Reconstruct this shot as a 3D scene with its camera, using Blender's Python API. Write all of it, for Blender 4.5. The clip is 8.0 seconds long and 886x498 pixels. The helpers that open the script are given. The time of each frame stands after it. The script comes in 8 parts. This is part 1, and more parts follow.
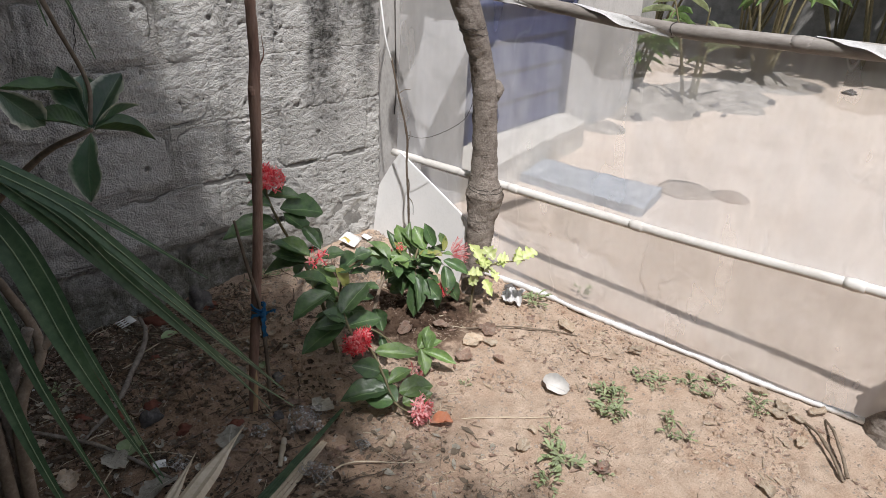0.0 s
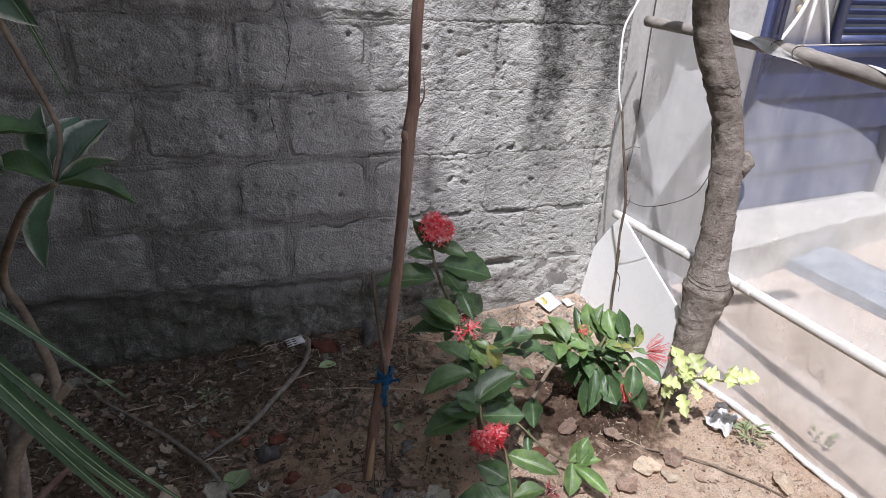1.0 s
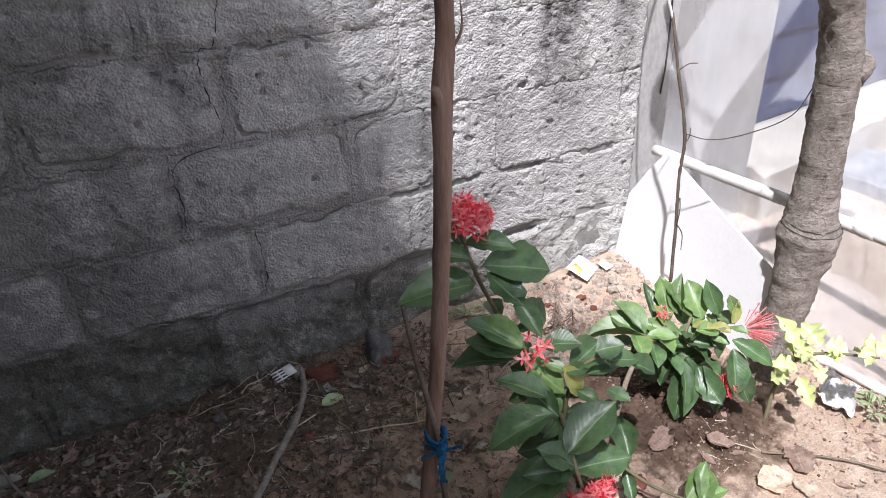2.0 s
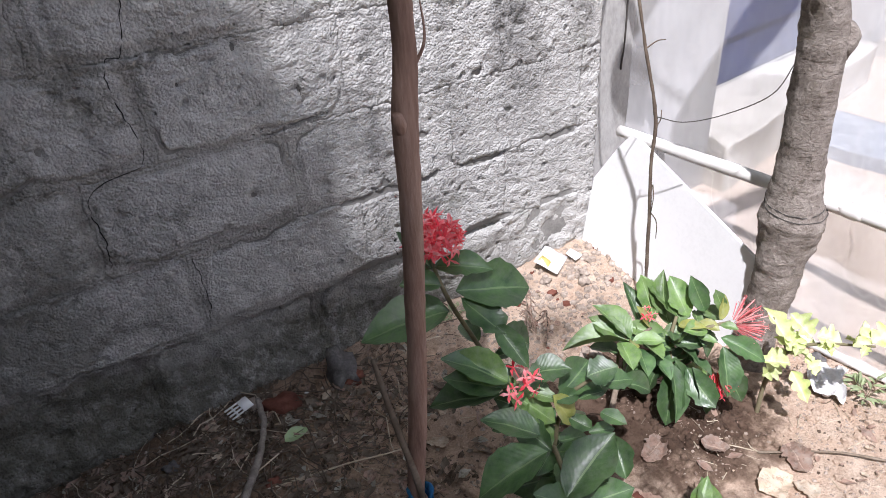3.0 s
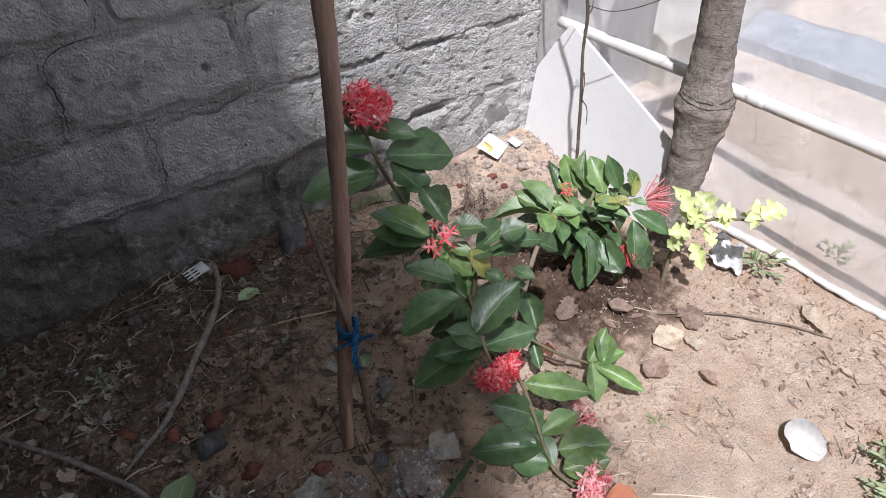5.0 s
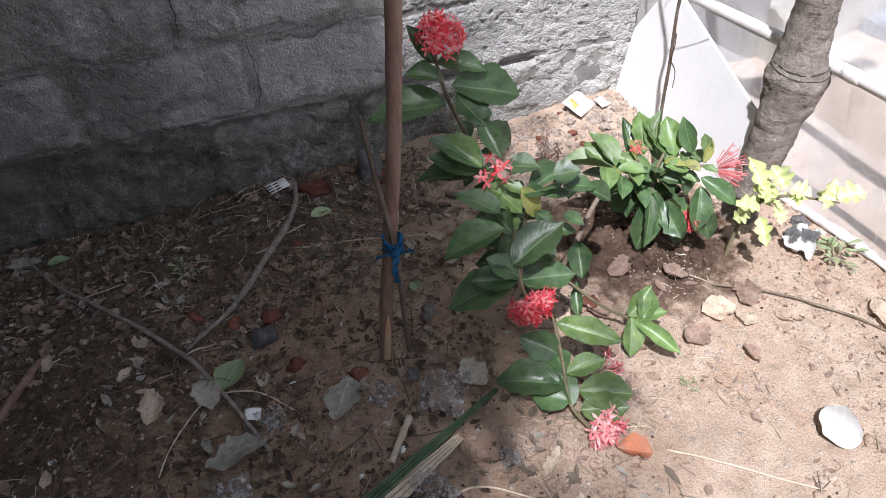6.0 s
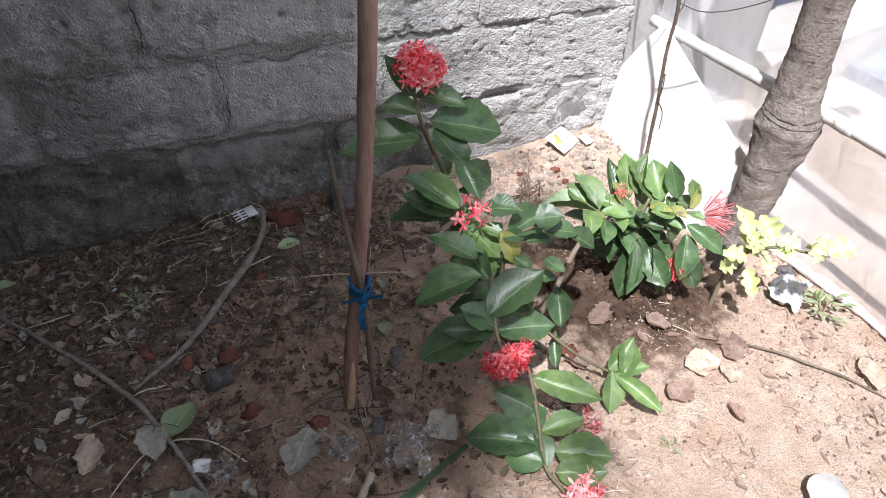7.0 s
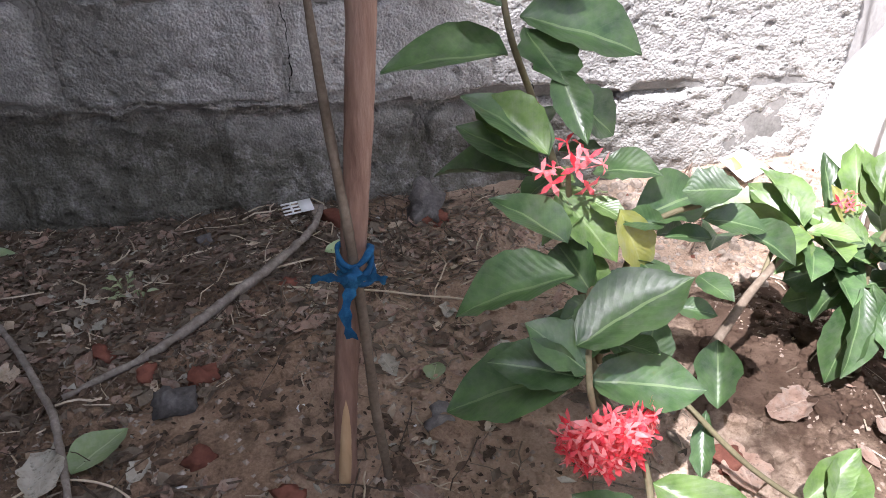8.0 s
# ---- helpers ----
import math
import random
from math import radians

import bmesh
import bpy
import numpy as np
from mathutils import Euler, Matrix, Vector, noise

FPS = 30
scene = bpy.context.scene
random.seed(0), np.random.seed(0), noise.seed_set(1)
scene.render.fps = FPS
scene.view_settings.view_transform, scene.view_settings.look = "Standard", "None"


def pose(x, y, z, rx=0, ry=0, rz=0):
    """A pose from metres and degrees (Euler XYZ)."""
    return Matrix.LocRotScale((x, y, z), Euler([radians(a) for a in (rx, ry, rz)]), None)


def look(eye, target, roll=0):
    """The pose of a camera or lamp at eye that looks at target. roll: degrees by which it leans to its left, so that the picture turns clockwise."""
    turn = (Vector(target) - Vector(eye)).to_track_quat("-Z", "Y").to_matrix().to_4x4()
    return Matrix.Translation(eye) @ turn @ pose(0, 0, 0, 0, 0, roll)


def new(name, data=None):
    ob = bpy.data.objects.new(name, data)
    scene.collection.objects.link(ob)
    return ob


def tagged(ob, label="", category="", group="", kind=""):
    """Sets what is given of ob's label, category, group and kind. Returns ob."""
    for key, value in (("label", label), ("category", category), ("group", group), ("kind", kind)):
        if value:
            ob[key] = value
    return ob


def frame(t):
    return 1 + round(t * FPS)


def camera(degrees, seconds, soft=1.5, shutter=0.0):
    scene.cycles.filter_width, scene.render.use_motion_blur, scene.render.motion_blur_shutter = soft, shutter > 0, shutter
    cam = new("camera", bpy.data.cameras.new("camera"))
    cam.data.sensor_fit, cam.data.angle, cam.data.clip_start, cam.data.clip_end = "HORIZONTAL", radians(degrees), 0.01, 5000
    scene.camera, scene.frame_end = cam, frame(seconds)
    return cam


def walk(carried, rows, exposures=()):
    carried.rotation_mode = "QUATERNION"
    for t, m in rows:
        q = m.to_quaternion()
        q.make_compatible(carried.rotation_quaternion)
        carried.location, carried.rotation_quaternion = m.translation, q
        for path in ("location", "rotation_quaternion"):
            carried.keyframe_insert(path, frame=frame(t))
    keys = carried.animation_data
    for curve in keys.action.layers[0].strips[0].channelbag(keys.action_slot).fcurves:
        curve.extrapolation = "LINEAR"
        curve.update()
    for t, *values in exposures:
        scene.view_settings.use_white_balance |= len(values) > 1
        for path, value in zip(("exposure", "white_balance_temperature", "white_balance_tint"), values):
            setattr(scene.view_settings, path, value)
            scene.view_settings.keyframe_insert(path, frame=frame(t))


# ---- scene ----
cam = camera(65.9, 8.0, 0.9)
PATH = [
    (0, (-0.973, -2.449, 1.438), (0.295, -1.162, 0.579), 2.8),
    (0.3, (-0.865, -2.415, 1.405), (0.211, -0.962, 0.588), 1.3),
    (0.5, (-0.767, -2.33, 1.439), (0.182, -0.751, 0.66), 1.5),
    (0.7, (-0.653, -2.315, 1.454), (0.176, -0.69, 0.632), 3.9),
    (1, (-0.504, -2.288, 1.444), (0.103, -0.575, 0.611), 3.7),
    (1.2, (-0.440, -2.235, 1.465), (0.031, -0.517, 0.581), 2.8),
    (1.5, (-0.472, -2.056, 1.395), (0.076, -0.405, 0.409), 3.3),
    (1.7, (-0.484, -1.873, 1.322), (0.143, -0.25, 0.335), 0.2),
    (2.8, (-0.438, -1.513, 1.307), (0.354, -0.007, 0.256), -3.3),
    (3, (-0.419, -1.483, 1.324), (0.397, -0.013, 0.241), -4.3),
    (3.2, (-0.405, -1.445, 1.325), (0.513, -0.012, 0.264), -4.0),
    (3.5, (-0.422, -1.431, 1.323), (0.559, -0.062, 0.245), -4.8),
    (4, (-0.496, -1.525, 1.342), (0.527, -0.229, 0.213), -3.1),
    (4.2, (-0.508, -1.556, 1.329), (0.457, -0.324, 0.084), -3.7),
    (5.3, (-0.408, -1.724, 1.339), (0.321, -0.385, 0.045), 0.1),
    (5.5, (-0.404, -1.753, 1.329), (0.274, -0.369, 0.055), 0.4),
    (6, (-0.381, -1.824, 1.309), (0.12, -0.443, -0.048), -1.4),
    (6.5, (-0.358, -1.821, 1.298), (0.09, -0.447, -0.084), -3.9),
    (6.7, (-0.372, -1.815, 1.275), (0.200, -0.470, -0.080), 2.0),
    (7, (-0.335, -1.732, 1.279), (0.241, -0.334, -0.03), 2.3),
    (7.2, (-0.262, -1.735, 1.245), (0.059, -0.245, -0.045), 0.9),
    (7.5, (-0.163, -1.651, 1.174), (0.083, -0.121, -0.09), 2.5),
    (8, (-0.092, -1.44, 0.788), (0.083, 0.23, -0.298), -0.2),
]
EXPOSURES = [(0.0, -0.02, 6450, 12), (0.5, -0.02, 6250, 14), (1.0, 0.20, 6150, 15), (1.2, 0.22, 6200, 14), (1.7, 0.60, 6100, 16), (3.0, 0.60, 6080, 17), (4.0, 0.40, 6100, 15), (5.5, 0.30, 6050, 16), (6.5, 0.80, 6100, 16), (7.0, 0.77, 6100, 16), (7.2, 0.72, 6120, 16), (7.5, 1.00, 6100, 16), (8.0, 1.40, 6200, 19)]
walk(cam, [(t, look(eye, target, roll)) for t, eye, target, roll in PATH], EXPOSURES)


# ---- light ----
SUN_WAY = Vector((0.335, 0.43, -0.94)).normalized()
world = bpy.data.worlds.new("sky")
scene.world = world
world.use_nodes = True
sky = world.node_tree.nodes.new("ShaderNodeTexSky")
sky.sky_type, sky.sun_disc = "NISHITA", False
sky.sun_elevation, sky.sun_rotation = radians(60), radians(218)
backing = world.node_tree.nodes["Background"]
backing.inputs["Strength"].default_value = 0.15
haze = world.node_tree.nodes.new("ShaderNodeHueSaturation")
haze.inputs["Saturation"].default_value = 0.42
world.node_tree.links.new(sky.outputs["Color"], haze.inputs["Color"])
world.node_tree.links.new(haze.outputs["Color"], backing.inputs["Color"])
sun = new("sun", bpy.data.lights.new("sun", "SUN"))
sun.data.energy, sun.data.angle, sun.data.color = 4.8, radians(0.8), (1.0, 0.985, 0.965)
sun.matrix_world = look(-12 * SUN_WAY, (0, 0, 0))


# ---- materials ----
def ramp(nt, fac, colours):
    node = nt.nodes.new("ShaderNodeValToRGB")
    el = node.color_ramp.elements
    while len(el) < len(colours):
        el.new(0.5)
    for i, c in enumerate(colours):
        el[i].position = 0.28 + 0.44 * i / max(1, len(colours) - 1)
        el[i].color = (*c, 1)
    nt.links.new(fac, node.inputs[0])
    return node.outputs[0]


def math_node(nt, op, a, b=None, clamp=False):
    node = nt.nodes.new("ShaderNodeMath")
    node.operation, node.use_clamp = op, clamp
    for slot, v in zip(node.inputs, (a, b)):
        if v is None:
            continue
        if isinstance(v, (int, float)):
            slot.default_value = v
        else:
            nt.links.new(v, slot)
    return node.outputs[0]


def mix_colour(nt, fac, a, b, blend="MIX"):
    node = nt.nodes.new("ShaderNodeMix")
    node.data_type, node.blend_type = "RGBA", blend
    for slot, v in ((node.inputs[0], fac), (node.inputs[6], a), (node.inputs[7], b)):
        if isinstance(v, (int, float)):
            slot.default_value = v
        elif isinstance(v, tuple):
            slot.default_value = (*v, 1)
        else:
            nt.links.new(v, slot)
    return node.outputs[2]


def noise_node(nt, vec, scale, detail=6, rough=0.6):
    node = nt.nodes.new("ShaderNodeTexNoise")
    node.inputs["Scale"].default_value, node.inputs["Detail"].default_value = scale, detail
    node.inputs["Roughness"].default_value = rough
    nt.links.new(vec, node.inputs["Vector"])
    return node.outputs["Fac"]


def scaled_place(nt, stretch=(1, 1, 1)):
    geo = nt.nodes.new("ShaderNodeNewGeometry")
    mapping = nt.nodes.new("ShaderNodeMapping")
    mapping.inputs["Scale"].default_value = stretch
    nt.links.new(geo.outputs["Position"], mapping.inputs["Vector"])
    return mapping.outputs[0]


def bumped(nt, bsdf, height, strength, distance):
    bump = nt.nodes.new("ShaderNodeBump")
    bump.inputs["Strength"].default_value, bump.inputs["Distance"].default_value = strength, distance
    nt.links.new(height, bump.inputs["Height"])
    nt.links.new(bump.outputs[0], bsdf.inputs["Normal"])


def blank(name):
    m = bpy.data.materials.new(name)
    m.use_nodes = True
    return m, m.node_tree, m.node_tree.nodes["Principled BSDF"]


def object_tint(nt, colour, vary):
    info = nt.nodes.new("ShaderNodeObjectInfo")
    hsv = nt.nodes.new("ShaderNodeHueSaturation")
    v = math_node(nt, "MULTIPLY_ADD", info.outputs["Random"], 2 * vary)
    v.node.inputs[2].default_value = 1 - vary
    nt.links.new(v, hsv.inputs["Value"])
    nt.links.new(colour, hsv.inputs["Color"])
    return hsv.outputs[0]


def material(name, colours, scale=8.0, rough=0.85, bump=0.4, fine=120.0, spec=0.3, vary=0.0, stretch=(1, 1, 1), depth=0.003, metal=0.0):
    """Two scales of noise choose between the colours and raise the relief."""
    m, nt, bsdf = blank(name)
    vec = scaled_place(nt, stretch)
    big, small = noise_node(nt, vec, scale), noise_node(nt, vec, fine)
    both = math_node(nt, "ADD", math_node(nt, "MULTIPLY", big, 0.62), math_node(nt, "MULTIPLY", small, 0.38))
    col = ramp(nt, both, colours)
    if vary:
        col = object_tint(nt, col, vary)
    nt.links.new(col, bsdf.inputs["Base Color"])
    r = math_node(nt, "MULTIPLY_ADD", small, 0.24)
    r.node.inputs[2].default_value = rough - 0.12
    nt.links.new(r, bsdf.inputs["Roughness"])
    bsdf.inputs["Specular IOR Level"].default_value, bsdf.inputs["Metallic"].default_value = spec, metal
    bumped(nt, bsdf, both, bump, depth)
    return m


def concrete_material():
    """Weathered cement blocks: gritty face, pits, moss and black streaks that run down from the top."""
    m, nt, bsdf = blank("weathered_block")
    vec = scaled_place(nt)
    big, mid = noise_node(nt, vec, 3.2), noise_node(nt, vec, 30, 7, 0.66)
    grit, small = noise_node(nt, vec, 135, 3, 0.6), noise_node(nt, vec, 330, 3, 0.7)
    both = math_node(nt, "ADD", math_node(nt, "ADD", math_node(nt, "MULTIPLY", mid, 0.38), math_node(nt, "MULTIPLY", big, 0.40)), math_node(nt, "MULTIPLY", small, 0.22))
    col = ramp(nt, both, [(0.25, 0.242, 0.228), (0.47, 0.458, 0.435), (0.60, 0.585, 0.557), (0.70, 0.684, 0.655)])
    col = object_tint(nt, col, 0.07)
    streak = noise_node(nt, scaled_place(nt, (7.0, 7.0, 0.55)), 1.0, 5, 0.55)
    breakup = noise_node(nt, vec, 30, 6, 0.75)
    black = math_node(nt, "MULTIPLY", math_node(nt, "MULTIPLY", math_node(nt, "SUBTRACT", streak, 0.58, True), 7.0, True), math_node(nt, "MULTIPLY", math_node(nt, "SUBTRACT", breakup, 0.38, True), 5.0, True))
    col = mix_colour(nt, math_node(nt, "MULTIPLY", black, 0.65), col, (0.06, 0.059, 0.055))
    sep = nt.nodes.new("ShaderNodeSeparateXYZ")
    nt.links.new(vec, sep.inputs[0])
    for at, wide, low in ((0.69, 0.10, 0.46), (0.93, 0.05, 0.62), (0.84, 0.24, 0.80), (0.40, 0.09, 0.95)):
        off = math_node(nt, "ADD", math_node(nt, "SUBTRACT", sep.outputs["X"], at), math_node(nt, "MULTIPLY", math_node(nt, "SUBTRACT", big, 0.5), 0.22))
        band = math_node(nt, "MULTIPLY", math_node(nt, "SUBTRACT", 1.0, math_node(nt, "DIVIDE", math_node(nt, "ABSOLUTE", off), wide), True), 1.8, True)
        down = math_node(nt, "MULTIPLY", math_node(nt, "SUBTRACT", math_node(nt, "ADD", sep.outputs["Z"], math_node(nt, "MULTIPLY", mid, 0.3)), low + 0.15), 1.8, True)
        run = math_node(nt, "MULTIPLY", math_node(nt, "MULTIPLY", band, down), math_node(nt, "MULTIPLY", math_node(nt, "SUBTRACT", breakup, 0.22, True), 2.6, True))
        col = mix_colour(nt, math_node(nt, "MULTIPLY", run, 1.15, True), col, (0.085, 0.083, 0.078))
    moss = math_node(nt, "MULTIPLY", math_node(nt, "SUBTRACT", noise_node(nt, scaled_place(nt, (1, 1, 1.6)), 4.6, 6, 0.65), 0.585, True), 6.0, True)
    col = mix_colour(nt, math_node(nt, "MULTIPLY", moss, 0.38), col, (0.13, 0.15, 0.085))
    # black-green algae plus painted shade: footing course, blotches over the old end
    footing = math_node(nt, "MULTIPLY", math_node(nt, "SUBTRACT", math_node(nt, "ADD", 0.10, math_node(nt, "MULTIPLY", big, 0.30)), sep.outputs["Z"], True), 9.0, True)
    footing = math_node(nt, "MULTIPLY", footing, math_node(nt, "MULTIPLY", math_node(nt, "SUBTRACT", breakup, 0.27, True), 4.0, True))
    shaded_end = math_node(nt, "MULTIPLY", math_node(nt, "SUBTRACT", math_node(nt, "ADD", 0.50, math_node(nt, "MULTIPLY", mid, 0.6)), sep.outputs["X"], True), 2.2, True)
    algae_shade = noise_node(nt, scaled_place(nt, (1, 1, 1.3)), 5.5, 8, 0.72)
    # growth thickens leftwards so the colour also carries the shade at that end
    left_shade = math_node(nt, "MULTIPLY", math_node(nt, "SUBTRACT", -0.2, sep.outputs["X"], True), 0.50)
    left_shade = math_node(nt, "MINIMUM", left_shade, 0.20)
    algae_shade = math_node(nt, "MULTIPLY", math_node(nt, "SUBTRACT", math_node(nt, "ADD", algae_shade, left_shade), 0.56, True), 7.0, True)
    mortar = nt.nodes.new("ShaderNodeAttribute")
    mortar.attribute_name = "mortar"
    col = mix_colour(nt, math_node(nt, "MULTIPLY", mortar.outputs["Fac"], 0.36), col, ramp(nt, both, [(0.11, 0.10, 0.085), (0.19, 0.175, 0.152), (0.27, 0.252, 0.225)]))
    col = mix_colour(nt, math_node(nt, "MULTIPLY", algae_shade, 0.52), col, (0.085, 0.082, 0.064))
    col = mix_colour(nt, math_node(nt, "MULTIPLY", math_node(nt, "MULTIPLY", footing, shaded_end), 0.78), col, (0.085, 0.080, 0.055))
    warped = nt.nodes.new("ShaderNodeVectorMath")
    warped.operation = "MULTIPLY_ADD"
    swirl = nt.nodes.new("ShaderNodeTexNoise")
    swirl.inputs["Scale"].default_value = 60
    nt.links.new(vec, swirl.inputs["Vector"])
    nt.links.new(swirl.outputs["Color"], warped.inputs[0])
    warped.inputs[1].default_value = (0.016, 0.016, 0.016)
    nt.links.new(vec, warped.inputs[2])
    cells = nt.nodes.new("ShaderNodeTexVoronoi")
    cells.inputs["Scale"].default_value = 38
    nt.links.new(warped.outputs[0], cells.inputs["Vector"])
    pick = nt.nodes.new("ShaderNodeSeparateColor")
    nt.links.new(cells.outputs["Color"], pick.inputs[0])
    reach = math_node(nt, "MULTIPLY", math_node(nt, "POWER", pick.outputs[1], 3.0), 0.22)
    hole = math_node(nt, "MULTIPLY", math_node(nt, "MULTIPLY", math_node(nt, "SUBTRACT", reach, cells.outputs["Distance"], True), 8.0, True), math_node(nt, "GREATER_THAN", pick.outputs[0], 0.35))
    col = mix_colour(nt, math_node(nt, "MULTIPLY", hole, 0.4), col, (0.07, 0.067, 0.062))
    nt.links.new(col, bsdf.inputs["Base Color"])
    bsdf.inputs["Roughness"].default_value, bsdf.inputs["Specular IOR Level"].default_value = 0.95, 0.12
    h = math_node(nt, "ADD", math_node(nt, "MULTIPLY", mid, 0.35), math_node(nt, "MULTIPLY", hole, -1.3))
    grains = nt.nodes.new("ShaderNodeTexVoronoi")
    grains.inputs["Scale"].default_value = 150
    nt.links.new(vec, grains.inputs["Vector"])
    h = math_node(nt, "ADD", h, math_node(nt, "ADD", math_node(nt, "MULTIPLY", grit, 0.40), math_node(nt, "MULTIPLY", small, 0.40)))
    h = math_node(nt, "SUBTRACT", h, math_node(nt, "MULTIPLY", grains.outputs["Distance"], 0.55))
    bumped(nt, bsdf, h, 1.0, 0.010)
    return m


def sand_material():
    """Sandy soil: pale sand, browner and darker leftwards, for rotting leaves and painted shade."""
    m, nt, bsdf = blank("sandy_soil")
    vec = scaled_place(nt)
    big, mid, small = noise_node(nt, vec, 2.1), noise_node(nt, vec, 17), noise_node(nt, vec, 190, 5, 0.7)
    sand = ramp(nt, math_node(nt, "ADD", math_node(nt, "MULTIPLY", mid, 0.55), math_node(nt, "MULTIPLY", small, 0.45)), [(0.21, 0.14, 0.095), (0.47, 0.352, 0.265), (0.62, 0.485, 0.38), (0.72, 0.60, 0.50)])
    red = math_node(nt, "MULTIPLY", math_node(nt, "SUBTRACT", noise_node(nt, vec, 5.5, 6, 0.7), 0.46, True), 4.0, True)
    sand = mix_colour(nt, math_node(nt, "MULTIPLY", red, 0.55), sand, ramp(nt, small, [(0.26, 0.145, 0.09), (0.50, 0.32, 0.215), (0.62, 0.43, 0.31)]))
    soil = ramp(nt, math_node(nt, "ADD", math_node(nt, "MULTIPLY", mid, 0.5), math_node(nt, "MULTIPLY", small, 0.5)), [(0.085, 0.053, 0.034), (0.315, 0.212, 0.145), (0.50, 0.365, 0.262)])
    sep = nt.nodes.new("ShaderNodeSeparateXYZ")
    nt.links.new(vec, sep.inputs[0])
    # browner soil leftwards: leaf rot, with the bed's shade painted in
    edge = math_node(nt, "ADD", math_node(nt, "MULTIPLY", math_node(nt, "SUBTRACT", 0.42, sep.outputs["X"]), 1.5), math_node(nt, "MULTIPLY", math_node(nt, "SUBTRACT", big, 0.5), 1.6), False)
    # damp soil round the bush, darkened further to paint in its shadow
    bush_shade = nt.nodes.new("ShaderNodeVectorMath")
    bush_shade.operation = "DISTANCE"
    bush_shade.inputs[1].default_value = (0.63, -0.66, 0.0)
    nt.links.new(vec, bush_shade.inputs[0])
    dug = math_node(nt, "MULTIPLY", math_node(nt, "SUBTRACT", math_node(nt, "ADD", 0.32, math_node(nt, "MULTIPLY", math_node(nt, "SUBTRACT", mid, 0.5), 0.5)), bush_shade.outputs["Value"], True), 9.0, True)
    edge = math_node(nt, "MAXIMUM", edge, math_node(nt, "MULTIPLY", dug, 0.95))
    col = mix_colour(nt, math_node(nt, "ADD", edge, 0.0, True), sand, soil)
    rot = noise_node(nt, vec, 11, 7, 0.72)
    # darkens towards left and wall: humus, plus the deep shade there put into colour
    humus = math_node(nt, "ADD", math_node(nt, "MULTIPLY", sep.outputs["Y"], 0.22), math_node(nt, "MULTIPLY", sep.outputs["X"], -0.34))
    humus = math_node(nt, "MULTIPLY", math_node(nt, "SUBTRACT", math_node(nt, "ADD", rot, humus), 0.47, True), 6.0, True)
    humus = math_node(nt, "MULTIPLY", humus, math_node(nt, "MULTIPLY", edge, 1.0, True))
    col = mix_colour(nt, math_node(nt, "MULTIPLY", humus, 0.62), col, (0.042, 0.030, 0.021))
    # dark colour for the damp soil and painted shadow below the bush
    damp_shade = ramp(nt, mid, [(0.034, 0.021, 0.015), (0.085, 0.053, 0.037), (0.16, 0.108, 0.078)])
    col = mix_colour(nt, math_node(nt, "MULTIPLY", dug, 0.95), col, damp_shade)
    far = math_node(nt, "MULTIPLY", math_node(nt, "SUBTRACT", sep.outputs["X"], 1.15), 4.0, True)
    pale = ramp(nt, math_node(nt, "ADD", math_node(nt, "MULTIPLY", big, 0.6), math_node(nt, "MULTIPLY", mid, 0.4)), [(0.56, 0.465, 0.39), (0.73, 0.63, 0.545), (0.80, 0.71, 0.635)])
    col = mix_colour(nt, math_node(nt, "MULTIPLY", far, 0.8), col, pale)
    nt.links.new(col, bsdf.inputs["Base Color"])
    bsdf.inputs["Roughness"].default_value, bsdf.inputs["Specular IOR Level"].default_value = 0.95, 0.15
    bumped(nt, bsdf, math_node(nt, "ADD", math_node(nt, "MULTIPLY", mid, 1.3), math_node(nt, "MULTIPLY", small, 0.85)), 1.0, 0.010)
    return m


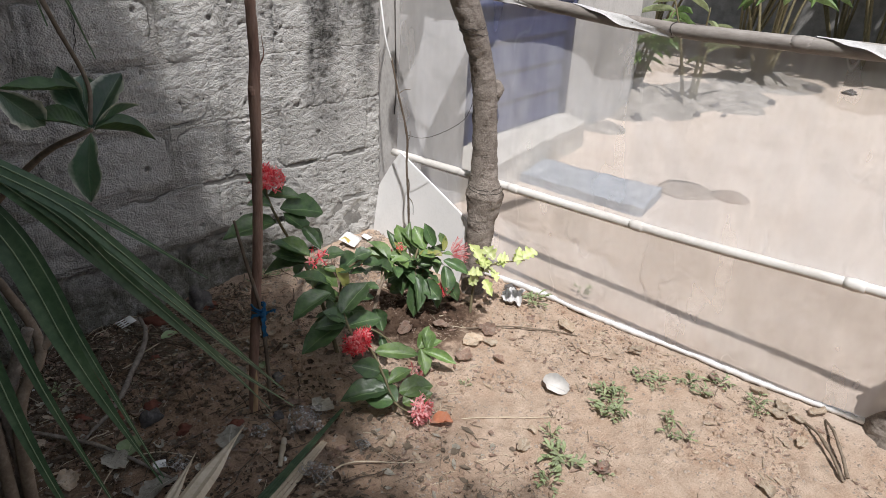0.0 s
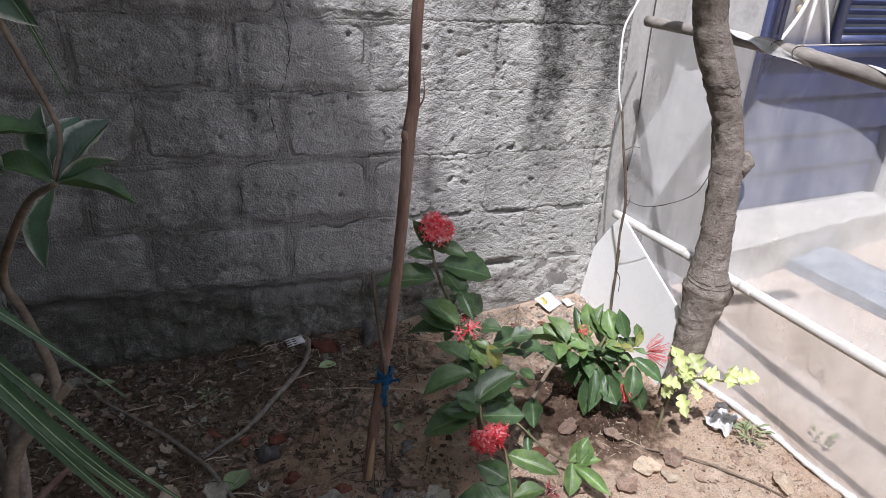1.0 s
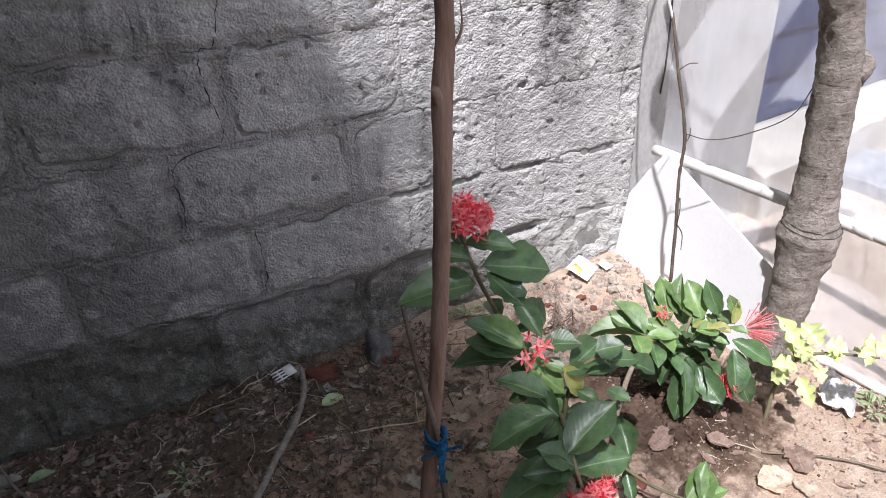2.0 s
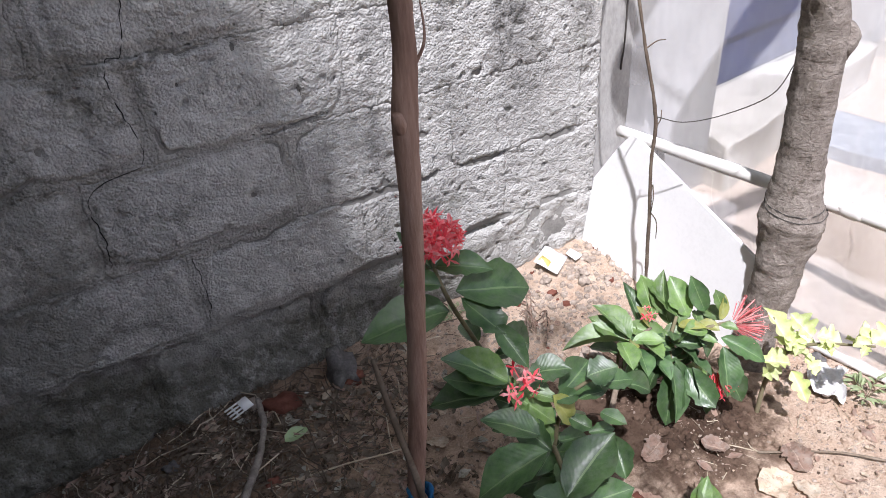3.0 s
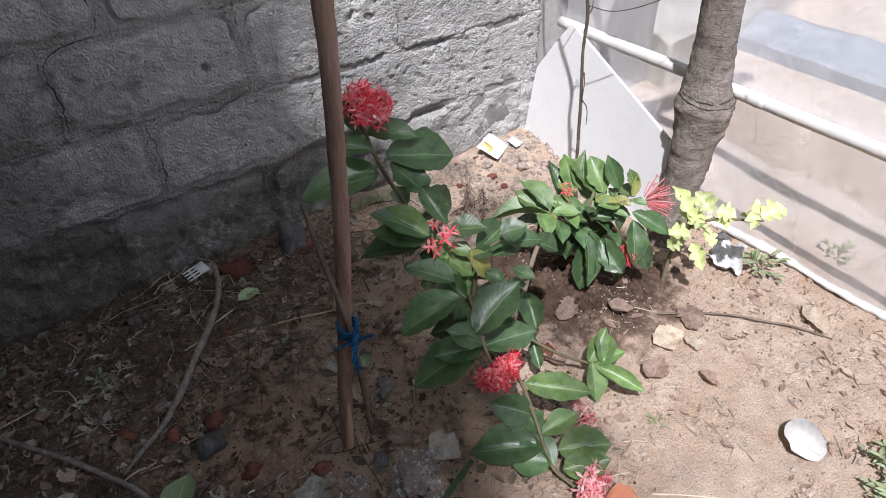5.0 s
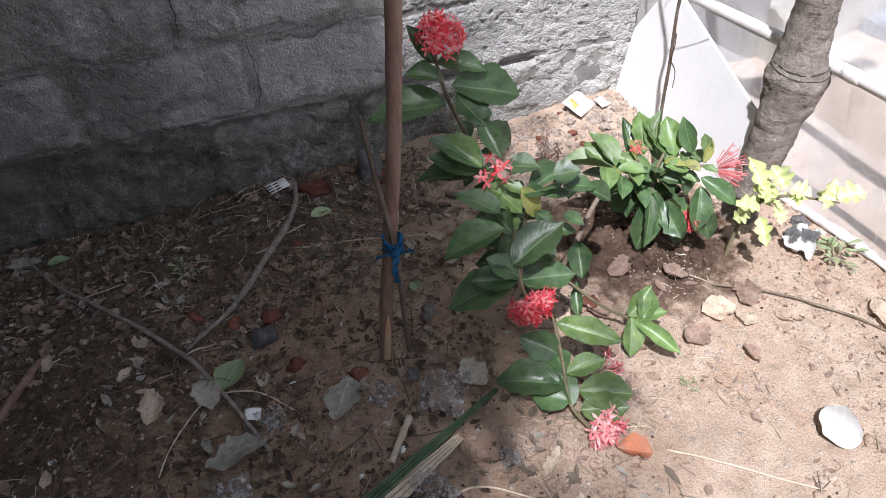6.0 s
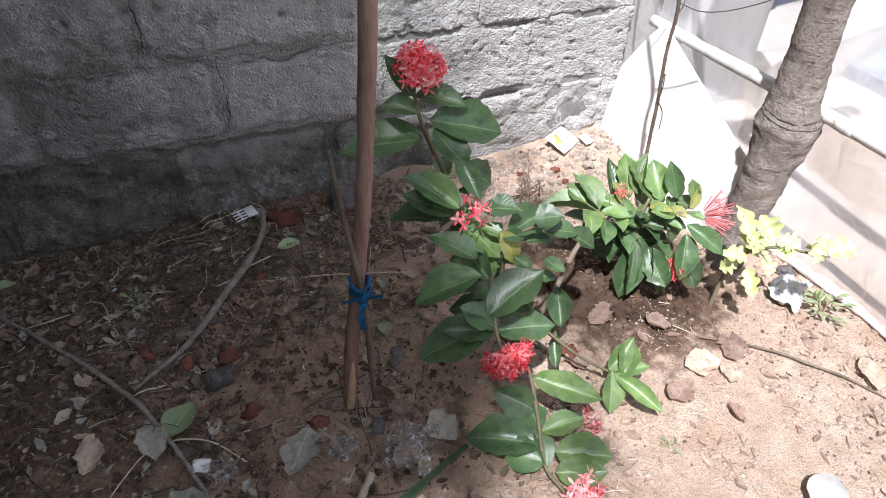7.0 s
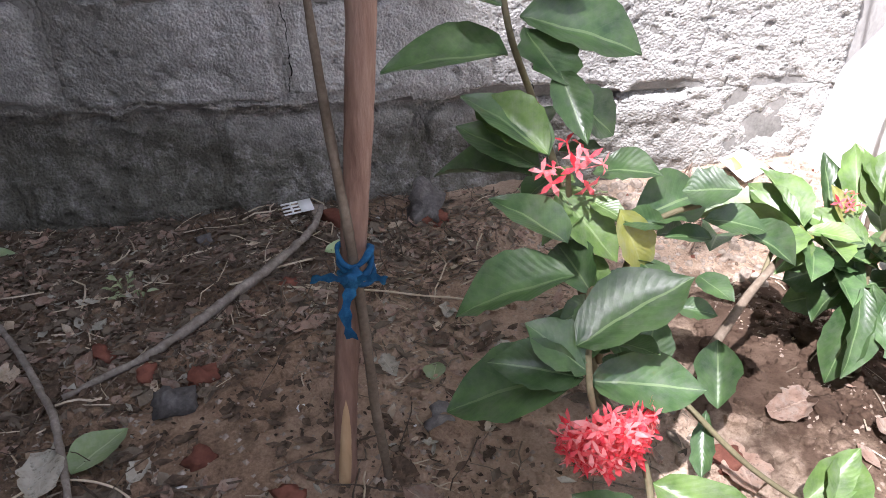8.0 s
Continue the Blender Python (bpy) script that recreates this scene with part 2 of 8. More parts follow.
def leaf_material(name, dark, light, rib, rough=0.38, rim=None, holes=0.0):
    """A leaf: pale midrib and side veins along its own length, a little light comes through."""
    m, nt, bsdf = blank(name)
    uv = nt.nodes.new("ShaderNodeTexCoord").outputs["UV"]
    sep = nt.nodes.new("ShaderNodeSeparateXYZ")
    nt.links.new(uv, sep.inputs[0])
    u, v = sep.outputs["X"], sep.outputs["Y"]
    side = math_node(nt, "ABSOLUTE", math_node(nt, "SUBTRACT", u, 0.5))
    blot = noise_node(nt, scaled_place(nt), 38, 5)
    col = ramp(nt, blot, [dark, tuple(0.5 * (a + b) for a, b in zip(dark, light)), light])
    col = object_tint(nt, col, 0.28)
    wave = math_node(nt, "FRACT", math_node(nt, "SUBTRACT", math_node(nt, "MULTIPLY", v, 11.0), math_node(nt, "MULTIPLY", side, 7.0)))
    vein = math_node(nt, "LESS_THAN", wave, 0.10)
    mid = math_node(nt, "LESS_THAN", side, 0.022)
    # pale grey patches: dust, with the leaf's dull sheen painted in
    dust_sheen = noise_node(nt, scaled_place(nt), 55, 6, 0.7)
    grey = sum(light) / 3
    col = mix_colour(nt, math_node(nt, "MULTIPLY", math_node(nt, "SUBTRACT", dust_sheen, 0.45, True), 1.6, True), col, (grey * 1.25, grey * 1.3, grey * 1.15))
    col = mix_colour(nt, math_node(nt, "MULTIPLY", vein, 0.06), col, rib)
    col = mix_colour(nt, math_node(nt, "MULTIPLY", mid, 0.6), col, rib)
    if rim:
        ragged = math_node(nt, "ADD", side, math_node(nt, "MULTIPLY", math_node(nt, "SUBTRACT", blot, 0.5), 0.35))
        col = mix_colour(nt, math_node(nt, "MULTIPLY", math_node(nt, "SUBTRACT", ragged, 0.37, True), 7.0, True), col, rim)
    if holes:
        spot = math_node(nt, "MULTIPLY", math_node(nt, "SUBTRACT", noise_node(nt, scaled_place(nt), 95, 6, 0.75), 0.53, True), 9.0, True)
        col = mix_colour(nt, math_node(nt, "MULTIPLY", spot, holes), col, tuple(0.38 * c for c in dark))
    nt.links.new(col, bsdf.inputs["Base Color"])
    r = math_node(nt, "MULTIPLY_ADD", blot, 0.3)
    r.node.inputs[2].default_value = rough - 0.13
    nt.links.new(r, bsdf.inputs["Roughness"])
    bsdf.inputs["Specular IOR Level"].default_value = 0.6
    rise = math_node(nt, "ADD", math_node(nt, "MULTIPLY", math_node(nt, "ABSOLUTE", math_node(nt, "SUBTRACT", wave, 0.5)), -1.0), math_node(nt, "MULTIPLY", mid, -0.6))
    bumped(nt, bsdf, math_node(nt, "ADD", math_node(nt, "MULTIPLY", rise, 0.5), math_node(nt, "MULTIPLY", blot, 1.5)), 0.22, 0.003)
    trans = nt.nodes.new("ShaderNodeBsdfTranslucent")
    nt.links.new(mix_colour(nt, 0.5, col, light), trans.inputs["Color"])
    mixer = nt.nodes.new("ShaderNodeMixShader")
    mixer.inputs[0].default_value = 0.20
    nt.links.new(bsdf.outputs[0], mixer.inputs[1])
    nt.links.new(trans.outputs[0], mixer.inputs[2])
    nt.links.new(mixer.outputs[0], nt.nodes["Material Output"].inputs["Surface"])
    return m


def film_material():
    """Thin dusty clear plastic: most light goes straight through, dust and painted haze whiten it, creases carry
    painted glints.
    """
    m, nt, bsdf = blank("clear_plastic_film")
    vec = scaled_place(nt, (1, 1, 1))
    smear = math_node(nt, "ADD", math_node(nt, "MULTIPLY", noise_node(nt, scaled_place(nt, (2.0, 2.6, 0.7)), 1.8, 3, 0.55), 0.7), math_node(nt, "MULTIPLY", noise_node(nt, scaled_place(nt, (3.0, 7.0, 2.5)), 1.6, 3, 0.5), 0.3))
    dust_sheen = math_node(nt, "MULTIPLY", math_node(nt, "SUBTRACT", smear, 0.30, True), 2.3, True)
    clear = nt.nodes.new("ShaderNodeBsdfTransparent")
    clear.inputs["Color"].default_value = (0.97, 0.97, 0.975, 1)
    bsdf.inputs["Base Color"].default_value = (0.86, 0.86, 0.88, 1)
    bsdf.inputs["Roughness"].default_value = 0.22
    bsdf.inputs["Specular IOR Level"].default_value = 0.6
    bumped(nt, bsdf, noise_node(nt, vec, 9, 4), 0.25, 0.01)
    fac = math_node(nt, "MULTIPLY_ADD", dust_sheen, 0.45)
    fac.node.inputs[2].default_value = 0.19
    # thin white lines painted in as highlights along the creases
    crease = noise_node(nt, scaled_place(nt, (1.0, 1.0, 0.45)), 3.4, 3, 0.5)
    line = math_node(nt, "SUBTRACT", 1.0, math_node(nt, "MULTIPLY", math_node(nt, "ABSOLUTE", math_node(nt, "SUBTRACT", crease, 0.5)), 95.0), True)
    spell = math_node(nt, "MULTIPLY", math_node(nt, "SUBTRACT", noise_node(nt, vec, 2.3, 2), 0.50, True), 6.0, True)
    fac = math_node(nt, "ADD", fac, math_node(nt, "MULTIPLY", math_node(nt, "MULTIPLY", line, spell), 0.34), True)
    mixer = nt.nodes.new("ShaderNodeMixShader")
    nt.links.new(fac, mixer.inputs[0])
    nt.links.new(clear.outputs[0], mixer.inputs[1])
    nt.links.new(bsdf.outputs[0], mixer.inputs[2])
    nt.links.new(mixer.outputs[0], nt.nodes["Material Output"].inputs["Surface"])
    return m


def plaster_material():
    """Old smooth plaster: cloudy patches, grey rain streaks, dirt splashed up from the ground."""
    m, nt, bsdf = blank("stained_grey_plaster")
    vec = scaled_place(nt)
    big, small = noise_node(nt, vec, 2.6, 6), noise_node(nt, vec, 55, 5)
    both = math_node(nt, "ADD", math_node(nt, "MULTIPLY", big, 0.65), math_node(nt, "MULTIPLY", small, 0.35))
    col = ramp(nt, both, [(0.30, 0.295, 0.285), (0.44, 0.432, 0.42), (0.53, 0.52, 0.505)])
    run = noise_node(nt, scaled_place(nt, (9, 9, 0.7)), 1.0, 6, 0.6)
    col = mix_colour(nt, math_node(nt, "MULTIPLY", math_node(nt, "SUBTRACT", run, 0.52, True), 2.6, True), col, (0.17, 0.168, 0.16))
    blotch = noise_node(nt, vec, 6.5, 7, 0.7)
    col = mix_colour(nt, math_node(nt, "MULTIPLY", math_node(nt, "SUBTRACT", blotch, 0.55, True), 3.0, True), col, (0.25, 0.25, 0.235))
    nt.links.new(col, bsdf.inputs["Base Color"])
    bsdf.inputs["Roughness"].default_value, bsdf.inputs["Specular IOR Level"].default_value = 0.9, 0.2
    bumped(nt, bsdf, both, 0.5, 0.004)
    return m


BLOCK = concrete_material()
PLASTER = plaster_material()
DEBRIS = material("grey_yard_debris", [(0.12, 0.11, 0.095), (0.30, 0.275, 0.245), (0.50, 0.46, 0.415)], 7, 0.93, 0.8, 60, 0.15, depth=0.02)
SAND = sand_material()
FILM = film_material()
MORTAR = material("grey_mortar", [(0.13, 0.126, 0.117), (0.24, 0.232, 0.217), (0.36, 0.348, 0.33)], 9, 0.95, 0.7, 140, 0.15, depth=0.006)
CEMENT = material("rough_cement", [(0.13, 0.127, 0.12), (0.24, 0.235, 0.225), (0.35, 0.345, 0.33)], 6, 0.93, 0.8, 90, 0.2, depth=0.010)
PILLAR_CEMENT = material("pale_rough_cement", [(0.23, 0.225, 0.213), (0.39, 0.38, 0.362), (0.52, 0.508, 0.486)], 6, 0.93, 0.8, 90, 0.2, stretch=(1, 1, 0.5), depth=0.008)
STEP_CEMENT = material("worn_step_cement", [(0.42, 0.39, 0.35), (0.55, 0.52, 0.47), (0.62, 0.58, 0.53)], 7, 0.9, 0.4, 80, 0.2)
SLATE = material("blue_grey_slab", [(0.20, 0.215, 0.24), (0.32, 0.34, 0.37), (0.46, 0.47, 0.49)], 9, 0.8, 0.4, 100, 0.3)
BLUE = material("blue_gloss_paint", [(0.034, 0.045, 0.105), (0.052, 0.066, 0.15), (0.075, 0.092, 0.19)], 6, 0.4, 0.15, 70, 0.5)
WHITE_PAINT = material("white_enamel_paint", [(0.68, 0.68, 0.66), (0.78, 0.78, 0.76), (0.82, 0.82, 0.81)], 8, 0.5, 0.15, 90, 0.4)
BOARD = material("off_white_board", [(0.76, 0.755, 0.745), (0.83, 0.825, 0.815), (0.86, 0.855, 0.85)], 5, 0.7, 0.12, 80, 0.3)
def bark_material():
    """Grey-brown bark: cross wrinkles, raised pale plates and dark cracks."""
    m, nt, bsdf = blank("grey_brown_bark")
    vec = scaled_place(nt, (1, 1, 1.15))
    big, small = noise_node(nt, vec, 22, 7, 0.7), noise_node(nt, vec, 110, 5, 0.7)
    col = ramp(nt, math_node(nt, "ADD", math_node(nt, "MULTIPLY", big, 0.6), math_node(nt, "MULTIPLY", small, 0.4)), [(0.095, 0.077, 0.064), (0.215, 0.182, 0.156), (0.34, 0.297, 0.26), (0.48, 0.438, 0.395)])
    wrinkle = noise_node(nt, scaled_place(nt, (16, 16, 70)), 1.0, 5, 0.6)
    seam = noise_node(nt, scaled_place(nt, (48, 48, 20)), 1.0, 5, 0.65)
    crack = math_node(nt, "MULTIPLY", math_node(nt, "SUBTRACT", wrinkle, 0.56, True), 8.0, True)
    split = math_node(nt, "MULTIPLY", math_node(nt, "SUBTRACT", seam, 0.60, True), 9.0, True)
    col = mix_colour(nt, math_node(nt, "MULTIPLY", crack, 0.40), col, (0.09, 0.075, 0.064))
    col = mix_colour(nt, math_node(nt, "MULTIPLY", split, 0.40), col, (0.07, 0.058, 0.05))
    nt.links.new(col, bsdf.inputs["Base Color"])
    bsdf.inputs["Roughness"].default_value, bsdf.inputs["Specular IOR Level"].default_value = 0.93, 0.12
    h = math_node(nt, "SUBTRACT", math_node(nt, "ADD", big, math_node(nt, "MULTIPLY", small, 0.7)), math_node(nt, "ADD", math_node(nt, "MULTIPLY", crack, 0.22), math_node(nt, "MULTIPLY", split, 0.35)))
    bumped(nt, bsdf, h, 1.0, 0.010)
    return m


BARK = bark_material()
BAMBOO = material("weathered_bamboo", [(0.13, 0.112, 0.098), (0.28, 0.252, 0.228), (0.44, 0.41, 0.38)], 10, 0.75, 0.35, 90, 0.3, stretch=(1, 0.25, 1))
PALE_POLE = material("pale_peeled_pole", [(0.50, 0.47, 0.43), (0.68, 0.655, 0.62), (0.78, 0.765, 0.74)], 10, 0.65, 0.3, 90, 0.35, stretch=(1, 0.3, 1))
STAKE_BARK = material("reddish_brown_stake_bark", [(0.115, 0.066, 0.050), (0.245, 0.155, 0.120), (0.38, 0.275, 0.22)], 22, 0.88, 1.0, 170, 0.2, stretch=(1, 1, 0.16), depth=0.006)
BARE_WOOD = material("bare_split_wood", [(0.30, 0.19, 0.10), (0.45, 0.31, 0.18), (0.55, 0.41, 0.26)], 30, 0.8, 0.4, 160, 0.2, stretch=(1, 1, 0.12))
TWIG = material("dry_grey_twig", [(0.085, 0.066, 0.048), (0.175, 0.138, 0.104), (0.28, 0.235, 0.185)], 24, 0.92, 0.5, 160, 0.15, vary=0.25)
DARK_TWIG = material("dark_damp_twig", [(0.045, 0.034, 0.026), (0.105, 0.080, 0.060), (0.19, 0.15, 0.115)], 24, 0.92, 0.5, 160, 0.15, vary=0.25)
GREEN_STEM = material("green_brown_stem", [(0.10, 0.085, 0.05), (0.17, 0.15, 0.085), (0.24, 0.20, 0.13)], 30, 0.7, 0.4, 160, 0.3)
GREY_WOOD = material("bleached_grey_wood", [(0.10, 0.082, 0.066), (0.22, 0.19, 0.162), (0.38, 0.345, 0.305)], 45, 0.9, 0.6, 150, 0.15, stretch=(1, 1, 1), depth=0.005)
STRAW = material("pale_straw", [(0.36, 0.29, 0.20), (0.52, 0.44, 0.33), (0.64, 0.57, 0.46)], 30, 0.85, 0.3, 150, 0.2, vary=0.2)
SAND_CRUMB = material("dry_sand_crumbs", [(0.17, 0.125, 0.095), (0.30, 0.24, 0.195), (0.42, 0.355, 0.30)], 60, 0.95, 0.3, 200, 0.15)
SHEET_WHITE = material("white_rolled_plastic", [(0.62, 0.61, 0.60), (0.76, 0.755, 0.745), (0.82, 0.82, 0.815)], 12, 0.45, 0.4, 60, 0.4, depth=0.006)
CRACK = material("dark_crack", [(0.012, 0.012, 0.012), (0.03, 0.03, 0.03)], 40, 0.95, 0.2, 120, 0.1)
BLUE_CLOTH = material("bright_blue_rag", [(0.006, 0.03, 0.075), (0.012, 0.08, 0.18), (0.035, 0.18, 0.32)], 40, 0.8, 0.5, 220, 0.2)
WIRE = material("dark_thin_wire", [(0.05, 0.045, 0.04), (0.10, 0.09, 0.08)], 30, 0.7, 0.2, 120, 0.3)
WHITE_WIRE = material("white_cord", [(0.66, 0.655, 0.64), (0.78, 0.775, 0.76)], 30, 0.6, 0.2, 120, 0.3)
BRICK = material("broken_red_brick", [(0.085, 0.033, 0.024), (0.15, 0.058, 0.041), (0.22, 0.095, 0.067)], 25, 0.93, 0.7, 140, 0.15, vary=0.25, depth=0.005)
STONE = material("grey_stone", [(0.055, 0.050, 0.050), (0.12, 0.112, 0.108), (0.23, 0.215, 0.205)], 30, 0.9, 0.6, 120, 0.2, vary=0.3, depth=0.004)
PEBBLE = material("mixed_pebbles", [(0.15, 0.12, 0.10), (0.33, 0.27, 0.22), (0.50, 0.44, 0.38)], 40, 0.9, 0.3, 200, 0.2)
DRY_BROWN = leaf_material("dry_brown_leaf", (0.19, 0.11, 0.078), (0.42, 0.285, 0.215), (0.48, 0.36, 0.28), 0.75, holes=0.7)
DRY_TAN = leaf_material("dry_tan_leaf", (0.34, 0.25, 0.17), (0.56, 0.45, 0.34), (0.60, 0.50, 0.40), 0.8, holes=0.6)
DRY_GREY = leaf_material("dry_grey_leaf", (0.26, 0.235, 0.19), (0.47, 0.435, 0.365), (0.54, 0.51, 0.44), 0.8, holes=0.7)
DRY_ORANGE = leaf_material("orange_fallen_leaf", (0.30, 0.095, 0.045), (0.46, 0.185, 0.095), (0.52, 0.27, 0.15), 0.75)
FRESH_FALLEN = leaf_material("pale_green_fallen_leaf", (0.22, 0.33, 0.14), (0.36, 0.47, 0.24), (0.52, 0.60, 0.38), 0.5)
IXORA_LEAF = leaf_material("dark_glossy_leaf", (0.030, 0.072, 0.027), (0.105, 0.190, 0.066), (0.22, 0.31, 0.145), 0.36)
IXORA_YOUNG = leaf_material("fresh_green_leaf", (0.066, 0.132, 0.034), (0.20, 0.315, 0.092), (0.32, 0.43, 0.20), 0.40)
IXORA_YELLOW = leaf_material("yellowing_leaf", (0.20, 0.22, 0.05), (0.36, 0.36, 0.10), (0.42, 0.44, 0.18), 0.42)
LIME_LEAF = leaf_material("lime_yellow_leaf", (0.42, 0.51, 0.16), (0.67, 0.72, 0.34), (0.74, 0.78, 0.48), 0.45)
VARIEGATED = leaf_material("cream_edged_leaf", (0.045, 0.095, 0.055), (0.10, 0.175, 0.095), (0.18, 0.26, 0.16), 0.34, rim=(0.66, 0.66, 0.54))
PALM_LEAF = material("palm_blade_green", [(0.032, 0.070, 0.034), (0.068, 0.125, 0.06), (0.125, 0.195, 0.10)], 25, 0.42, 0.2, 140, 0.45)
PALM_DARK = material("dark_palm_blade", [(0.022, 0.045, 0.024), (0.055, 0.095, 0.045), (0.12, 0.17, 0.085)], 30, 0.5, 0.3, 140, 0.4)
HUMUS = material("rotten_humus", [(0.030, 0.021, 0.015), (0.085, 0.060, 0.043), (0.20, 0.145, 0.105)], 40, 0.95, 0.5, 160, 0.15)
PALE_RIB = material("pale_leaf_rib", [(0.22, 0.30, 0.17), (0.34, 0.42, 0.26)], 30, 0.5, 0.2, 140, 0.4)
WEED_LEAF = leaf_material("weed_green", (0.19, 0.25, 0.11), (0.37, 0.425, 0.235), (0.44, 0.49, 0.31), 0.75)
PAPER = material("white_paper", [(0.70, 0.70, 0.69), (0.82, 0.82, 0.81)], 20, 0.8, 0.2, 120, 0.2)
YELLOW_PRINT = material("yellow_print", [(0.62, 0.48, 0.12), (0.74, 0.60, 0.22)], 40, 0.7, 0.1, 120, 0.3)
def scrap_film_material():
    """Crumpled clear wrapper: half see-through, dusty, sharp shiny creases with painted pale glints."""
    m, nt, bsdf = blank("crumpled_clear_plastic")
    vec = scaled_place(nt)
    fold = noise_node(nt, vec, 75, 5, 0.7)
    nt.links.new(ramp(nt, fold, [(0.30, 0.28, 0.26), (0.48, 0.46, 0.44), (0.70, 0.68, 0.66)]), bsdf.inputs["Base Color"])
    bsdf.inputs["Roughness"].default_value = 0.28
    bumped(nt, bsdf, fold, 1.0, 0.014)
    clear = nt.nodes.new("ShaderNodeBsdfTransparent")
    mixer = nt.nodes.new("ShaderNodeMixShader")
    # paler, denser folds are painted highlights, the rest stays clear
    seen = math_node(nt, "MULTIPLY_ADD", math_node(nt, "SUBTRACT", fold, 0.48, True), 3.5, True)
    seen.node.inputs[2].default_value = 0.28
    nt.links.new(seen, mixer.inputs[0])
    nt.links.new(clear.outputs[0], mixer.inputs[1])
    nt.links.new(bsdf.outputs[0], mixer.inputs[2])
    nt.links.new(mixer.outputs[0], nt.nodes["Material Output"].inputs["Surface"])
    return m


def petal_material(name, colours):
    """Petals: every floret a little paler or deeper, light shines through them."""
    m, nt, bsdf = blank(name)
    geo = nt.nodes.new("ShaderNodeNewGeometry")
    grain = noise_node(nt, scaled_place(nt), 150, 3)
    pick = math_node(nt, "ADD", math_node(nt, "MULTIPLY", geo.outputs["Random Per Island"], 0.5), math_node(nt, "MULTIPLY", grain, 0.5))
    col = ramp(nt, pick, colours)
    nt.links.new(col, bsdf.inputs["Base Color"])
    bsdf.inputs["Roughness"].default_value, bsdf.inputs["Specular IOR Level"].default_value = 0.5, 0.35
    trans = nt.nodes.new("ShaderNodeBsdfTranslucent")
    nt.links.new(col, trans.inputs["Color"])
    mixer = nt.nodes.new("ShaderNodeMixShader")
    mixer.inputs[0].default_value = 0.42
    nt.links.new(bsdf.outputs[0], mixer.inputs[1])
    nt.links.new(trans.outputs[0], mixer.inputs[2])
    nt.links.new(mixer.outputs[0], nt.nodes["Material Output"].inputs["Surface"])
    return m


PETAL = petal_material("coral_red_petal", [(0.84, 0.06, 0.09), (0.95, 0.21, 0.23), (0.98, 0.48, 0.48)])
PINK_PETAL = petal_material("faded_pink_petal", [(0.78, 0.18, 0.20), (0.90, 0.42, 0.42), (0.94, 0.66, 0.64)])
DULL_PLASTIC = scrap_film_material()
DISC_PLASTIC = material("dusty_disc_plastic", [(0.46, 0.43, 0.39), (0.60, 0.575, 0.54), (0.68, 0.66, 0.63)], 28, 0.55, 0.5, 90, 0.4)
PLASTIC_BAG = material("crumpled_white_plastic", [(0.42, 0.41, 0.40), (0.58, 0.57, 0.56), (0.68, 0.67, 0.66)], 45, 0.35, 0.6, 160, 0.5, depth=0.004)


# ---- building tools ----
def standing(ob):
    """The pose of an object in the world, worked out from its parents."""
    return (standing(ob.parent) @ ob.matrix_parent_inverse if ob.parent else Matrix()) @ ob.matrix_basis


def thing(name, label, category, place=(0, 0, 0), group="", kind=""):
    ob = new(name)
    ob.empty_display_size = 0.05
    ob.matrix_basis = Matrix.Translation(place)
    return tagged(ob, label, category, group, kind)


def under(ob, parent, m=None):
    if m is not None:
        ob.matrix_basis = m
    ob.parent = parent
    ob.matrix_parent_inverse = standing(parent).inverted()
    return ob


def mesh_of(name, bm, material=None, smooth=True):
    data = bpy.data.meshes.new(name)
    bm.to_mesh(data)
    bm.free()
    if material:
        data.materials.append(material)
    data.polygons.foreach_set("use_smooth", [smooth] * len(data.polygons))
    return data


def part(name, bm, material, parent, label="", smooth=True):
    ob = new(name, mesh_of(name, bm, material, smooth))
    return tagged(under(ob, parent), label)


def solo(name, bm, material, label, category, group="", kind="", smooth=True):
    return tagged(new(name, mesh_of(name, bm, material, smooth)), label, category, group, kind)


def wobble(p, scale, seed=0.0):
    return noise.noise(Vector(p) * scale + Vector((seed, seed * 1.7, -seed)))


def smooth_step(a, b, v):
    t = min(1.0, max(0.0, (v - a) / (b - a)))
    return t * t * (3 - 2 * t)


def spline(points, n):
    """n points on a smooth curve through the given ones."""
    pts = [Vector(p) for p in points]
    pts = [2 * pts[0] - pts[1], *pts, 2 * pts[-1] - pts[-2]]
    spans, out = len(pts) - 3, []
    for i in range(n):
        s = i / (n - 1) * spans
        k = min(int(s), spans - 1)
        f = s - k
        a, b, c, d = pts[k:k + 4]
        out.append(0.5 * (2 * b + (c - a) * f + (2 * a - 5 * b + 4 * c - d) * f * f + (3 * b - a - 3 * c + d) * f ** 3))
    return out


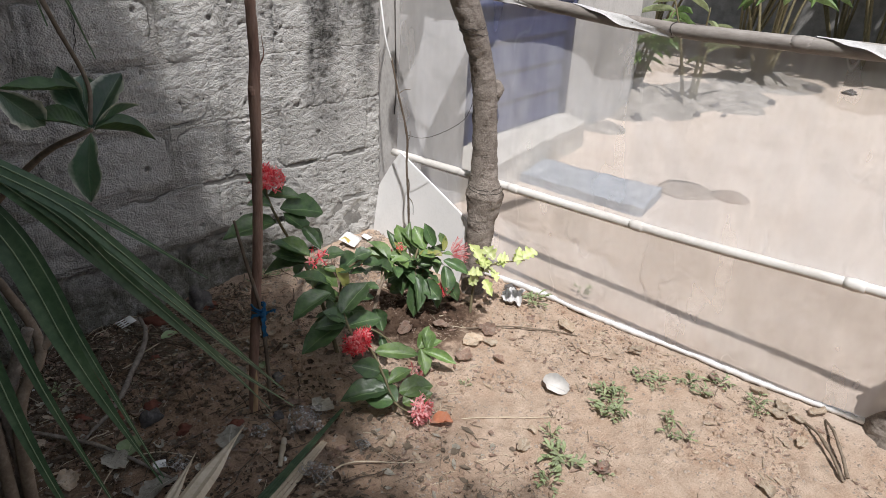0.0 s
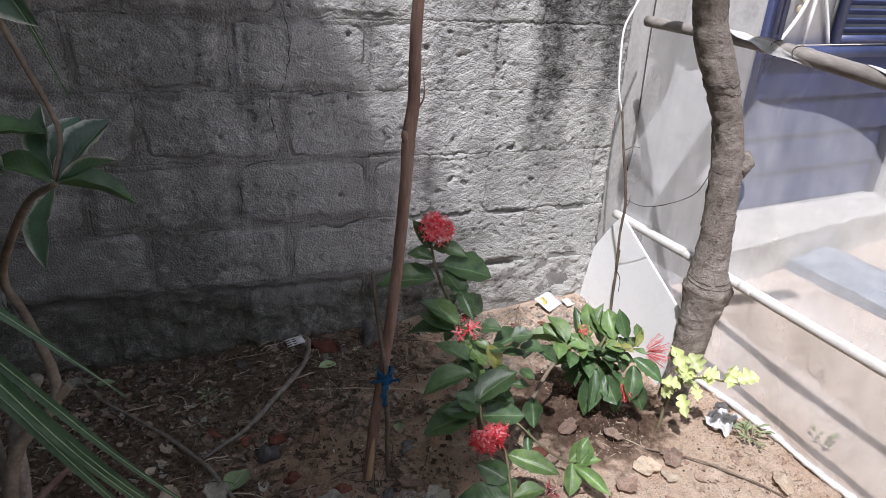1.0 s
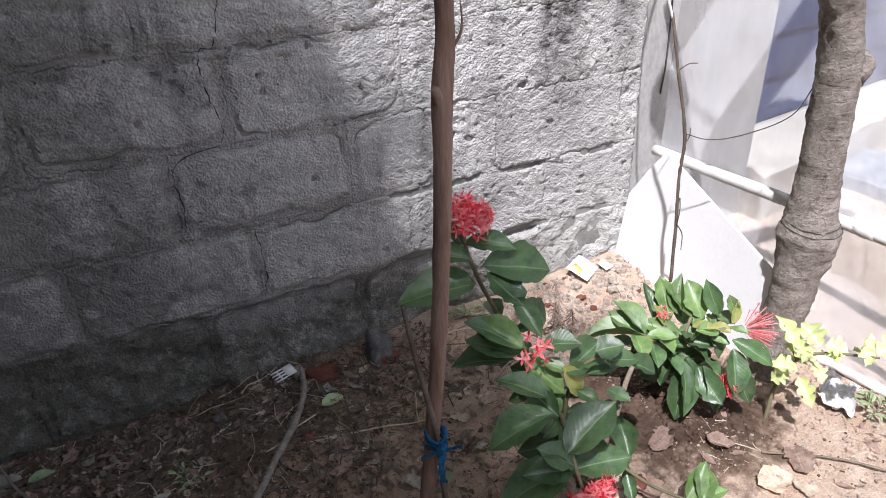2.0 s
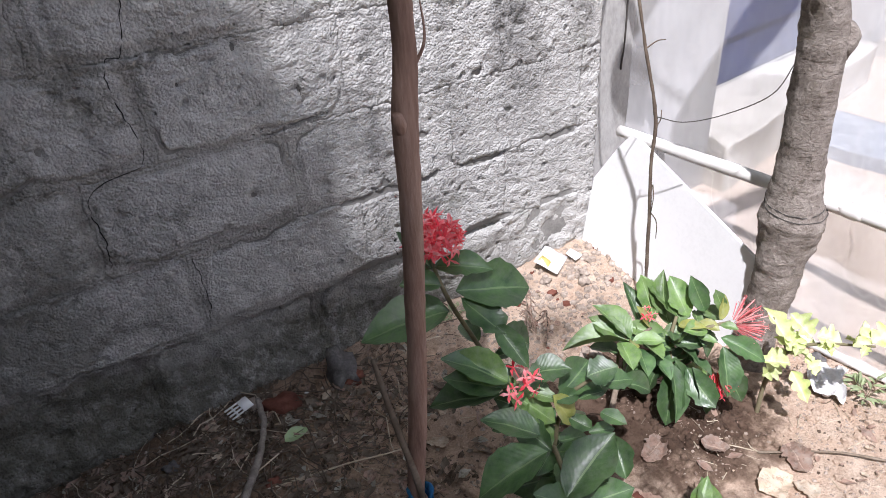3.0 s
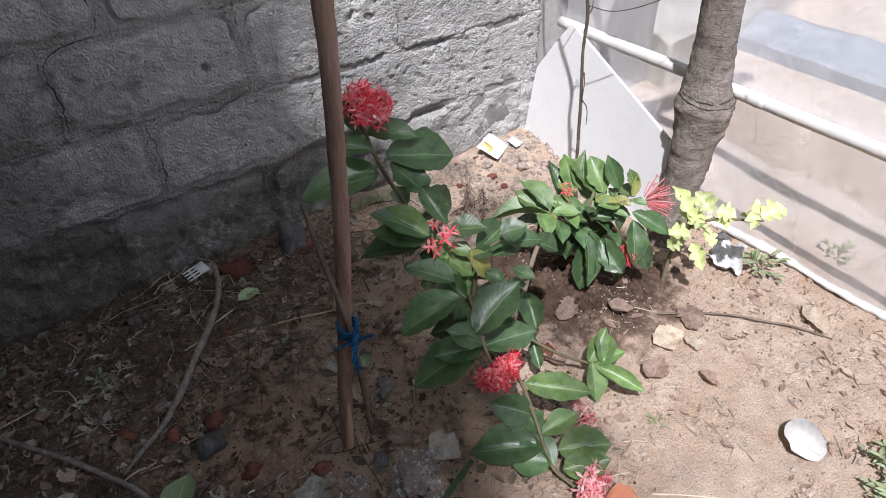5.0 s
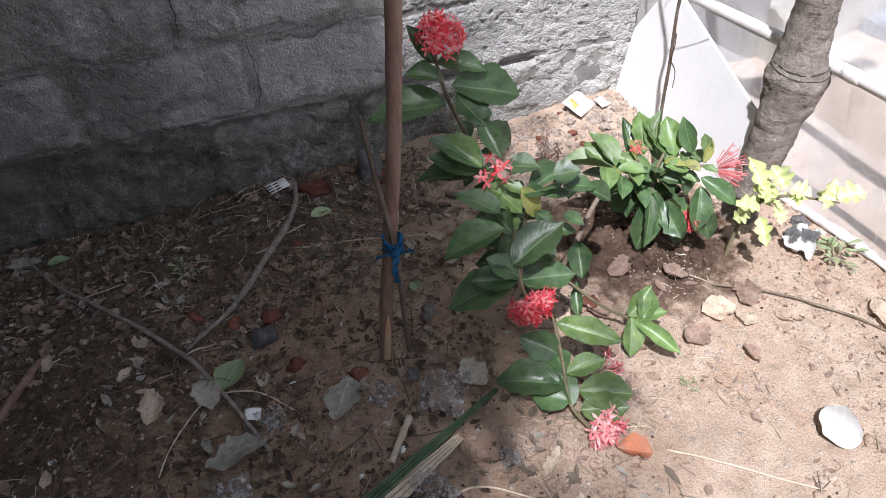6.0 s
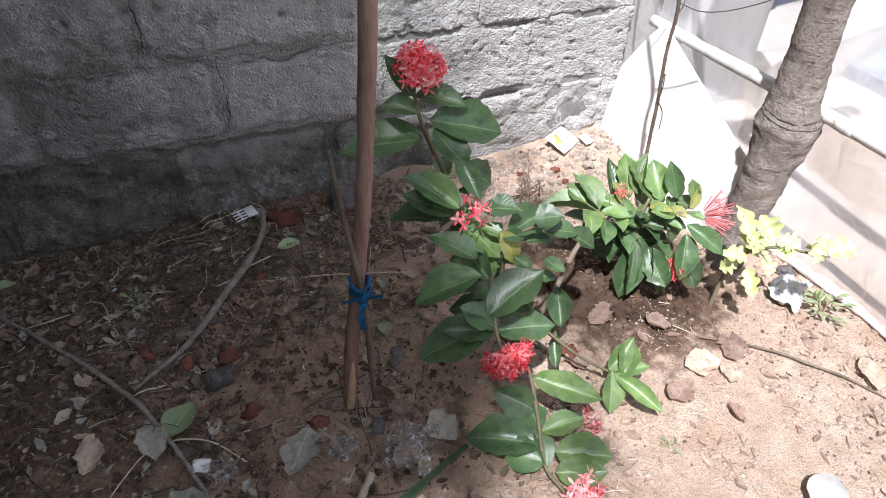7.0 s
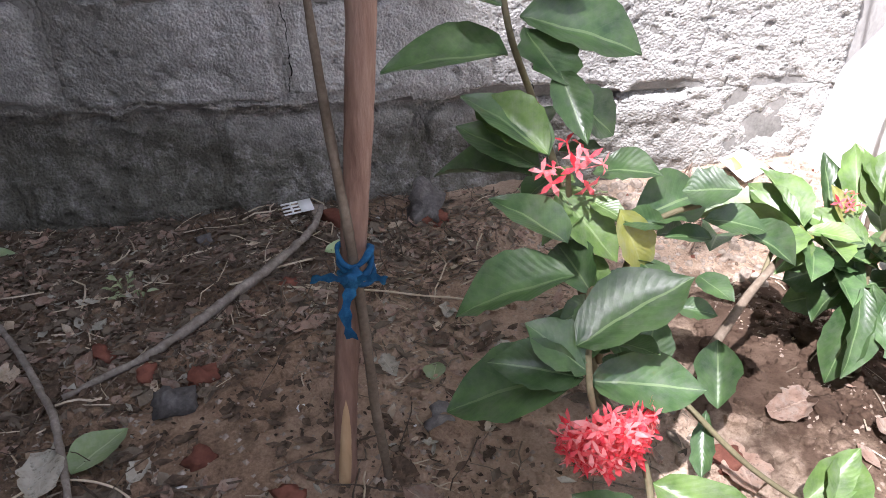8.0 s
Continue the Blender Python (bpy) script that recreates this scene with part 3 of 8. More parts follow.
def tube(bm, points, radii, sides=8, n=None, rough=0.0, grain=30.0, seed=0.0):
    """A closed tube along a smooth curve; the radii are spread evenly over it."""
    n = n or max(2, 4 * len(points))
    path = spline(points, n)
    if isinstance(radii, (int, float)):
        radii = [radii, radii]
    rings, side = [], None
    for i, p in enumerate(path):
        way = (path[min(i + 1, n - 1)] - path[max(i - 1, 0)]).normalized()
        if side is None:
            side = way.cross(Vector((0.3, 0.9, 0.2))).normalized()
        side = (side - way * side.dot(way)).normalized()
        other = way.cross(side)
        s = i / (n - 1) * (len(radii) - 1)
        k = min(int(s), len(radii) - 2)
        r = radii[k] + (radii[k + 1] - radii[k]) * (s - k)
        ring = []
        for j in range(sides):
            a = math.tau * j / sides
            d = math.cos(a) * side + math.sin(a) * other
            rr = r * (1 + (rough * wobble(p + d * r, grain, seed) if rough else 0))
            ring.append(bm.verts.new(p + d * rr))
        rings.append(ring)
    for a, b in zip(rings, rings[1:]):
        for j in range(sides):
            bm.faces.new((a[j], a[(j + 1) % sides], b[(j + 1) % sides], b[j]))
    bm.faces.new(rings[0][::-1])
    bm.faces.new(rings[-1])
    return bm


def box(bm, lo, hi, bevel=0.0, m=None):
    made = bmesh.ops.create_cube(bm, size=1.0)["verts"]
    lo, hi = Vector(lo), Vector(hi)
    for v in made:
        v.co = Vector((lo[i] + (hi[i] - lo[i]) * (v.co[i] + 0.5) for i in range(3)))
    if bevel:
        edges = list({e for v in made for e in v.link_edges})
        out = bmesh.ops.bevel(bm, geom=edges, offset=bevel, segments=2, affect="EDGES", clamp_overlap=True)
        made = list({v for f in out["faces"] for v in f.verts} | {v for v in made if v.is_valid})
    if m is not None:
        for v in made:
            v.co = m @ v.co
    return bm


def slab(bm, outline, z0, z1, bevel=0.0):
    """A flat piece with the given outline, from z0 up to z1."""
    low = [bm.verts.new((x, y, z0)) for x, y in outline]
    top = [bm.verts.new((x, y, z1)) for x, y in outline]
    n = len(outline)
    faces = [bm.faces.new(low[::-1]), bm.faces.new(top)]
    for i in range(n):
        faces.append(bm.faces.new((low[i], low[(i + 1) % n], top[(i + 1) % n], top[i])))
    bmesh.ops.recalc_face_normals(bm, faces=faces)
    if bevel:
        bmesh.ops.bevel(bm, geom=list({e for f in faces for e in f.edges}), offset=bevel, segments=2, affect="EDGES", clamp_overlap=True)
    return bm


def lump(bm, centre, size, seed, rings=7, sides=10, rough=0.35, m=None):
    """A stone or clod: a ball pushed in and out."""
    made = bmesh.ops.create_uvsphere(bm, u_segments=sides, v_segments=rings, radius=1.0)["verts"]
    for v in made:
        d = v.co.normalized()
        r = 1 + rough * wobble(d, 1.3, seed) + 0.5 * rough * wobble(d, 3.1, seed + 5)
        q = Vector((d.x * size[0], d.y * size[1], d.z * size[2])) * r
        v.co = (m @ q if m is not None else q) + Vector(centre)
    return bm


# ---- ground ----
def ground_height(x, y):
    z = 0.010 * wobble((x, y, 0), 2.6) + 0.006 * wobble((x, y, 3), 9.0)
    fine = 0.0050 * wobble((x, y, 7), 27.0) + 0.0026 * wobble((x, y, 9), 60.0)
    calm = 0.25 + 0.75 * (1 - smooth_step(1.15, 1.5, x))
    rise = 0.05 * smooth_step(0.3, 0.85, x) * smooth_step(-0.45, 0.0, y) * (1 - smooth_step(1.0, 1.25, x))
    mound = 0.03 * math.exp(-((x - 0.62) ** 2 + (y + 0.72) ** 2) / 0.03) + 0.02 * math.exp(-((x - 0.25) ** 2 + (y + 0.72) ** 2) / 0.04)
    sink = 0.045 * smooth_step(-0.1, -0.8, x) * smooth_step(-0.45, 0.0, y)
    return (z + fine) * calm + rise + mound - sink


def grid_lines(lo, hi, step, far):
    inner = list(np.arange(lo, hi + step / 2, step))
    gap, left, right = step, [lo], [inner[-1]]
    while right[-1] < far:
        gap *= 1.35
        right.append(right[-1] + gap)
        left.append(left[-1] - gap)
    return left[:0:-1] + inner + right[1:]


def build_ground():
    xs, ys = grid_lines(-1.5, 1.75, 0.0145, 90), grid_lines(-2.75, 0.15, 0.0145, 90)
    verts = []
    for y in ys:
        for x in xs:
            near = -3 < x < 4 and -4 < y < 1
            verts.append((x, y, ground_height(x, y) if near else 0.02 * wobble((x, y, 0), 0.5)))
    n = len(xs)
    faces = [(j * n + i, j * n + i + 1, (j + 1) * n + i + 1, (j + 1) * n + i) for j in range(len(ys) - 1) for i in range(n - 1)]
    data = bpy.data.meshes.new("ground")
    data.from_pydata(verts, [], faces)
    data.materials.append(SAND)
    data.polygons.foreach_set("use_smooth", [True] * len(data.polygons))
    tagged(new("ground", data), "sandy brown soil, pale in the yard, littered near the wall", "ground", kind="structure")


build_ground()

# ---- house wall, step and door in the yard ----
TURN_HOUSE = math.atan2(0.14, 1.0)


def build_house_walls():
    pillar = bmesh.new()
    slab(pillar, [(1.0, 0.045), (1.265, 0.06), (1.265, 0.35), (1.0, 0.35)], -0.1, 2.7, 0.008)
    solo("wall_pillar", pillar, PILLAR_CEMENT, "rough grey cement pillar at the end of the block wall", "wall", kind="structure", smooth=False)
    front = bmesh.new()
    slab(front, [(1.268, 0.075), (1.66, 0.10), (1.70, 0.39), (1.70, 0.75), (1.268, 0.75)], -0.1, 2.7, 0.004)
    solo("wall_front", front, PLASTER, "smooth light grey plastered house wall", "wall", kind="structure", smooth=False)
    # the wall with the door: below, above and to the sides of the opening
    m = Matrix.Translation((3.2, 0.60, 0)) @ Matrix.Rotation(TURN_HOUSE, 4, "Z")
    door_wall = bmesh.new()
    box(door_wall, (-1.50, 0.0, -0.1), (-1.24, 0.2, 2.7), 0, m)
    box(door_wall, (0.05, 0.0, -0.1), (1.2, 0.2, 2.7), 0, m)
    box(door_wall, (-1.24, 0.0, 2.2), (0.05, 0.2, 2.7), 0, m)
    box(door_wall, (-1.24, 0.0, -0.1), (0.05, 0.2, 0.19), 0, m)
    solo("wall_door", door_wall, PLASTER, "light grey plastered wall round the blue door", "wall", kind="structure", smooth=False)
    far = bmesh.new()
    slab(far, [(4.38, 0.78), (6.6, 1.9), (6.6, 2.2), (4.38, 1.0)], -0.1, 2.7)
    solo("wall_far", far, PLASTER, "grey plastered wall further along the yard", "wall", kind="structure", smooth=False)
    return m


HOUSE = build_house_walls()


def build_door():
    door = thing("door_1", "blue painted boarded door with louvred upper shutters", "door", (2.6, 0.55, 0.2), kind="structure")
    bm = bmesh.new()
    for lo, hi in (((-1.24, -0.012, 0.19), (-1.18, 0.06, 2.2)), ((-0.01, -0.012, 0.19), (0.05, 0.06, 2.2)), ((-1.18, -0.010, 2.14), (-0.01, 0.058, 2.2)), ((-1.18, -0.010, 0.99), (-0.01, 0.058, 1.045))):
        box(bm, lo, hi, 0.004, HOUSE)
    part("door_frame", bm, BLUE, door)
    for k in range(4):
        bm = bmesh.new()
        z0 = 0.195 + 0.198 * k
        low = [(-1.178, 0.012, z0), (-0.012, 0.012, z0), (-0.012, 0.030, z0 + 0.205), (-1.178, 0.030, z0 + 0.205)]
        face = [bm.verts.new(HOUSE @ Vector(p)) for p in low]
        back = [bm.verts.new(HOUSE @ (Vector(p) + Vector((0, 0.02, 0)))) for p in low]
        bm.faces.new(face), bm.faces.new(back[::-1])
        for i in range(4):
            bm.faces.new((face[i], back[i], back[(i + 1) % 4], face[(i + 1) % 4]))
        bmesh.ops.recalc_face_normals(bm, faces=bm.faces)
        bmesh.ops.bevel(bm, geom=bm.edges[:], offset=0.003, segments=1, affect="EDGES")
        part("board", bm, BLUE, door, smooth=False)
    # louvred shutters and the white grille between them
    for lo, hi in ((-1.17, -1.09), (-0.70, -0.015)):
        shutter = part("shutter", box(bmesh.new(), (lo, -0.004, 1.06), (lo + 0.05, 0.03, 2.12), 0.003, HOUSE), BLUE, door)
        part("stile", box(bmesh.new(), (hi - 0.05, -0.004, 1.06), (hi, 0.03, 2.12), 0.003, HOUSE), BLUE, shutter)
        part("rail", box(bmesh.new(), (lo + 0.05, -0.002, 1.06), (hi - 0.05, 0.028, 1.10), 0.003, HOUSE), BLUE, shutter)
        if hi - lo > 0.2:
            for k in range(22):
                bm = bmesh.new()
                tilt = HOUSE @ Matrix.Translation((0, 0.014, 1.125 + 0.045 * k)) @ Matrix.Rotation(radians(-38), 4, "X")
                box(bm, (lo + 0.05, -0.020, -0.004), (hi - 0.05, 0.020, 0.004), 0, tilt)
                part("slat", bm, BLUE, shutter, smooth=False)
    part("curtain", box(bmesh.new(), (-1.09, 0.045, 1.05), (-0.70, 0.052, 2.13), 0, HOUSE), PAPER, door, "white cloth behind the grille")
    part("inner_panel", box(bmesh.new(), (-0.70, 0.050, 1.05), (-0.012, 0.056, 2.13), 0, HOUSE), WHITE_PAINT, door, "white panel behind the slats")
    bm = bmesh.new()
    for a, b in (((-1.08, 1.06), (-0.90, 1.40)), ((-0.71, 1.06), (-0.90, 1.40)), ((-1.08, 1.75), (-0.90, 1.40)), ((-0.71, 1.75), (-0.90, 1.40)), ((-0.90, 1.06), (-0.90, 2.1))):
        mid = ((a[0] + b[0]) / 2 + 0.02, (a[1] + b[1]) / 2 - 0.02)
        tube(bm, [HOUSE @ Vector((x, 0.02, z)) for x, z in (a, mid, b)], 0.010, 6, 8)
    part("grille", bm, WHITE_PAINT, door, "white curved iron grille")
    bm = bmesh.new()
    for x, z in ((-0.98, 1.22), (-0.95, 1.26), (-0.985, 1.29), (-0.955, 1.33), (-0.98, 1.36)):
        lump(bm, HOUSE @ Vector((x, 0.03, z)), (0.016, 0.006, 0.020), x * 9, 5, 8)
    part("ornament", bm, STRAW, door, "dull gold cast ornament")


build_door()


def worn_slab(outline, z0, z1, cut, amount):
    """A cast slab with uneven top and chipped edges."""
    bm = slab(bmesh.new(), outline, z0, z1)
    bmesh.ops.subdivide_edges(bm, edges=bm.edges[:], cuts=cut, use_grid_fill=True)
    for v in bm.verts:
        p = v.co.copy()
        v.co += Vector((amount * wobble(p, 6, 1), amount * wobble(p, 6, 2), amount * (0.6 * wobble(p, 4, 3) + 0.5 * wobble(p, 14, 4))))
    return bm


bm = worn_slab([(1.66, 0.0), (3.16, 0.345), (3.27, 0.61), (1.70, 0.392)], -0.05, 0.19, 26, 0.018)
solo("door_step", bm, STEP_CEMENT, "worn pale cement step below the blue door", "step", kind="structure")
bm = worn_slab([(2.20, 0.16), (2.30, -0.69), (2.70, -0.58), (2.58, 0.24)], -0.02, 0.055, 22, 0.016)
solo("paving_slab", bm, SLATE, "blue-grey cement slab lying in the sandy yard", "slab")
# two flat pieces stand in for a damp ring and a brown sand patch
bm = lump(bmesh.new(), (2.93, -0.62, 0.0), (0.17, 0.17, 0.012), 4.0, 7, 24, 0.25)
solo("round_stone_lid", bm, PEBBLE, "flat disc standing in for a damp ring in the sand", "lid")
bm = lump(bmesh.new(), (3.04, -0.86, 0.0), (0.10, 0.12, 0.035), 6.0, 7, 18, 0.15)
solo("clay_pot_shard", bm, SAND_CRUMB, "flat brown lump standing in for a brownish patch of sand", "shard")

# ---- block wall ----
COURSE, BLOCK_LENGTH, WALL_Y = 0.235, 0.46, 0.018
FACE = {}


def build_block(x0, x1, z0, z1, y, parent, seed):
    """One cement block: a rough broken face with rounded corners, in a wide smeared mortar joint on the old end of the wall."""
    step = 0.0056 if x1 > -0.5 and z0 < 1.3 else 0.0095
    nx, nz = max(4, round((x1 - x0) / step)), max(4, round((z1 - z0) / step))
    bm = bmesh.new()
    grid = []
    loose = 1.0 if x1 < -0.2 else 0.35
    turn, tip = loose * random.uniform(-0.003, 0.003), loose * random.uniform(-0.003, 0.003)
    footing = z1 < 0.3
    joint = random.uniform(0.008, 0.020)
    blend = bm.verts.layers.float.new("mortar")
    for j in range(nz + 1):
        row = []
        for i in range(nx + 1):
            u, v = i / nx, j / nz
            x, z = x0 + (x1 - x0) * u, z0 + (z1 - z0) * v
            ex, ez = min(x - x0, x1 - x), min(z - z0, z1 - z)
            edge = min(ex, ez)
            p = (x, 0, z)
            old = 1 - smooth_step(0.02, 0.26, x)
            r = 0.05
            lip = r - math.hypot(r - ex, r - ez) if ex < r and ez < r else edge
            lip += 0.016 * wobble(p, 9, seed) + 0.009 * wobble(p, 27, seed)
            face = smooth_step(joint, joint + 0.014, lip)
            crust = 1 - old * (1 - face)
            d = 0.0026 * wobble(p, 24) + 0.005 * wobble(p, 7, 5)
            d += crust * (0.0040 * wobble(p, 50, 3) + 0.0036 * wobble(p, 100, 13))
            d += old * face * (0.0064 + 0.0050 * wobble(p, 13, 31) + 0.0030 * abs(wobble(p, 33, 15)))
            d -= crust * 0.014 * max(0.0, wobble(p, 75, 21) - 0.40)
            d -= crust * 0.026 * max(0.0, wobble(p, 38, 11) - 0.44) / 0.56
            # mortar squeezed out along the upper joint, in stretches
            d += old * 0.012 * smooth_step(0.05, 0.45, wobble((x, 20, z1), 4.0, 3.0)) * math.exp(-((z1 - z - 0.006) / 0.012) ** 2)
            worn = smooth_step(-0.25, 0.45, wobble((x, 4, z), 3.3, 2.0))
            gone = smooth_step(-0.15, 0.55, wobble((x, 7, z), 4.2, 6.0))
            lim = 0.006 + 0.012 * max(0.0, wobble(p, 14, seed))
            d -= (1 - old) * (0.0004 + 0.0045 * worn * gone) * (1 - smooth_step(0.0, lim * (1.3 + 2.2 * gone), edge))
            # a thin open crack beside the block where the mortar has shrunk
            d -= old * 0.014 * smooth_step(0.0, 0.4, wobble((x, 5, z), 6.0, seed)) * math.exp(-((lip - joint - 0.002) / 0.0035) ** 2)
            smear = (1 - old) * smooth_step(0.10, 0.55, wobble((x, 9, z), 3.0, 8.0))
            d += 0.0042 * smear * math.exp(-((edge - 0.010 - 0.006 * wobble((x, 6, z), 16)) / 0.0050) ** 2)
            d += 0.0036 * smooth_step(0.05, 0.5, wobble((x, 11, z), 5.5, 4.0)) * wobble(p, 34, 9)
            if footing:
                d -= 0.036 * (1 - smooth_step(0.20, 0.60, x + 0.16 * wobble(p, 8, 2))) - 0.010 * wobble(p, 9, 6) - 0.013 * wobble(p, 19, 7)
                d += 0.030 * smooth_step(0.10, -0.02, z + 0.03 * wobble(p, 6, 9)) * old
            if 0.1 < z0 < 0.3 and x < 0.6:
                z += 0.020 * wobble((x, 0, 3), 13) * (1 - smooth_step(0.0, 0.04, z - z0))
            if z1 < 0.5 and x > 0.12:
                torn = smooth_step(-0.15, 0.30, wobble((x, 2, round(z1 * 4)), 5.5, 1.0) + 0.25 * wobble((x, 2, z), 24))
                near = min(z - z0 if z0 > 0.1 else 1.0, z1 - z)
                d -= 0.034 * torn * (1 - smooth_step(0.004, 0.022 + 0.018 * abs(wobble((x, 3, z), 18)), near))
            sx = (0.008 * wobble((x, 1, z), 21) + 0.006 * wobble((x, 5, z), 55)) * (1 - smooth_step(0, 0.035, edge))
            row.append(bm.verts.new((x + sx, y - d + turn * (u - 0.5) + tip * (v - 0.5), z + sx)))
            row[-1][blend] = old * (1 - face)
        grid.append(row)
    for row in grid:
        for v in row:
            FACE[round(v.co.x * 100), round(v.co.z * 100)] = v.co.y
    for j in range(nz):
        for i in range(nx):
            bm.faces.new((grid[j][i], grid[j][i + 1], grid[j + 1][i + 1], grid[j + 1][i]))
    rim = grid[0] + [r[-1] for r in grid[1:]] + grid[-1][-2::-1] + [r[0] for r in grid[-2:0:-1]]
    back = [bm.verts.new((v.co.x, y + 0.06, v.co.z)) for v in rim]
    for i in range(len(rim)):
        k = (i + 1) % len(rim)
        bm.faces.new((rim[i], back[i], back[k], rim[k]))
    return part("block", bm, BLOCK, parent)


def build_block_wall():
    core = bmesh.new()
    nx, nz = 150, 80
    grid = [[core.verts.new((-3.2 + 4.2 * i / nx, WALL_Y + 0.006 + 0.003 * wobble((i * 0.028, 0, j * 0.031), 6) + (0.054 if -0.1 + 2.5 * j / nz < 0.225 and -3.2 + 4.2 * i / nx < 0.62 else 0.0), -0.1 + 2.5 * j / nz)) for i in range(nx + 1)] for j in range(nz + 1)]
    for j in range(nz):
        for i in range(nx):
            core.faces.new((grid[j][i], grid[j][i + 1], grid[j + 1][i + 1], grid[j + 1][i]))
    box(core, (-3.2, WALL_Y + 0.075, -0.1), (1.0, 0.25, 2.4))
    wall = solo("wall_block", core, MORTAR, "weathered grey cement block wall, pitted and stained", "wall", kind="structure")
    for k in range(10):
        z0 = 0.005 + COURSE * k
        x = (-0.28 if k % 2 else 0.01) - 7 * BLOCK_LENGTH
        while x < 1.0:
            a, b = max(x + 0.0001, -3.2), min(x + BLOCK_LENGTH - 0.0001, 0.998)
            x += BLOCK_LENGTH
            if b - a < 0.06 or b < -1.9 or (k > 6 and b < -1.0):
                continue
            sunk = 0.022 if k == 0 and b < 0.55 else 0.0
            low = z0 - 0.06 if k == 0 else z0 + 0.0001
            cut = 0.012 if sunk else 0.0001
            y = WALL_Y + random.uniform(-0.003, 0.002) * (1.0 if b < -0.2 else 0.3)
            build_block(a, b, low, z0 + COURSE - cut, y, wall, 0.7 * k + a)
    for line in ([(-0.262, 1.30), (-0.268, 1.20), (-0.255, 1.08), (-0.285, 0.955), (-0.318, 0.945), (-0.322, 0.86), (-0.300, 0.76), (-0.312, 0.715)], [(-0.312, 0.715), (-0.40, 0.70), (-0.438, 0.66), (-0.432, 0.57), (-0.442, 0.50)], [(-0.275, 0.46), (-0.262, 0.38), (-0.27, 0.27)], [(0.262, 0.33), (0.258, 0.28), (0.27, 0.245)]):
        path = []
        for q in spline([(p, 0, q) for p, q in line], 60):
            x, z = q.x + 0.006 * wobble((q.x, 0, q.z), 30) + 0.004 * wobble((q.x, 0, q.z), 95), q.z
            path.append((x, FACE.get((round(x * 100), round(z * 100)), WALL_Y) - 0.0004, z))
        part("crack", tube(bmesh.new(), path, [0.0004, 0.0011, 0.0006, 0.0012, 0.0004], 6, 130, 0.9, 120), CRACK, wall, "thin dark crack")
    return wall


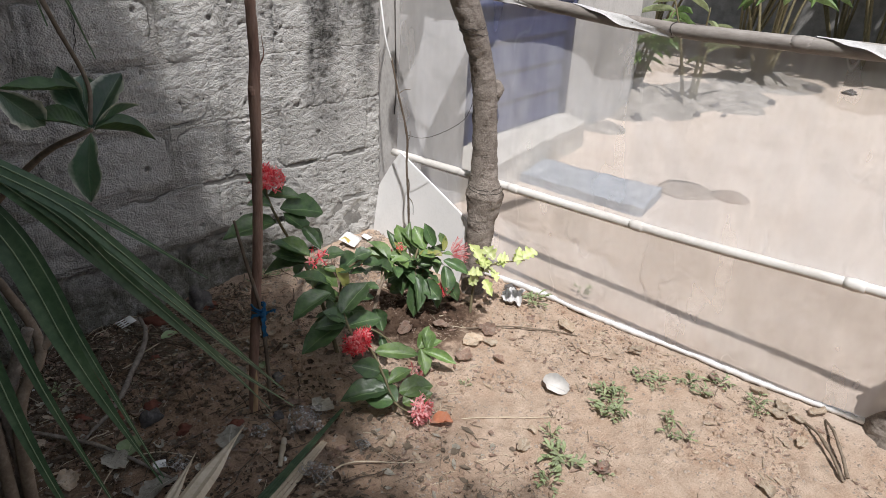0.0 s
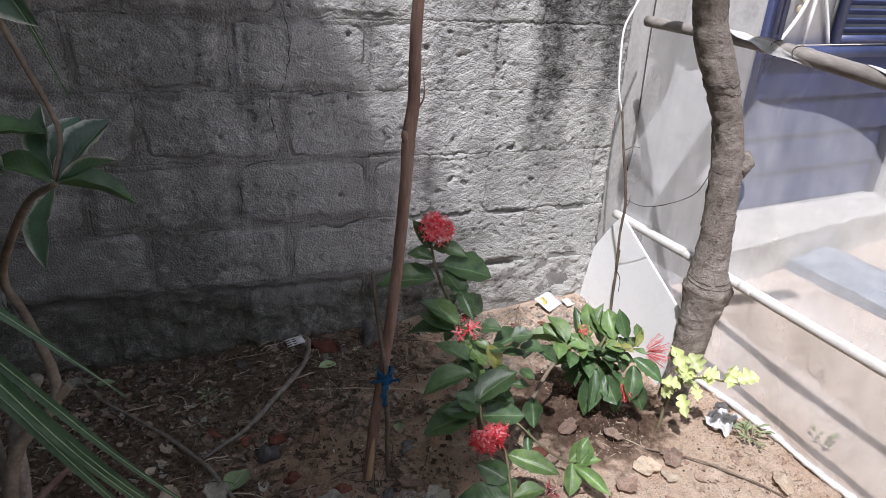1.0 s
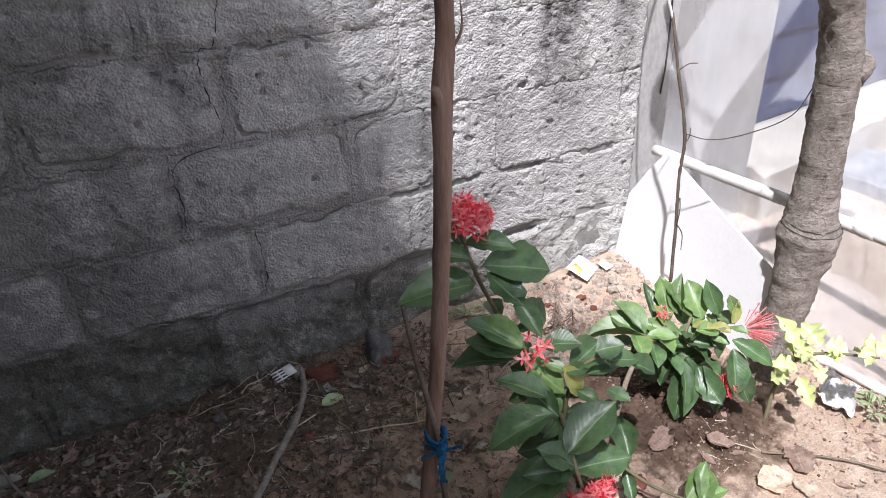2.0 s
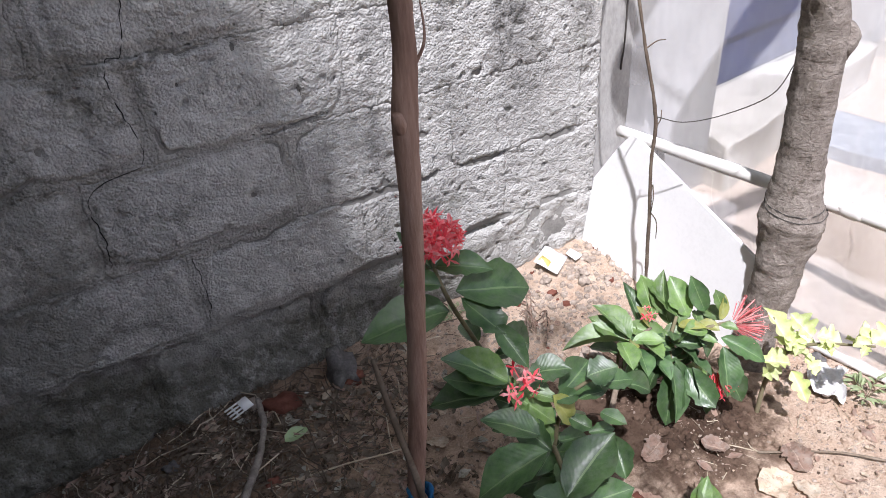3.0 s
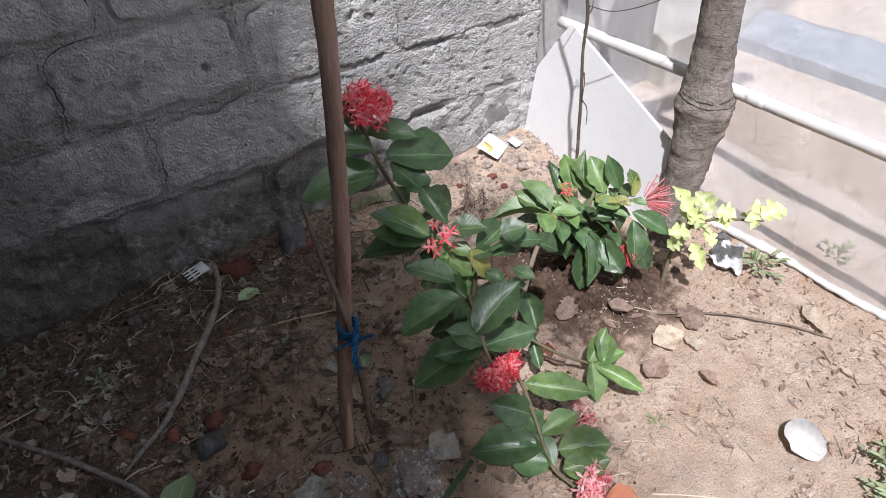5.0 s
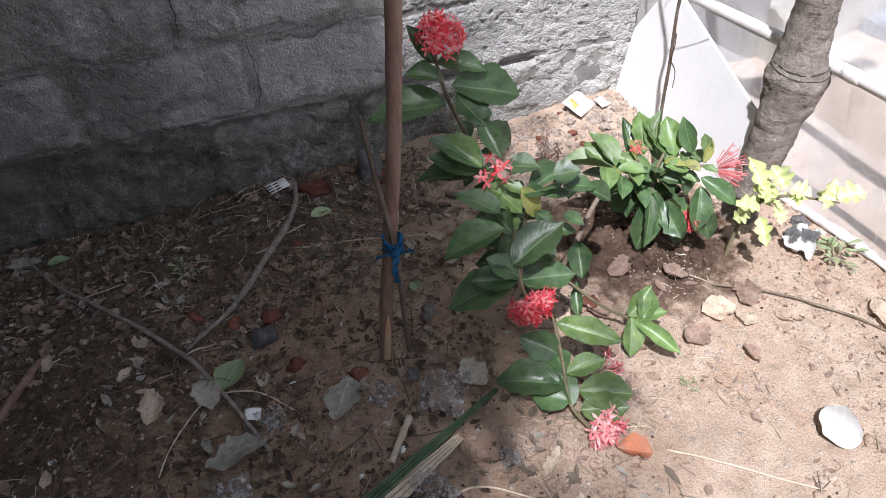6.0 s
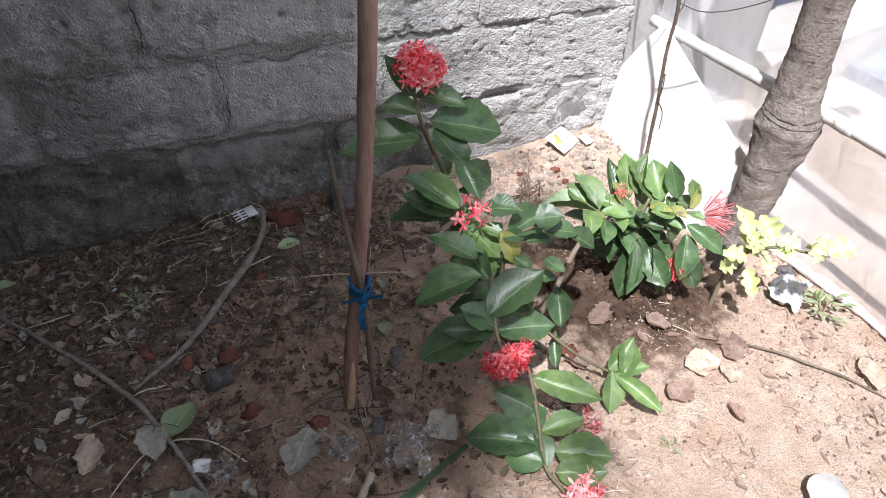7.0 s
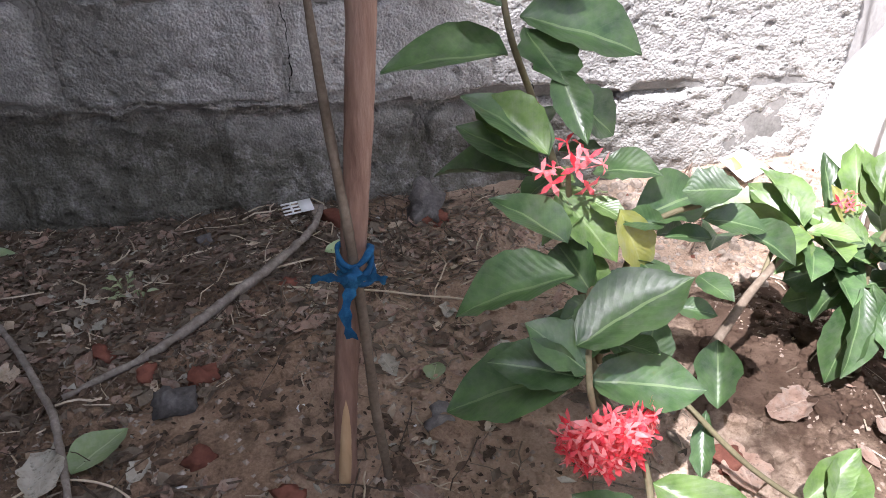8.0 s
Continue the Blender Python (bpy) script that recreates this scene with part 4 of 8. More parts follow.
# ---- fence ----
def build_fence():
    fence = thing("fence", "low bamboo rail fence hung with clear plastic film", "fence", (1.1, -1.3, 0))
    top_line = [(0.985, -0.10, 1.21), (1.05, -0.65, 1.205), (1.06, -1.3, 1.175), (1.09, -2.0, 1.19), (1.13, -2.9, 1.20)]
    low_line = [(1.012, -0.07, 0.462), (1.064, -0.69, 0.474), (1.075, -1.43, 0.512), (1.11, -2.12, 0.558), (1.15, -2.9, 0.60)]
    rail = part("top_rail", tube(bmesh.new(), top_line, [0.019, 0.022, 0.0225, 0.021], 14, 60, 0.10, 12), BAMBOO, fence, "grey-brown weathered bamboo rail")
    for s in (0.12, 0.3, 0.47, 0.66, 0.84):
        path = spline(top_line, 101)
        i = int(100 * s)
        part("node_ring", tube(bmesh.new(), [path[i - 1], path[i], path[i + 1]], [0.0215, 0.0245, 0.0215], 14, 5), BAMBOO, rail)
    low = part("low_rail", tube(bmesh.new(), low_line, [0.0175, 0.0175, 0.0165, 0.016], 12, 60, 0.10, 14), PALE_POLE, fence, "pale peeled pole wrapped in film")
    for s in (0.28, 0.47, 0.72):
        path = spline(low_line, 101)
        i = int(100 * s)
        part("node_ring", tube(bmesh.new(), [path[i - 1], path[i], path[i + 1]], [0.0170, 0.0195, 0.0170], 12, 5), PALE_POLE, low)
    # the film hangs from the top rail and runs down to the rolled hem on the ground
    hem_line = [(1.10, -0.56, 0.015), (1.165, -0.89, 0.012), (1.175, -1.10, 0.012), (1.215, -1.40, 0.012), (1.245, -1.62, 0.012), (1.27, -1.85, 0.012), (1.32, -2.12, 0.014), (1.34, -2.19, 0.014)]
    rows, cols = 46, 150
    tops, lows, hems = spline(top_line, cols), spline([*low_line[:-1], (1.125, -2.36, 0.574)], cols), spline([(1.03, -0.10, 0.02), *hem_line], cols)
    bm = bmesh.new()
    grid = []
    for j in range(rows):
        v = j / (rows - 1)
        row = []
        for i in range(cols):
            a, b, c = tops[i] + Vector((0.026, 0, 0.01)), lows[i] + Vector((0.021, 0, 0)), hems[i]
            p = a.lerp(b, v / 0.6) if v < 0.6 else b.lerp(c, (v - 0.6) / 0.4)
            loose = math.sin(math.pi * min(1.0, v / 0.6)) if v < 0.6 else math.sin(math.pi * (v - 0.6) / 0.4)
            crease = 0.016 * wobble((p.y * 2.2 + p.z * 0.8, p.z * 1.2, 0), 2.0) + 0.006 * abs(wobble((p.y - 0.7 * p.z, p.z * 0.4, 2), 7.0))
            row.append(bm.verts.new(p + Vector((loose * crease, 0, -0.01 * loose))))
        grid.append(row)
    for j in range(rows - 1):
        for i in range(cols - 1):
            bm.faces.new((grid[j][i], grid[j][i + 1], grid[j + 1][i + 1], grid[j + 1][i]))
    film = part("plastic_film", bm, FILM, fence, "dusty clear plastic film with soft creases")
    film.visible_shadow = False
    part("hem", tube(bmesh.new(), hem_line, [0.010, 0.014, 0.009, 0.013, 0.008, 0.012, 0.009, 0.013, 0.007], 12, 260, 0.35, 45), SHEET_WHITE, fence, "rolled white hem of the film lying on the ground")
    # white film wound round the top rail
    path = spline(top_line, 401)
    for start, end, turns in ((60, 128, 0.55), (150, 212, 0.7), (268, 312, 0.6), (344, 372, 0.4)):
        bm = bmesh.new()
        strip = []
        for i in range(start, end, 2):
            f = (i - start) / (end - start)
            w = 0.003 + 0.007 * math.sin(math.pi * f) * (0.7 + 0.3 * math.sin(f * 17 + start))
            row = []
            for q in range(5):
                ang = 1.5 - 2.2 * f + (q - 2) * w / 0.03
                r = 0.0245 + 0.003 * wobble((i * 0.1, q, 0), 1.0, start) + (0.009 * math.sin(math.pi * f) if q == 0 else 0)
                row.append(bm.verts.new(path[i] + Vector((-math.cos(ang) * r, (q - 2) * 0.003, math.sin(ang) * r))))
            strip.append(row)
        for a, b in zip(strip, strip[1:]):
            for q in range(4):
                bm.faces.new((a[q], a[q + 1], b[q + 1], b[q]))
        part("wrap", bm, PLASTIC_BAG, fence, "torn white film wound round the rail")
    for s in (0.255, 0.29, 0.52):
        i = int(400 * s)
        ring = [path[i] + Vector((0.0235 * math.cos(a), 0.004 * math.sin(3 * a), 0.0235 * math.sin(a))) for a in np.linspace(0, math.tau, 13)]
        part("wire_tie", tube(bmesh.new(), ring, 0.0018, 5, 30), WIRE, fence)


build_fence()


# ---- board leaning in the corner ----
def build_board():
    bm = bmesh.new()
    outline = [(0.012, 0.0), (-0.004, 0.285), (-0.085, 0.415), (-0.135, 0.478), (-0.17, 0.466), (-0.615, 0.298), (-0.625, 0.18), (-0.60, 0.0)]
    m = Matrix(((0.0, 0.0, 1.0, 0.950), (1.0, 0.0, 0.0, 0.0), (0.0, 1.0, 0.0, 0.0), (0, 0, 0, 1)))
    slab(bm, outline, 0.0, 0.009, 0.0015)
    for v in bm.verts:
        v.co = m @ v.co
        v.co.x += 0.105 * v.co.z
    solo("white_board", bm, BOARD, "broken off-white board leaning against the fence corner", "board", smooth=False)


build_board()


# ---- trees ----
def build_fence_tree():
    tree = thing("fence_tree", "grey-brown living tree trunk with a swollen knot, beside the rails", "tree", (0.99, -0.66, 0))
    path = [(0.965, -0.675, -0.04), (0.972, -0.675, 0.10), (0.985, -0.675, 0.25), (0.998, -0.67, 0.36), (1.004, -0.67, 0.44), (1.0, -0.668, 0.51), (0.998, -0.66, 0.62), (0.968, -0.665, 0.86), (0.93, -0.665, 1.0), (0.865, -0.665, 1.14), (0.795, -0.66, 1.30), (0.74, -0.74, 1.52), (0.86, -0.98, 1.95), (1.10, -1.3, 2.6)]
    radii = [0.050, 0.047, 0.053, 0.066, 0.079, 0.062, 0.051, 0.047, 0.043, 0.048, 0.046, 0.050, 0.045, 0.038]
    bm = tube(bmesh.new(), path, radii, 36, 190, 0.0)
    for v in bm.verts:
        c = Vector((v.co.x, v.co.y, v.co.z))
        out = Vector((c.x - 0.97, c.y + 0.66, 0)).normalized()
        ring = abs(math.sin(c.z * 62 + 2.2 * wobble(c, 5))) ** 6
        v.co += out * (0.0040 * wobble(c, 22) + 0.0055 * wobble((c.x, c.y, c.z * 0.6), 75) - 0.0010 * ring * (0.4 + 0.6 * smooth_step(1.25, 0.9, c.z)) + 0.012 * wobble(c, 7) * smooth_step(0.75, 0.4, c.z))
    skin = [v.co.copy() for v in bm.verts if 0.40 < v.co.z < 1.2]
    trunk = part("trunk", bm, BARK, tree)
    stub = tube(bmesh.new(), [(1.00, -0.67, 0.85), (1.025, -0.675, 0.872), (1.040, -0.68, 0.880)], [0.040, 0.034, 0.026], 16, 12, 0.25, 30)
    part("branch_stub", stub, BARK, tree, "cut branch stub with a rounded collar")
    knob = lump(bmesh.new(), (1.062, -0.67, 0.41), (0.040, 0.045, 0.05), 3.0, 12, 16, 0.25)
    part("knot", knob, BARK, tree)
    for z in (0.47, 0.485, 1.09, 1.115):
        c = Vector((1.003 if z < 0.6 else 0.885, -0.668, z))
        r = 0.077 if z < 0.6 else 0.049
        ring = []
        for a in np.linspace(0, math.tau, 21):
            p = c + Vector((r * math.cos(a), r * math.sin(a), 0.009 * math.sin(a + z * 40)))
            near = min(skin, key=lambda q: (q - p).length)
            ring.append(near + (near - c).normalized() * 0.0008)
        part("wire_tie", tube(bmesh.new(), ring, 0.0014, 5, 60), WIRE, tree)
    # an added shoot, high out of view, holds the leaf that shadows the pillar
    shoot = tube(bmesh.new(), [(0.76, -0.70, 1.42), (0.71, -0.56, 1.57), (0.685, -0.46, 1.635)], [0.006, 0.004, 0.003], 6)
    part("shoot", shoot, GREEN_STEM, tree)
    return tree


FENCE_TREE = build_fence_tree()


def build_post_tree():
    tree = thing("post_tree", "thick rough dark-barked tree trunk at the fence end", "tree", (1.36, -2.25, 0))
    bm = tube(bmesh.new(), [(1.36, -2.25, -0.05), (1.40, -2.26, 0.12), (1.50, -2.42, 0.42), (1.64, -2.88, 1.2), (1.78, -3.7, 2.4)], [0.125, 0.105, 0.098, 0.09, 0.08], 40, 130, 0.0)
    for v in bm.verts:
        c = v.co.copy()
        out = Vector((c.x - 1.45, c.y + 2.29, 0)).normalized()
        v.co += out * (0.014 * wobble((c.x, c.y, c.z * 0.5), 16) + 0.010 * wobble(c, 38))
    part("trunk", bm, BARK, tree)


build_post_tree()

# ---- leaves and flowers ----
def leaf_mesh(name, fold, droop, curl, widest=0.5, lengthwise=9, across=6, ragged=0.0, seed=0.0):
    """A leaf of unit length along y and unit width; x is across, z up."""
    bm = bmesh.new()
    uv = bm.loops.layers.uv.new("UVMap")
    rows = []
    for j in range(lengthwise + 1):
        v = j / lengthwise
        p = v ** (math.log(0.5) / math.log(widest))
        half = 0.5 * math.sin(math.pi * min(1, max(0, p))) ** (0.58 + 0.38 * v) + 0.006
        row = []
        for i in range(across + 1):
            u = 2 * i / across - 1
            bite = 0.45 * max(0.0, wobble((u * 2, v * 3, seed), 2.2, 5.0) - 0.30) + 0.5 * ragged * wobble((u, v * 4, seed), 5.5, 2.0)
            h = half * (1 + ragged * wobble((u, v * 4, seed), 2.5) - bite) if abs(u) > 0.9 else half
            z = fold * half * abs(u) - droop * v * v + 0.05 * curl * math.sin(v * 9 + seed + u) * abs(u) + 0.5 * curl * half * u * u
            z += 0.03 * wobble((u * 1.5, v * 3, seed), 1.4, 3.0)
            row.append((bm.verts.new((u * h + 0.10 * math.sin(seed * 5) * v * v, v, z)), (0.5 + 0.5 * u, v)))
        rows.append(row)
    for a, b in zip(rows, rows[1:]):
        for i in range(across):
            quad = (a[i], a[i + 1], b[i + 1], b[i])
            f = bm.faces.new([q[0] for q in quad])
            for loop, q in zip(f.loops, quad):
                loop[uv].uv = q[1]
    return bm


def leaf_set(name, material, specs):
    return [mesh_of(name, leaf_mesh(name, *s), material) for s in specs]


BROAD = [(0.22, 0.10, 0.10, 0.48, 12, 6, 0.08, 1.0), (0.30, 0.16, 0.14, 0.52, 12, 6, 0.12, 2.0), (0.16, 0.05, 0.18, 0.50, 12, 6, 0.06, 3.0), (0.26, 0.22, 0.08, 0.55, 12, 6, 0.22, 4.0), (0.42, 0.30, 0.20, 0.56, 12, 6, 0.12, 5.0), (0.10, -0.06, 0.25, 0.58, 12, 6, 0.30, 6.0)]
DARK_LEAVES = leaf_set("leaf", IXORA_LEAF, BROAD)
YOUNG_LEAVES = leaf_set("leaf", IXORA_YOUNG, BROAD)
YELLOW_LEAVES = leaf_set("leaf", IXORA_YELLOW, BROAD[:2])


def lobed_leaf(seed):
    """A young holly-like leaf: pointed lobes along both edges."""
    bm = leaf_mesh("leaf", 0.35, 0.12, 0.3, 0.5, 20, 6, 0.1, seed)
    for v in bm.verts:
        lobe = abs(math.sin(math.pi * (v.co.y * 3.2 + 0.1 * seed))) ** 0.8
        v.co.x *= 0.52 + 0.62 * lobe
        v.co.z += 0.10 * lobe * abs(v.co.x)
    return mesh_of("leaf", bm, LIME_LEAF)


LIME_LEAVES = [lobed_leaf(s) for s in (1.0, 4.0, 9.0)]
CREAM_LEAVES = leaf_set("leaf", VARIEGATED, [(0.25, 0.10, 0.2, 0.58, 10, 8, 0.3, 2.0), (0.15, 0.25, 0.25, 0.60, 10, 8, 0.3, 5.0)])


def leaf_pose(base, tip, width, facing=(0.0, -0.45, 0.9)):
    """The pose that lays a unit leaf from base to tip, its upper face towards facing."""
    base, tip = Vector(base), Vector(tip)
    along = tip - base
    length = along.length
    along.normalize()
    face = Vector(facing)
    face = (face - along * face.dot(along)).normalized()
    across = along.cross(face)
    m = Matrix((across * width, along * length, face * length)).transposed().to_4x4()
    m.translation = base
    return m


def put_leaf(mesh, parent, base, tip, width, facing, label=""):
    return tagged(under(new("leaf", mesh), parent, leaf_pose(base, tip, width, facing)), label)


def leaves_from(specs, meshes, parent, tilt=0.35, longer=1.12, wider=1.22):
    for k, (a, b, c, d, e, f, w) in enumerate(specs):
        facing = Vector((-0.15, -0.42, 0.9)) + Vector((random.uniform(-tilt, tilt), random.uniform(-tilt, tilt), 0))
        base = Vector((a, b, c))
        put_leaf(meshes[k % len(meshes)], parent, base, base + longer * (Vector((d, e, f)) - base), wider * w, facing)


def floret(bm, root, out, length, petal, seed):
    """One small four-petalled flower on a thin tube."""
    out = out.normalized()
    side = out.cross(Vector((0.2, 0.5, 0.84))).normalized()
    other = out.cross(side)
    head = root + out * length
    a = [bm.verts.new(root + q * 0.0006) for q in (side, other, -side - other)]
    b = [bm.verts.new(head + q * 0.0011) for q in (side, other, -side - other)]
    for i in range(3):
        bm.faces.new((a[i], a[(i + 1) % 3], b[(i + 1) % 3], b[i]))
    for k in range(4):
        ang = math.tau * k / 4 + seed
        d = math.cos(ang) * side + math.sin(ang) * other
        w = d.cross(out)
        lift = random.uniform(-0.35, 0.9)
        mid, end = head + d * petal * 0.55 + out * petal * (0.18 + lift * 0.3), head + d * petal + out * petal * lift
        q = [head + w * petal * 0.08, mid + w * petal * 0.19, end, mid - w * petal * 0.19, head - w * petal * 0.08]
        bm.faces.new([bm.verts.new(p) for p in q])


def flower_head(parent, centre, axis, radius, count, material, label, spread=1.35, petal=0.0145, length=None, name="flower_head"):
    bm = bmesh.new()
    axis = Vector(axis).normalized()
    root = Vector(centre) - axis * radius * 0.75
    for k in range(count):
        f = (k + 0.5) / count
        ang, tilt = 2.399963 * k, spread * math.sqrt(f)
        side = axis.cross(Vector((0.31, 0.2, 0.93))).normalized()
        other = axis.cross(side)
        d = math.cos(tilt) * axis + math.sin(tilt) * (math.cos(ang) * side + math.sin(ang) * other)
        d += Vector((random.uniform(-0.22, 0.22) for _ in range(3)))
        floret(bm, root + d * radius * 0.35, d, (length or radius) * random.uniform(0.6, 1.2), petal * random.uniform(0.8, 1.35), k * 0.7)
    return part(name, bm, material, parent, label, smooth=False)


def filler(parent, meshes, path, count, length, seed, low=0.15):
    """More leaves set in pairs along a stem."""
    rng = random.Random(seed)
    line = spline(path, 40)
    for k in range(count):
        i = int(40 * (low + (1 - low) * k / count))
        ang = 2.4 * k + rng.uniform(-0.5, 0.5)
        d = Vector((math.cos(ang), math.sin(ang), rng.uniform(-0.35, 0.45))).normalized()
        ln = length * rng.uniform(0.7, 1.15)
        put_leaf(rng.choice(meshes), parent, line[i] + d * 0.008, line[i] + d * ln, ln * rng.uniform(0.46, 0.58), (rng.uniform(-0.4, 0.3), rng.uniform(-0.6, 0.0), 0.9))


def stem(parent, points, radii, material=None, name="stem", label=""):
    return part(name, tube(bmesh.new(), points, radii, 7, None, 0.12, 60), material or GREEN_STEM, parent, label)


# unseen leaf, added to cast the round dark patch on the pillar
put_leaf(DARK_LEAVES[2], FENCE_TREE, (0.685, -0.46, 1.635), (0.86, -0.455, 1.665), 0.125, (-0.335, -0.43, 0.94), "broad dark green leaf added out of view to shadow the pillar")


# ---- the tall red-flowered shrub ----
def build_tall_shrub():
    shrub = thing("red_ixora_shrub", "leafy shrub with coral red flower heads growing in sandy soil", "shrub", (0.22, -0.72, 0))
    stem(shrub, [(0.23, -0.72, -0.03), (0.19, -0.70, 0.18), (0.155, -0.66, 0.34), (0.122, -0.60, 0.45), (0.086, -0.585, 0.54), (0.076, -0.55, 0.61), (0.085, -0.545, 0.645)], [0.008, 0.007, 0.0055, 0.005, 0.0045, 0.004, 0.0035])
    stem(shrub, [(0.165, -0.67, 0.30), (0.14, -0.72, 0.38), (0.128, -0.74, 0.435)], [0.005, 0.004, 0.003])
    stem(shrub, [(0.215, -0.71, 0.10), (0.18, -0.78, 0.26), (0.13, -0.86, 0.34), (0.115, -0.93, 0.285), (0.125, -0.945, 0.235)], [0.006, 0.0055, 0.0045, 0.004, 0.0035])
    stem(shrub, [(0.20, -0.76, 0.20), (0.22, -0.77, 0.36), (0.30, -0.80, 0.42)], [0.005, 0.004, 0.003])
    upper = [
        (0.081, -0.589, 0.523, -0.064, -0.532, 0.507, 0.085), (0.091, -0.6, 0.573, 0.227, -0.636, 0.549, 0.08),
        (0.071, -0.552, 0.605, 0.028, -0.525, 0.678, 0.037), (0.075, -0.552, 0.607, 0.152, -0.609, 0.619, 0.044),
        (0.073, -0.579, 0.581, 0.015, -0.555, 0.604, 0.044), (0.095, -0.612, 0.564, 0.122, -0.688, 0.518, 0.06),
        (0.126, -0.68, 0.529, 0.136, -0.75, 0.481, 0.037), (0.133, -0.676, 0.501, 0.195, -0.691, 0.459, 0.055),
    ]
    leaves_from(upper, DARK_LEAVES, shrub, 0.25)
    middle = [
        (0.1, -0.752, 0.456, 0.028, -0.679, 0.507, 0.066), (0.084, -0.748, 0.431, -0.012, -0.678, 0.421, 0.06),
        (0.093, -0.743, 0.44, 0.011, -0.698, 0.47, 0.047), (0.164, -0.724, 0.419, 0.218, -0.762, 0.448, 0.05),
        (0.21, -0.764, 0.373, 0.29, -0.754, 0.407, 0.06), (0.302, -0.816, 0.437, 0.254, -0.792, 0.427, 0.05),
        (0.107, -0.834, 0.391, 0.046, -0.765, 0.417, 0.054), (0.116, -0.845, 0.355, -0.005, -0.816, 0.312, 0.066),
        (0.102, -0.917, 0.318, 0.209, -0.894, 0.379, 0.07), (0.17, -0.74, 0.33, 0.115, -0.70, 0.36, 0.05),
        (0.2, -0.78, 0.33, 0.27, -0.74, 0.30, 0.05),
    ]
    leaves_from(middle, DARK_LEAVES, shrub, 0.3)
    put_leaf(YOUNG_LEAVES[0], shrub, (0.124, -0.717, 0.396), (0.186, -0.787, 0.328), 0.062, (-0.1, -0.5, 0.8))
    put_leaf(YOUNG_LEAVES[1], shrub, (0.10, -0.75, 0.458), (0.028, -0.677, 0.51), 0.066, (-0.1, -0.6, 0.8))
    put_leaf(YELLOW_LEAVES[0], shrub, (0.185, -0.772, 0.394), (0.223, -0.795, 0.309), 0.05, (0.1, -0.7, 0.5), "yellowing leaf")
    lower = [
        (0.109, -0.923, 0.286, -0.021, -0.891, 0.234, 0.075), (0.11, -0.928, 0.282, 0.024, -0.914, 0.306, 0.045),
        (0.123, -0.912, 0.262, 0.235, -0.932, 0.263, 0.055), (0.115, -0.928, 0.289, 0.062, -0.901, 0.332, 0.048),
        (0.334, -0.84, 0.121, 0.349, -0.782, 0.18, 0.049), (0.306, -0.858, 0.14, 0.284, -0.912, 0.091, 0.025),
        (0.24, -0.80, 0.15, 0.28, -0.74, 0.2, 0.05), (0.17, -0.80, 0.2, 0.09, -0.78, 0.21, 0.05),
    ]
    leaves_from(lower, DARK_LEAVES, shrub, 0.3)
    flower_head(shrub, (0.092, -0.545, 0.672), (0.08, -0.25, 1.0), 0.036, 115, PETAL, "round coral red flower head")
    flower_head(shrub, (0.138, -0.752, 0.447), (0.2, -0.5, 0.8), 0.024, 7, PETAL, "small loose red flower cluster", 1.0, 0.017)
    flower_head(shrub, (0.098, -0.765, 0.437), (-0.2, -0.6, 0.7), 0.016, 3, PETAL, "few single red flowers", 1.0, 0.014)
    flower_head(shrub, (0.136, -0.965, 0.222), (0.15, -0.85, -0.45), 0.037, 165, PETAL, "dense drooping coral red flower head", 1.35)
    filler(shrub, DARK_LEAVES, [(0.20, -0.71, 0.14), (0.155, -0.66, 0.34), (0.122, -0.60, 0.45)], 7, 0.085, 5)
    filler(shrub, DARK_LEAVES, [(0.215, -0.72, 0.12), (0.18, -0.78, 0.26), (0.13, -0.86, 0.33)], 8, 0.09, 6)
    filler(shrub, DARK_LEAVES, [(0.20, -0.76, 0.20), (0.22, -0.77, 0.34), (0.29, -0.80, 0.40)], 6, 0.08, 7)
    filler(shrub, YOUNG_LEAVES, [(0.19, -0.74, 0.20), (0.17, -0.73, 0.34), (0.14, -0.74, 0.43)], 7, 0.075, 41)
    filler(shrub, DARK_LEAVES, [(0.21, -0.78, 0.16), (0.18, -0.84, 0.24), (0.15, -0.89, 0.30)], 6, 0.085, 42)
    filler(shrub, DARK_LEAVES, [(0.25, -0.78, 0.22), (0.29, -0.79, 0.32), (0.32, -0.80, 0.40)], 6, 0.08, 43)
    # side runner close to the ground
    stem(shrub, [(0.24, -0.80, 0.17), (0.27, -0.868, 0.165), (0.34, -0.91, 0.10), (0.395, -0.955, 0.075), (0.42, -0.985, 0.08)], [0.0045, 0.004, 0.0035, 0.003])
    side = [
        (0.394, -0.964, 0.086, 0.454, -0.949, 0.14, 0.036), (0.399, -0.968, 0.087, 0.371, -1.028, 0.037, 0.042),
        (0.402, -0.975, 0.084, 0.456, -1.077, 0.066, 0.033), (0.407, -0.979, 0.085, 0.462, -0.995, 0.114, 0.028),
        (0.415, -0.99, 0.083, 0.451, -0.948, 0.138, 0.042),
    ]
    leaves_from(side, YOUNG_LEAVES, shrub, 0.3)
    # low shoot that ends in the lowest flower
    stem(shrub, [(0.19, -0.80, 0.12), (0.185, -0.95, 0.17), (0.17, -1.04, 0.13), (0.155, -1.12, 0.07), (0.17, -1.18, 0.055)], [0.005, 0.0045, 0.004, 0.0035])
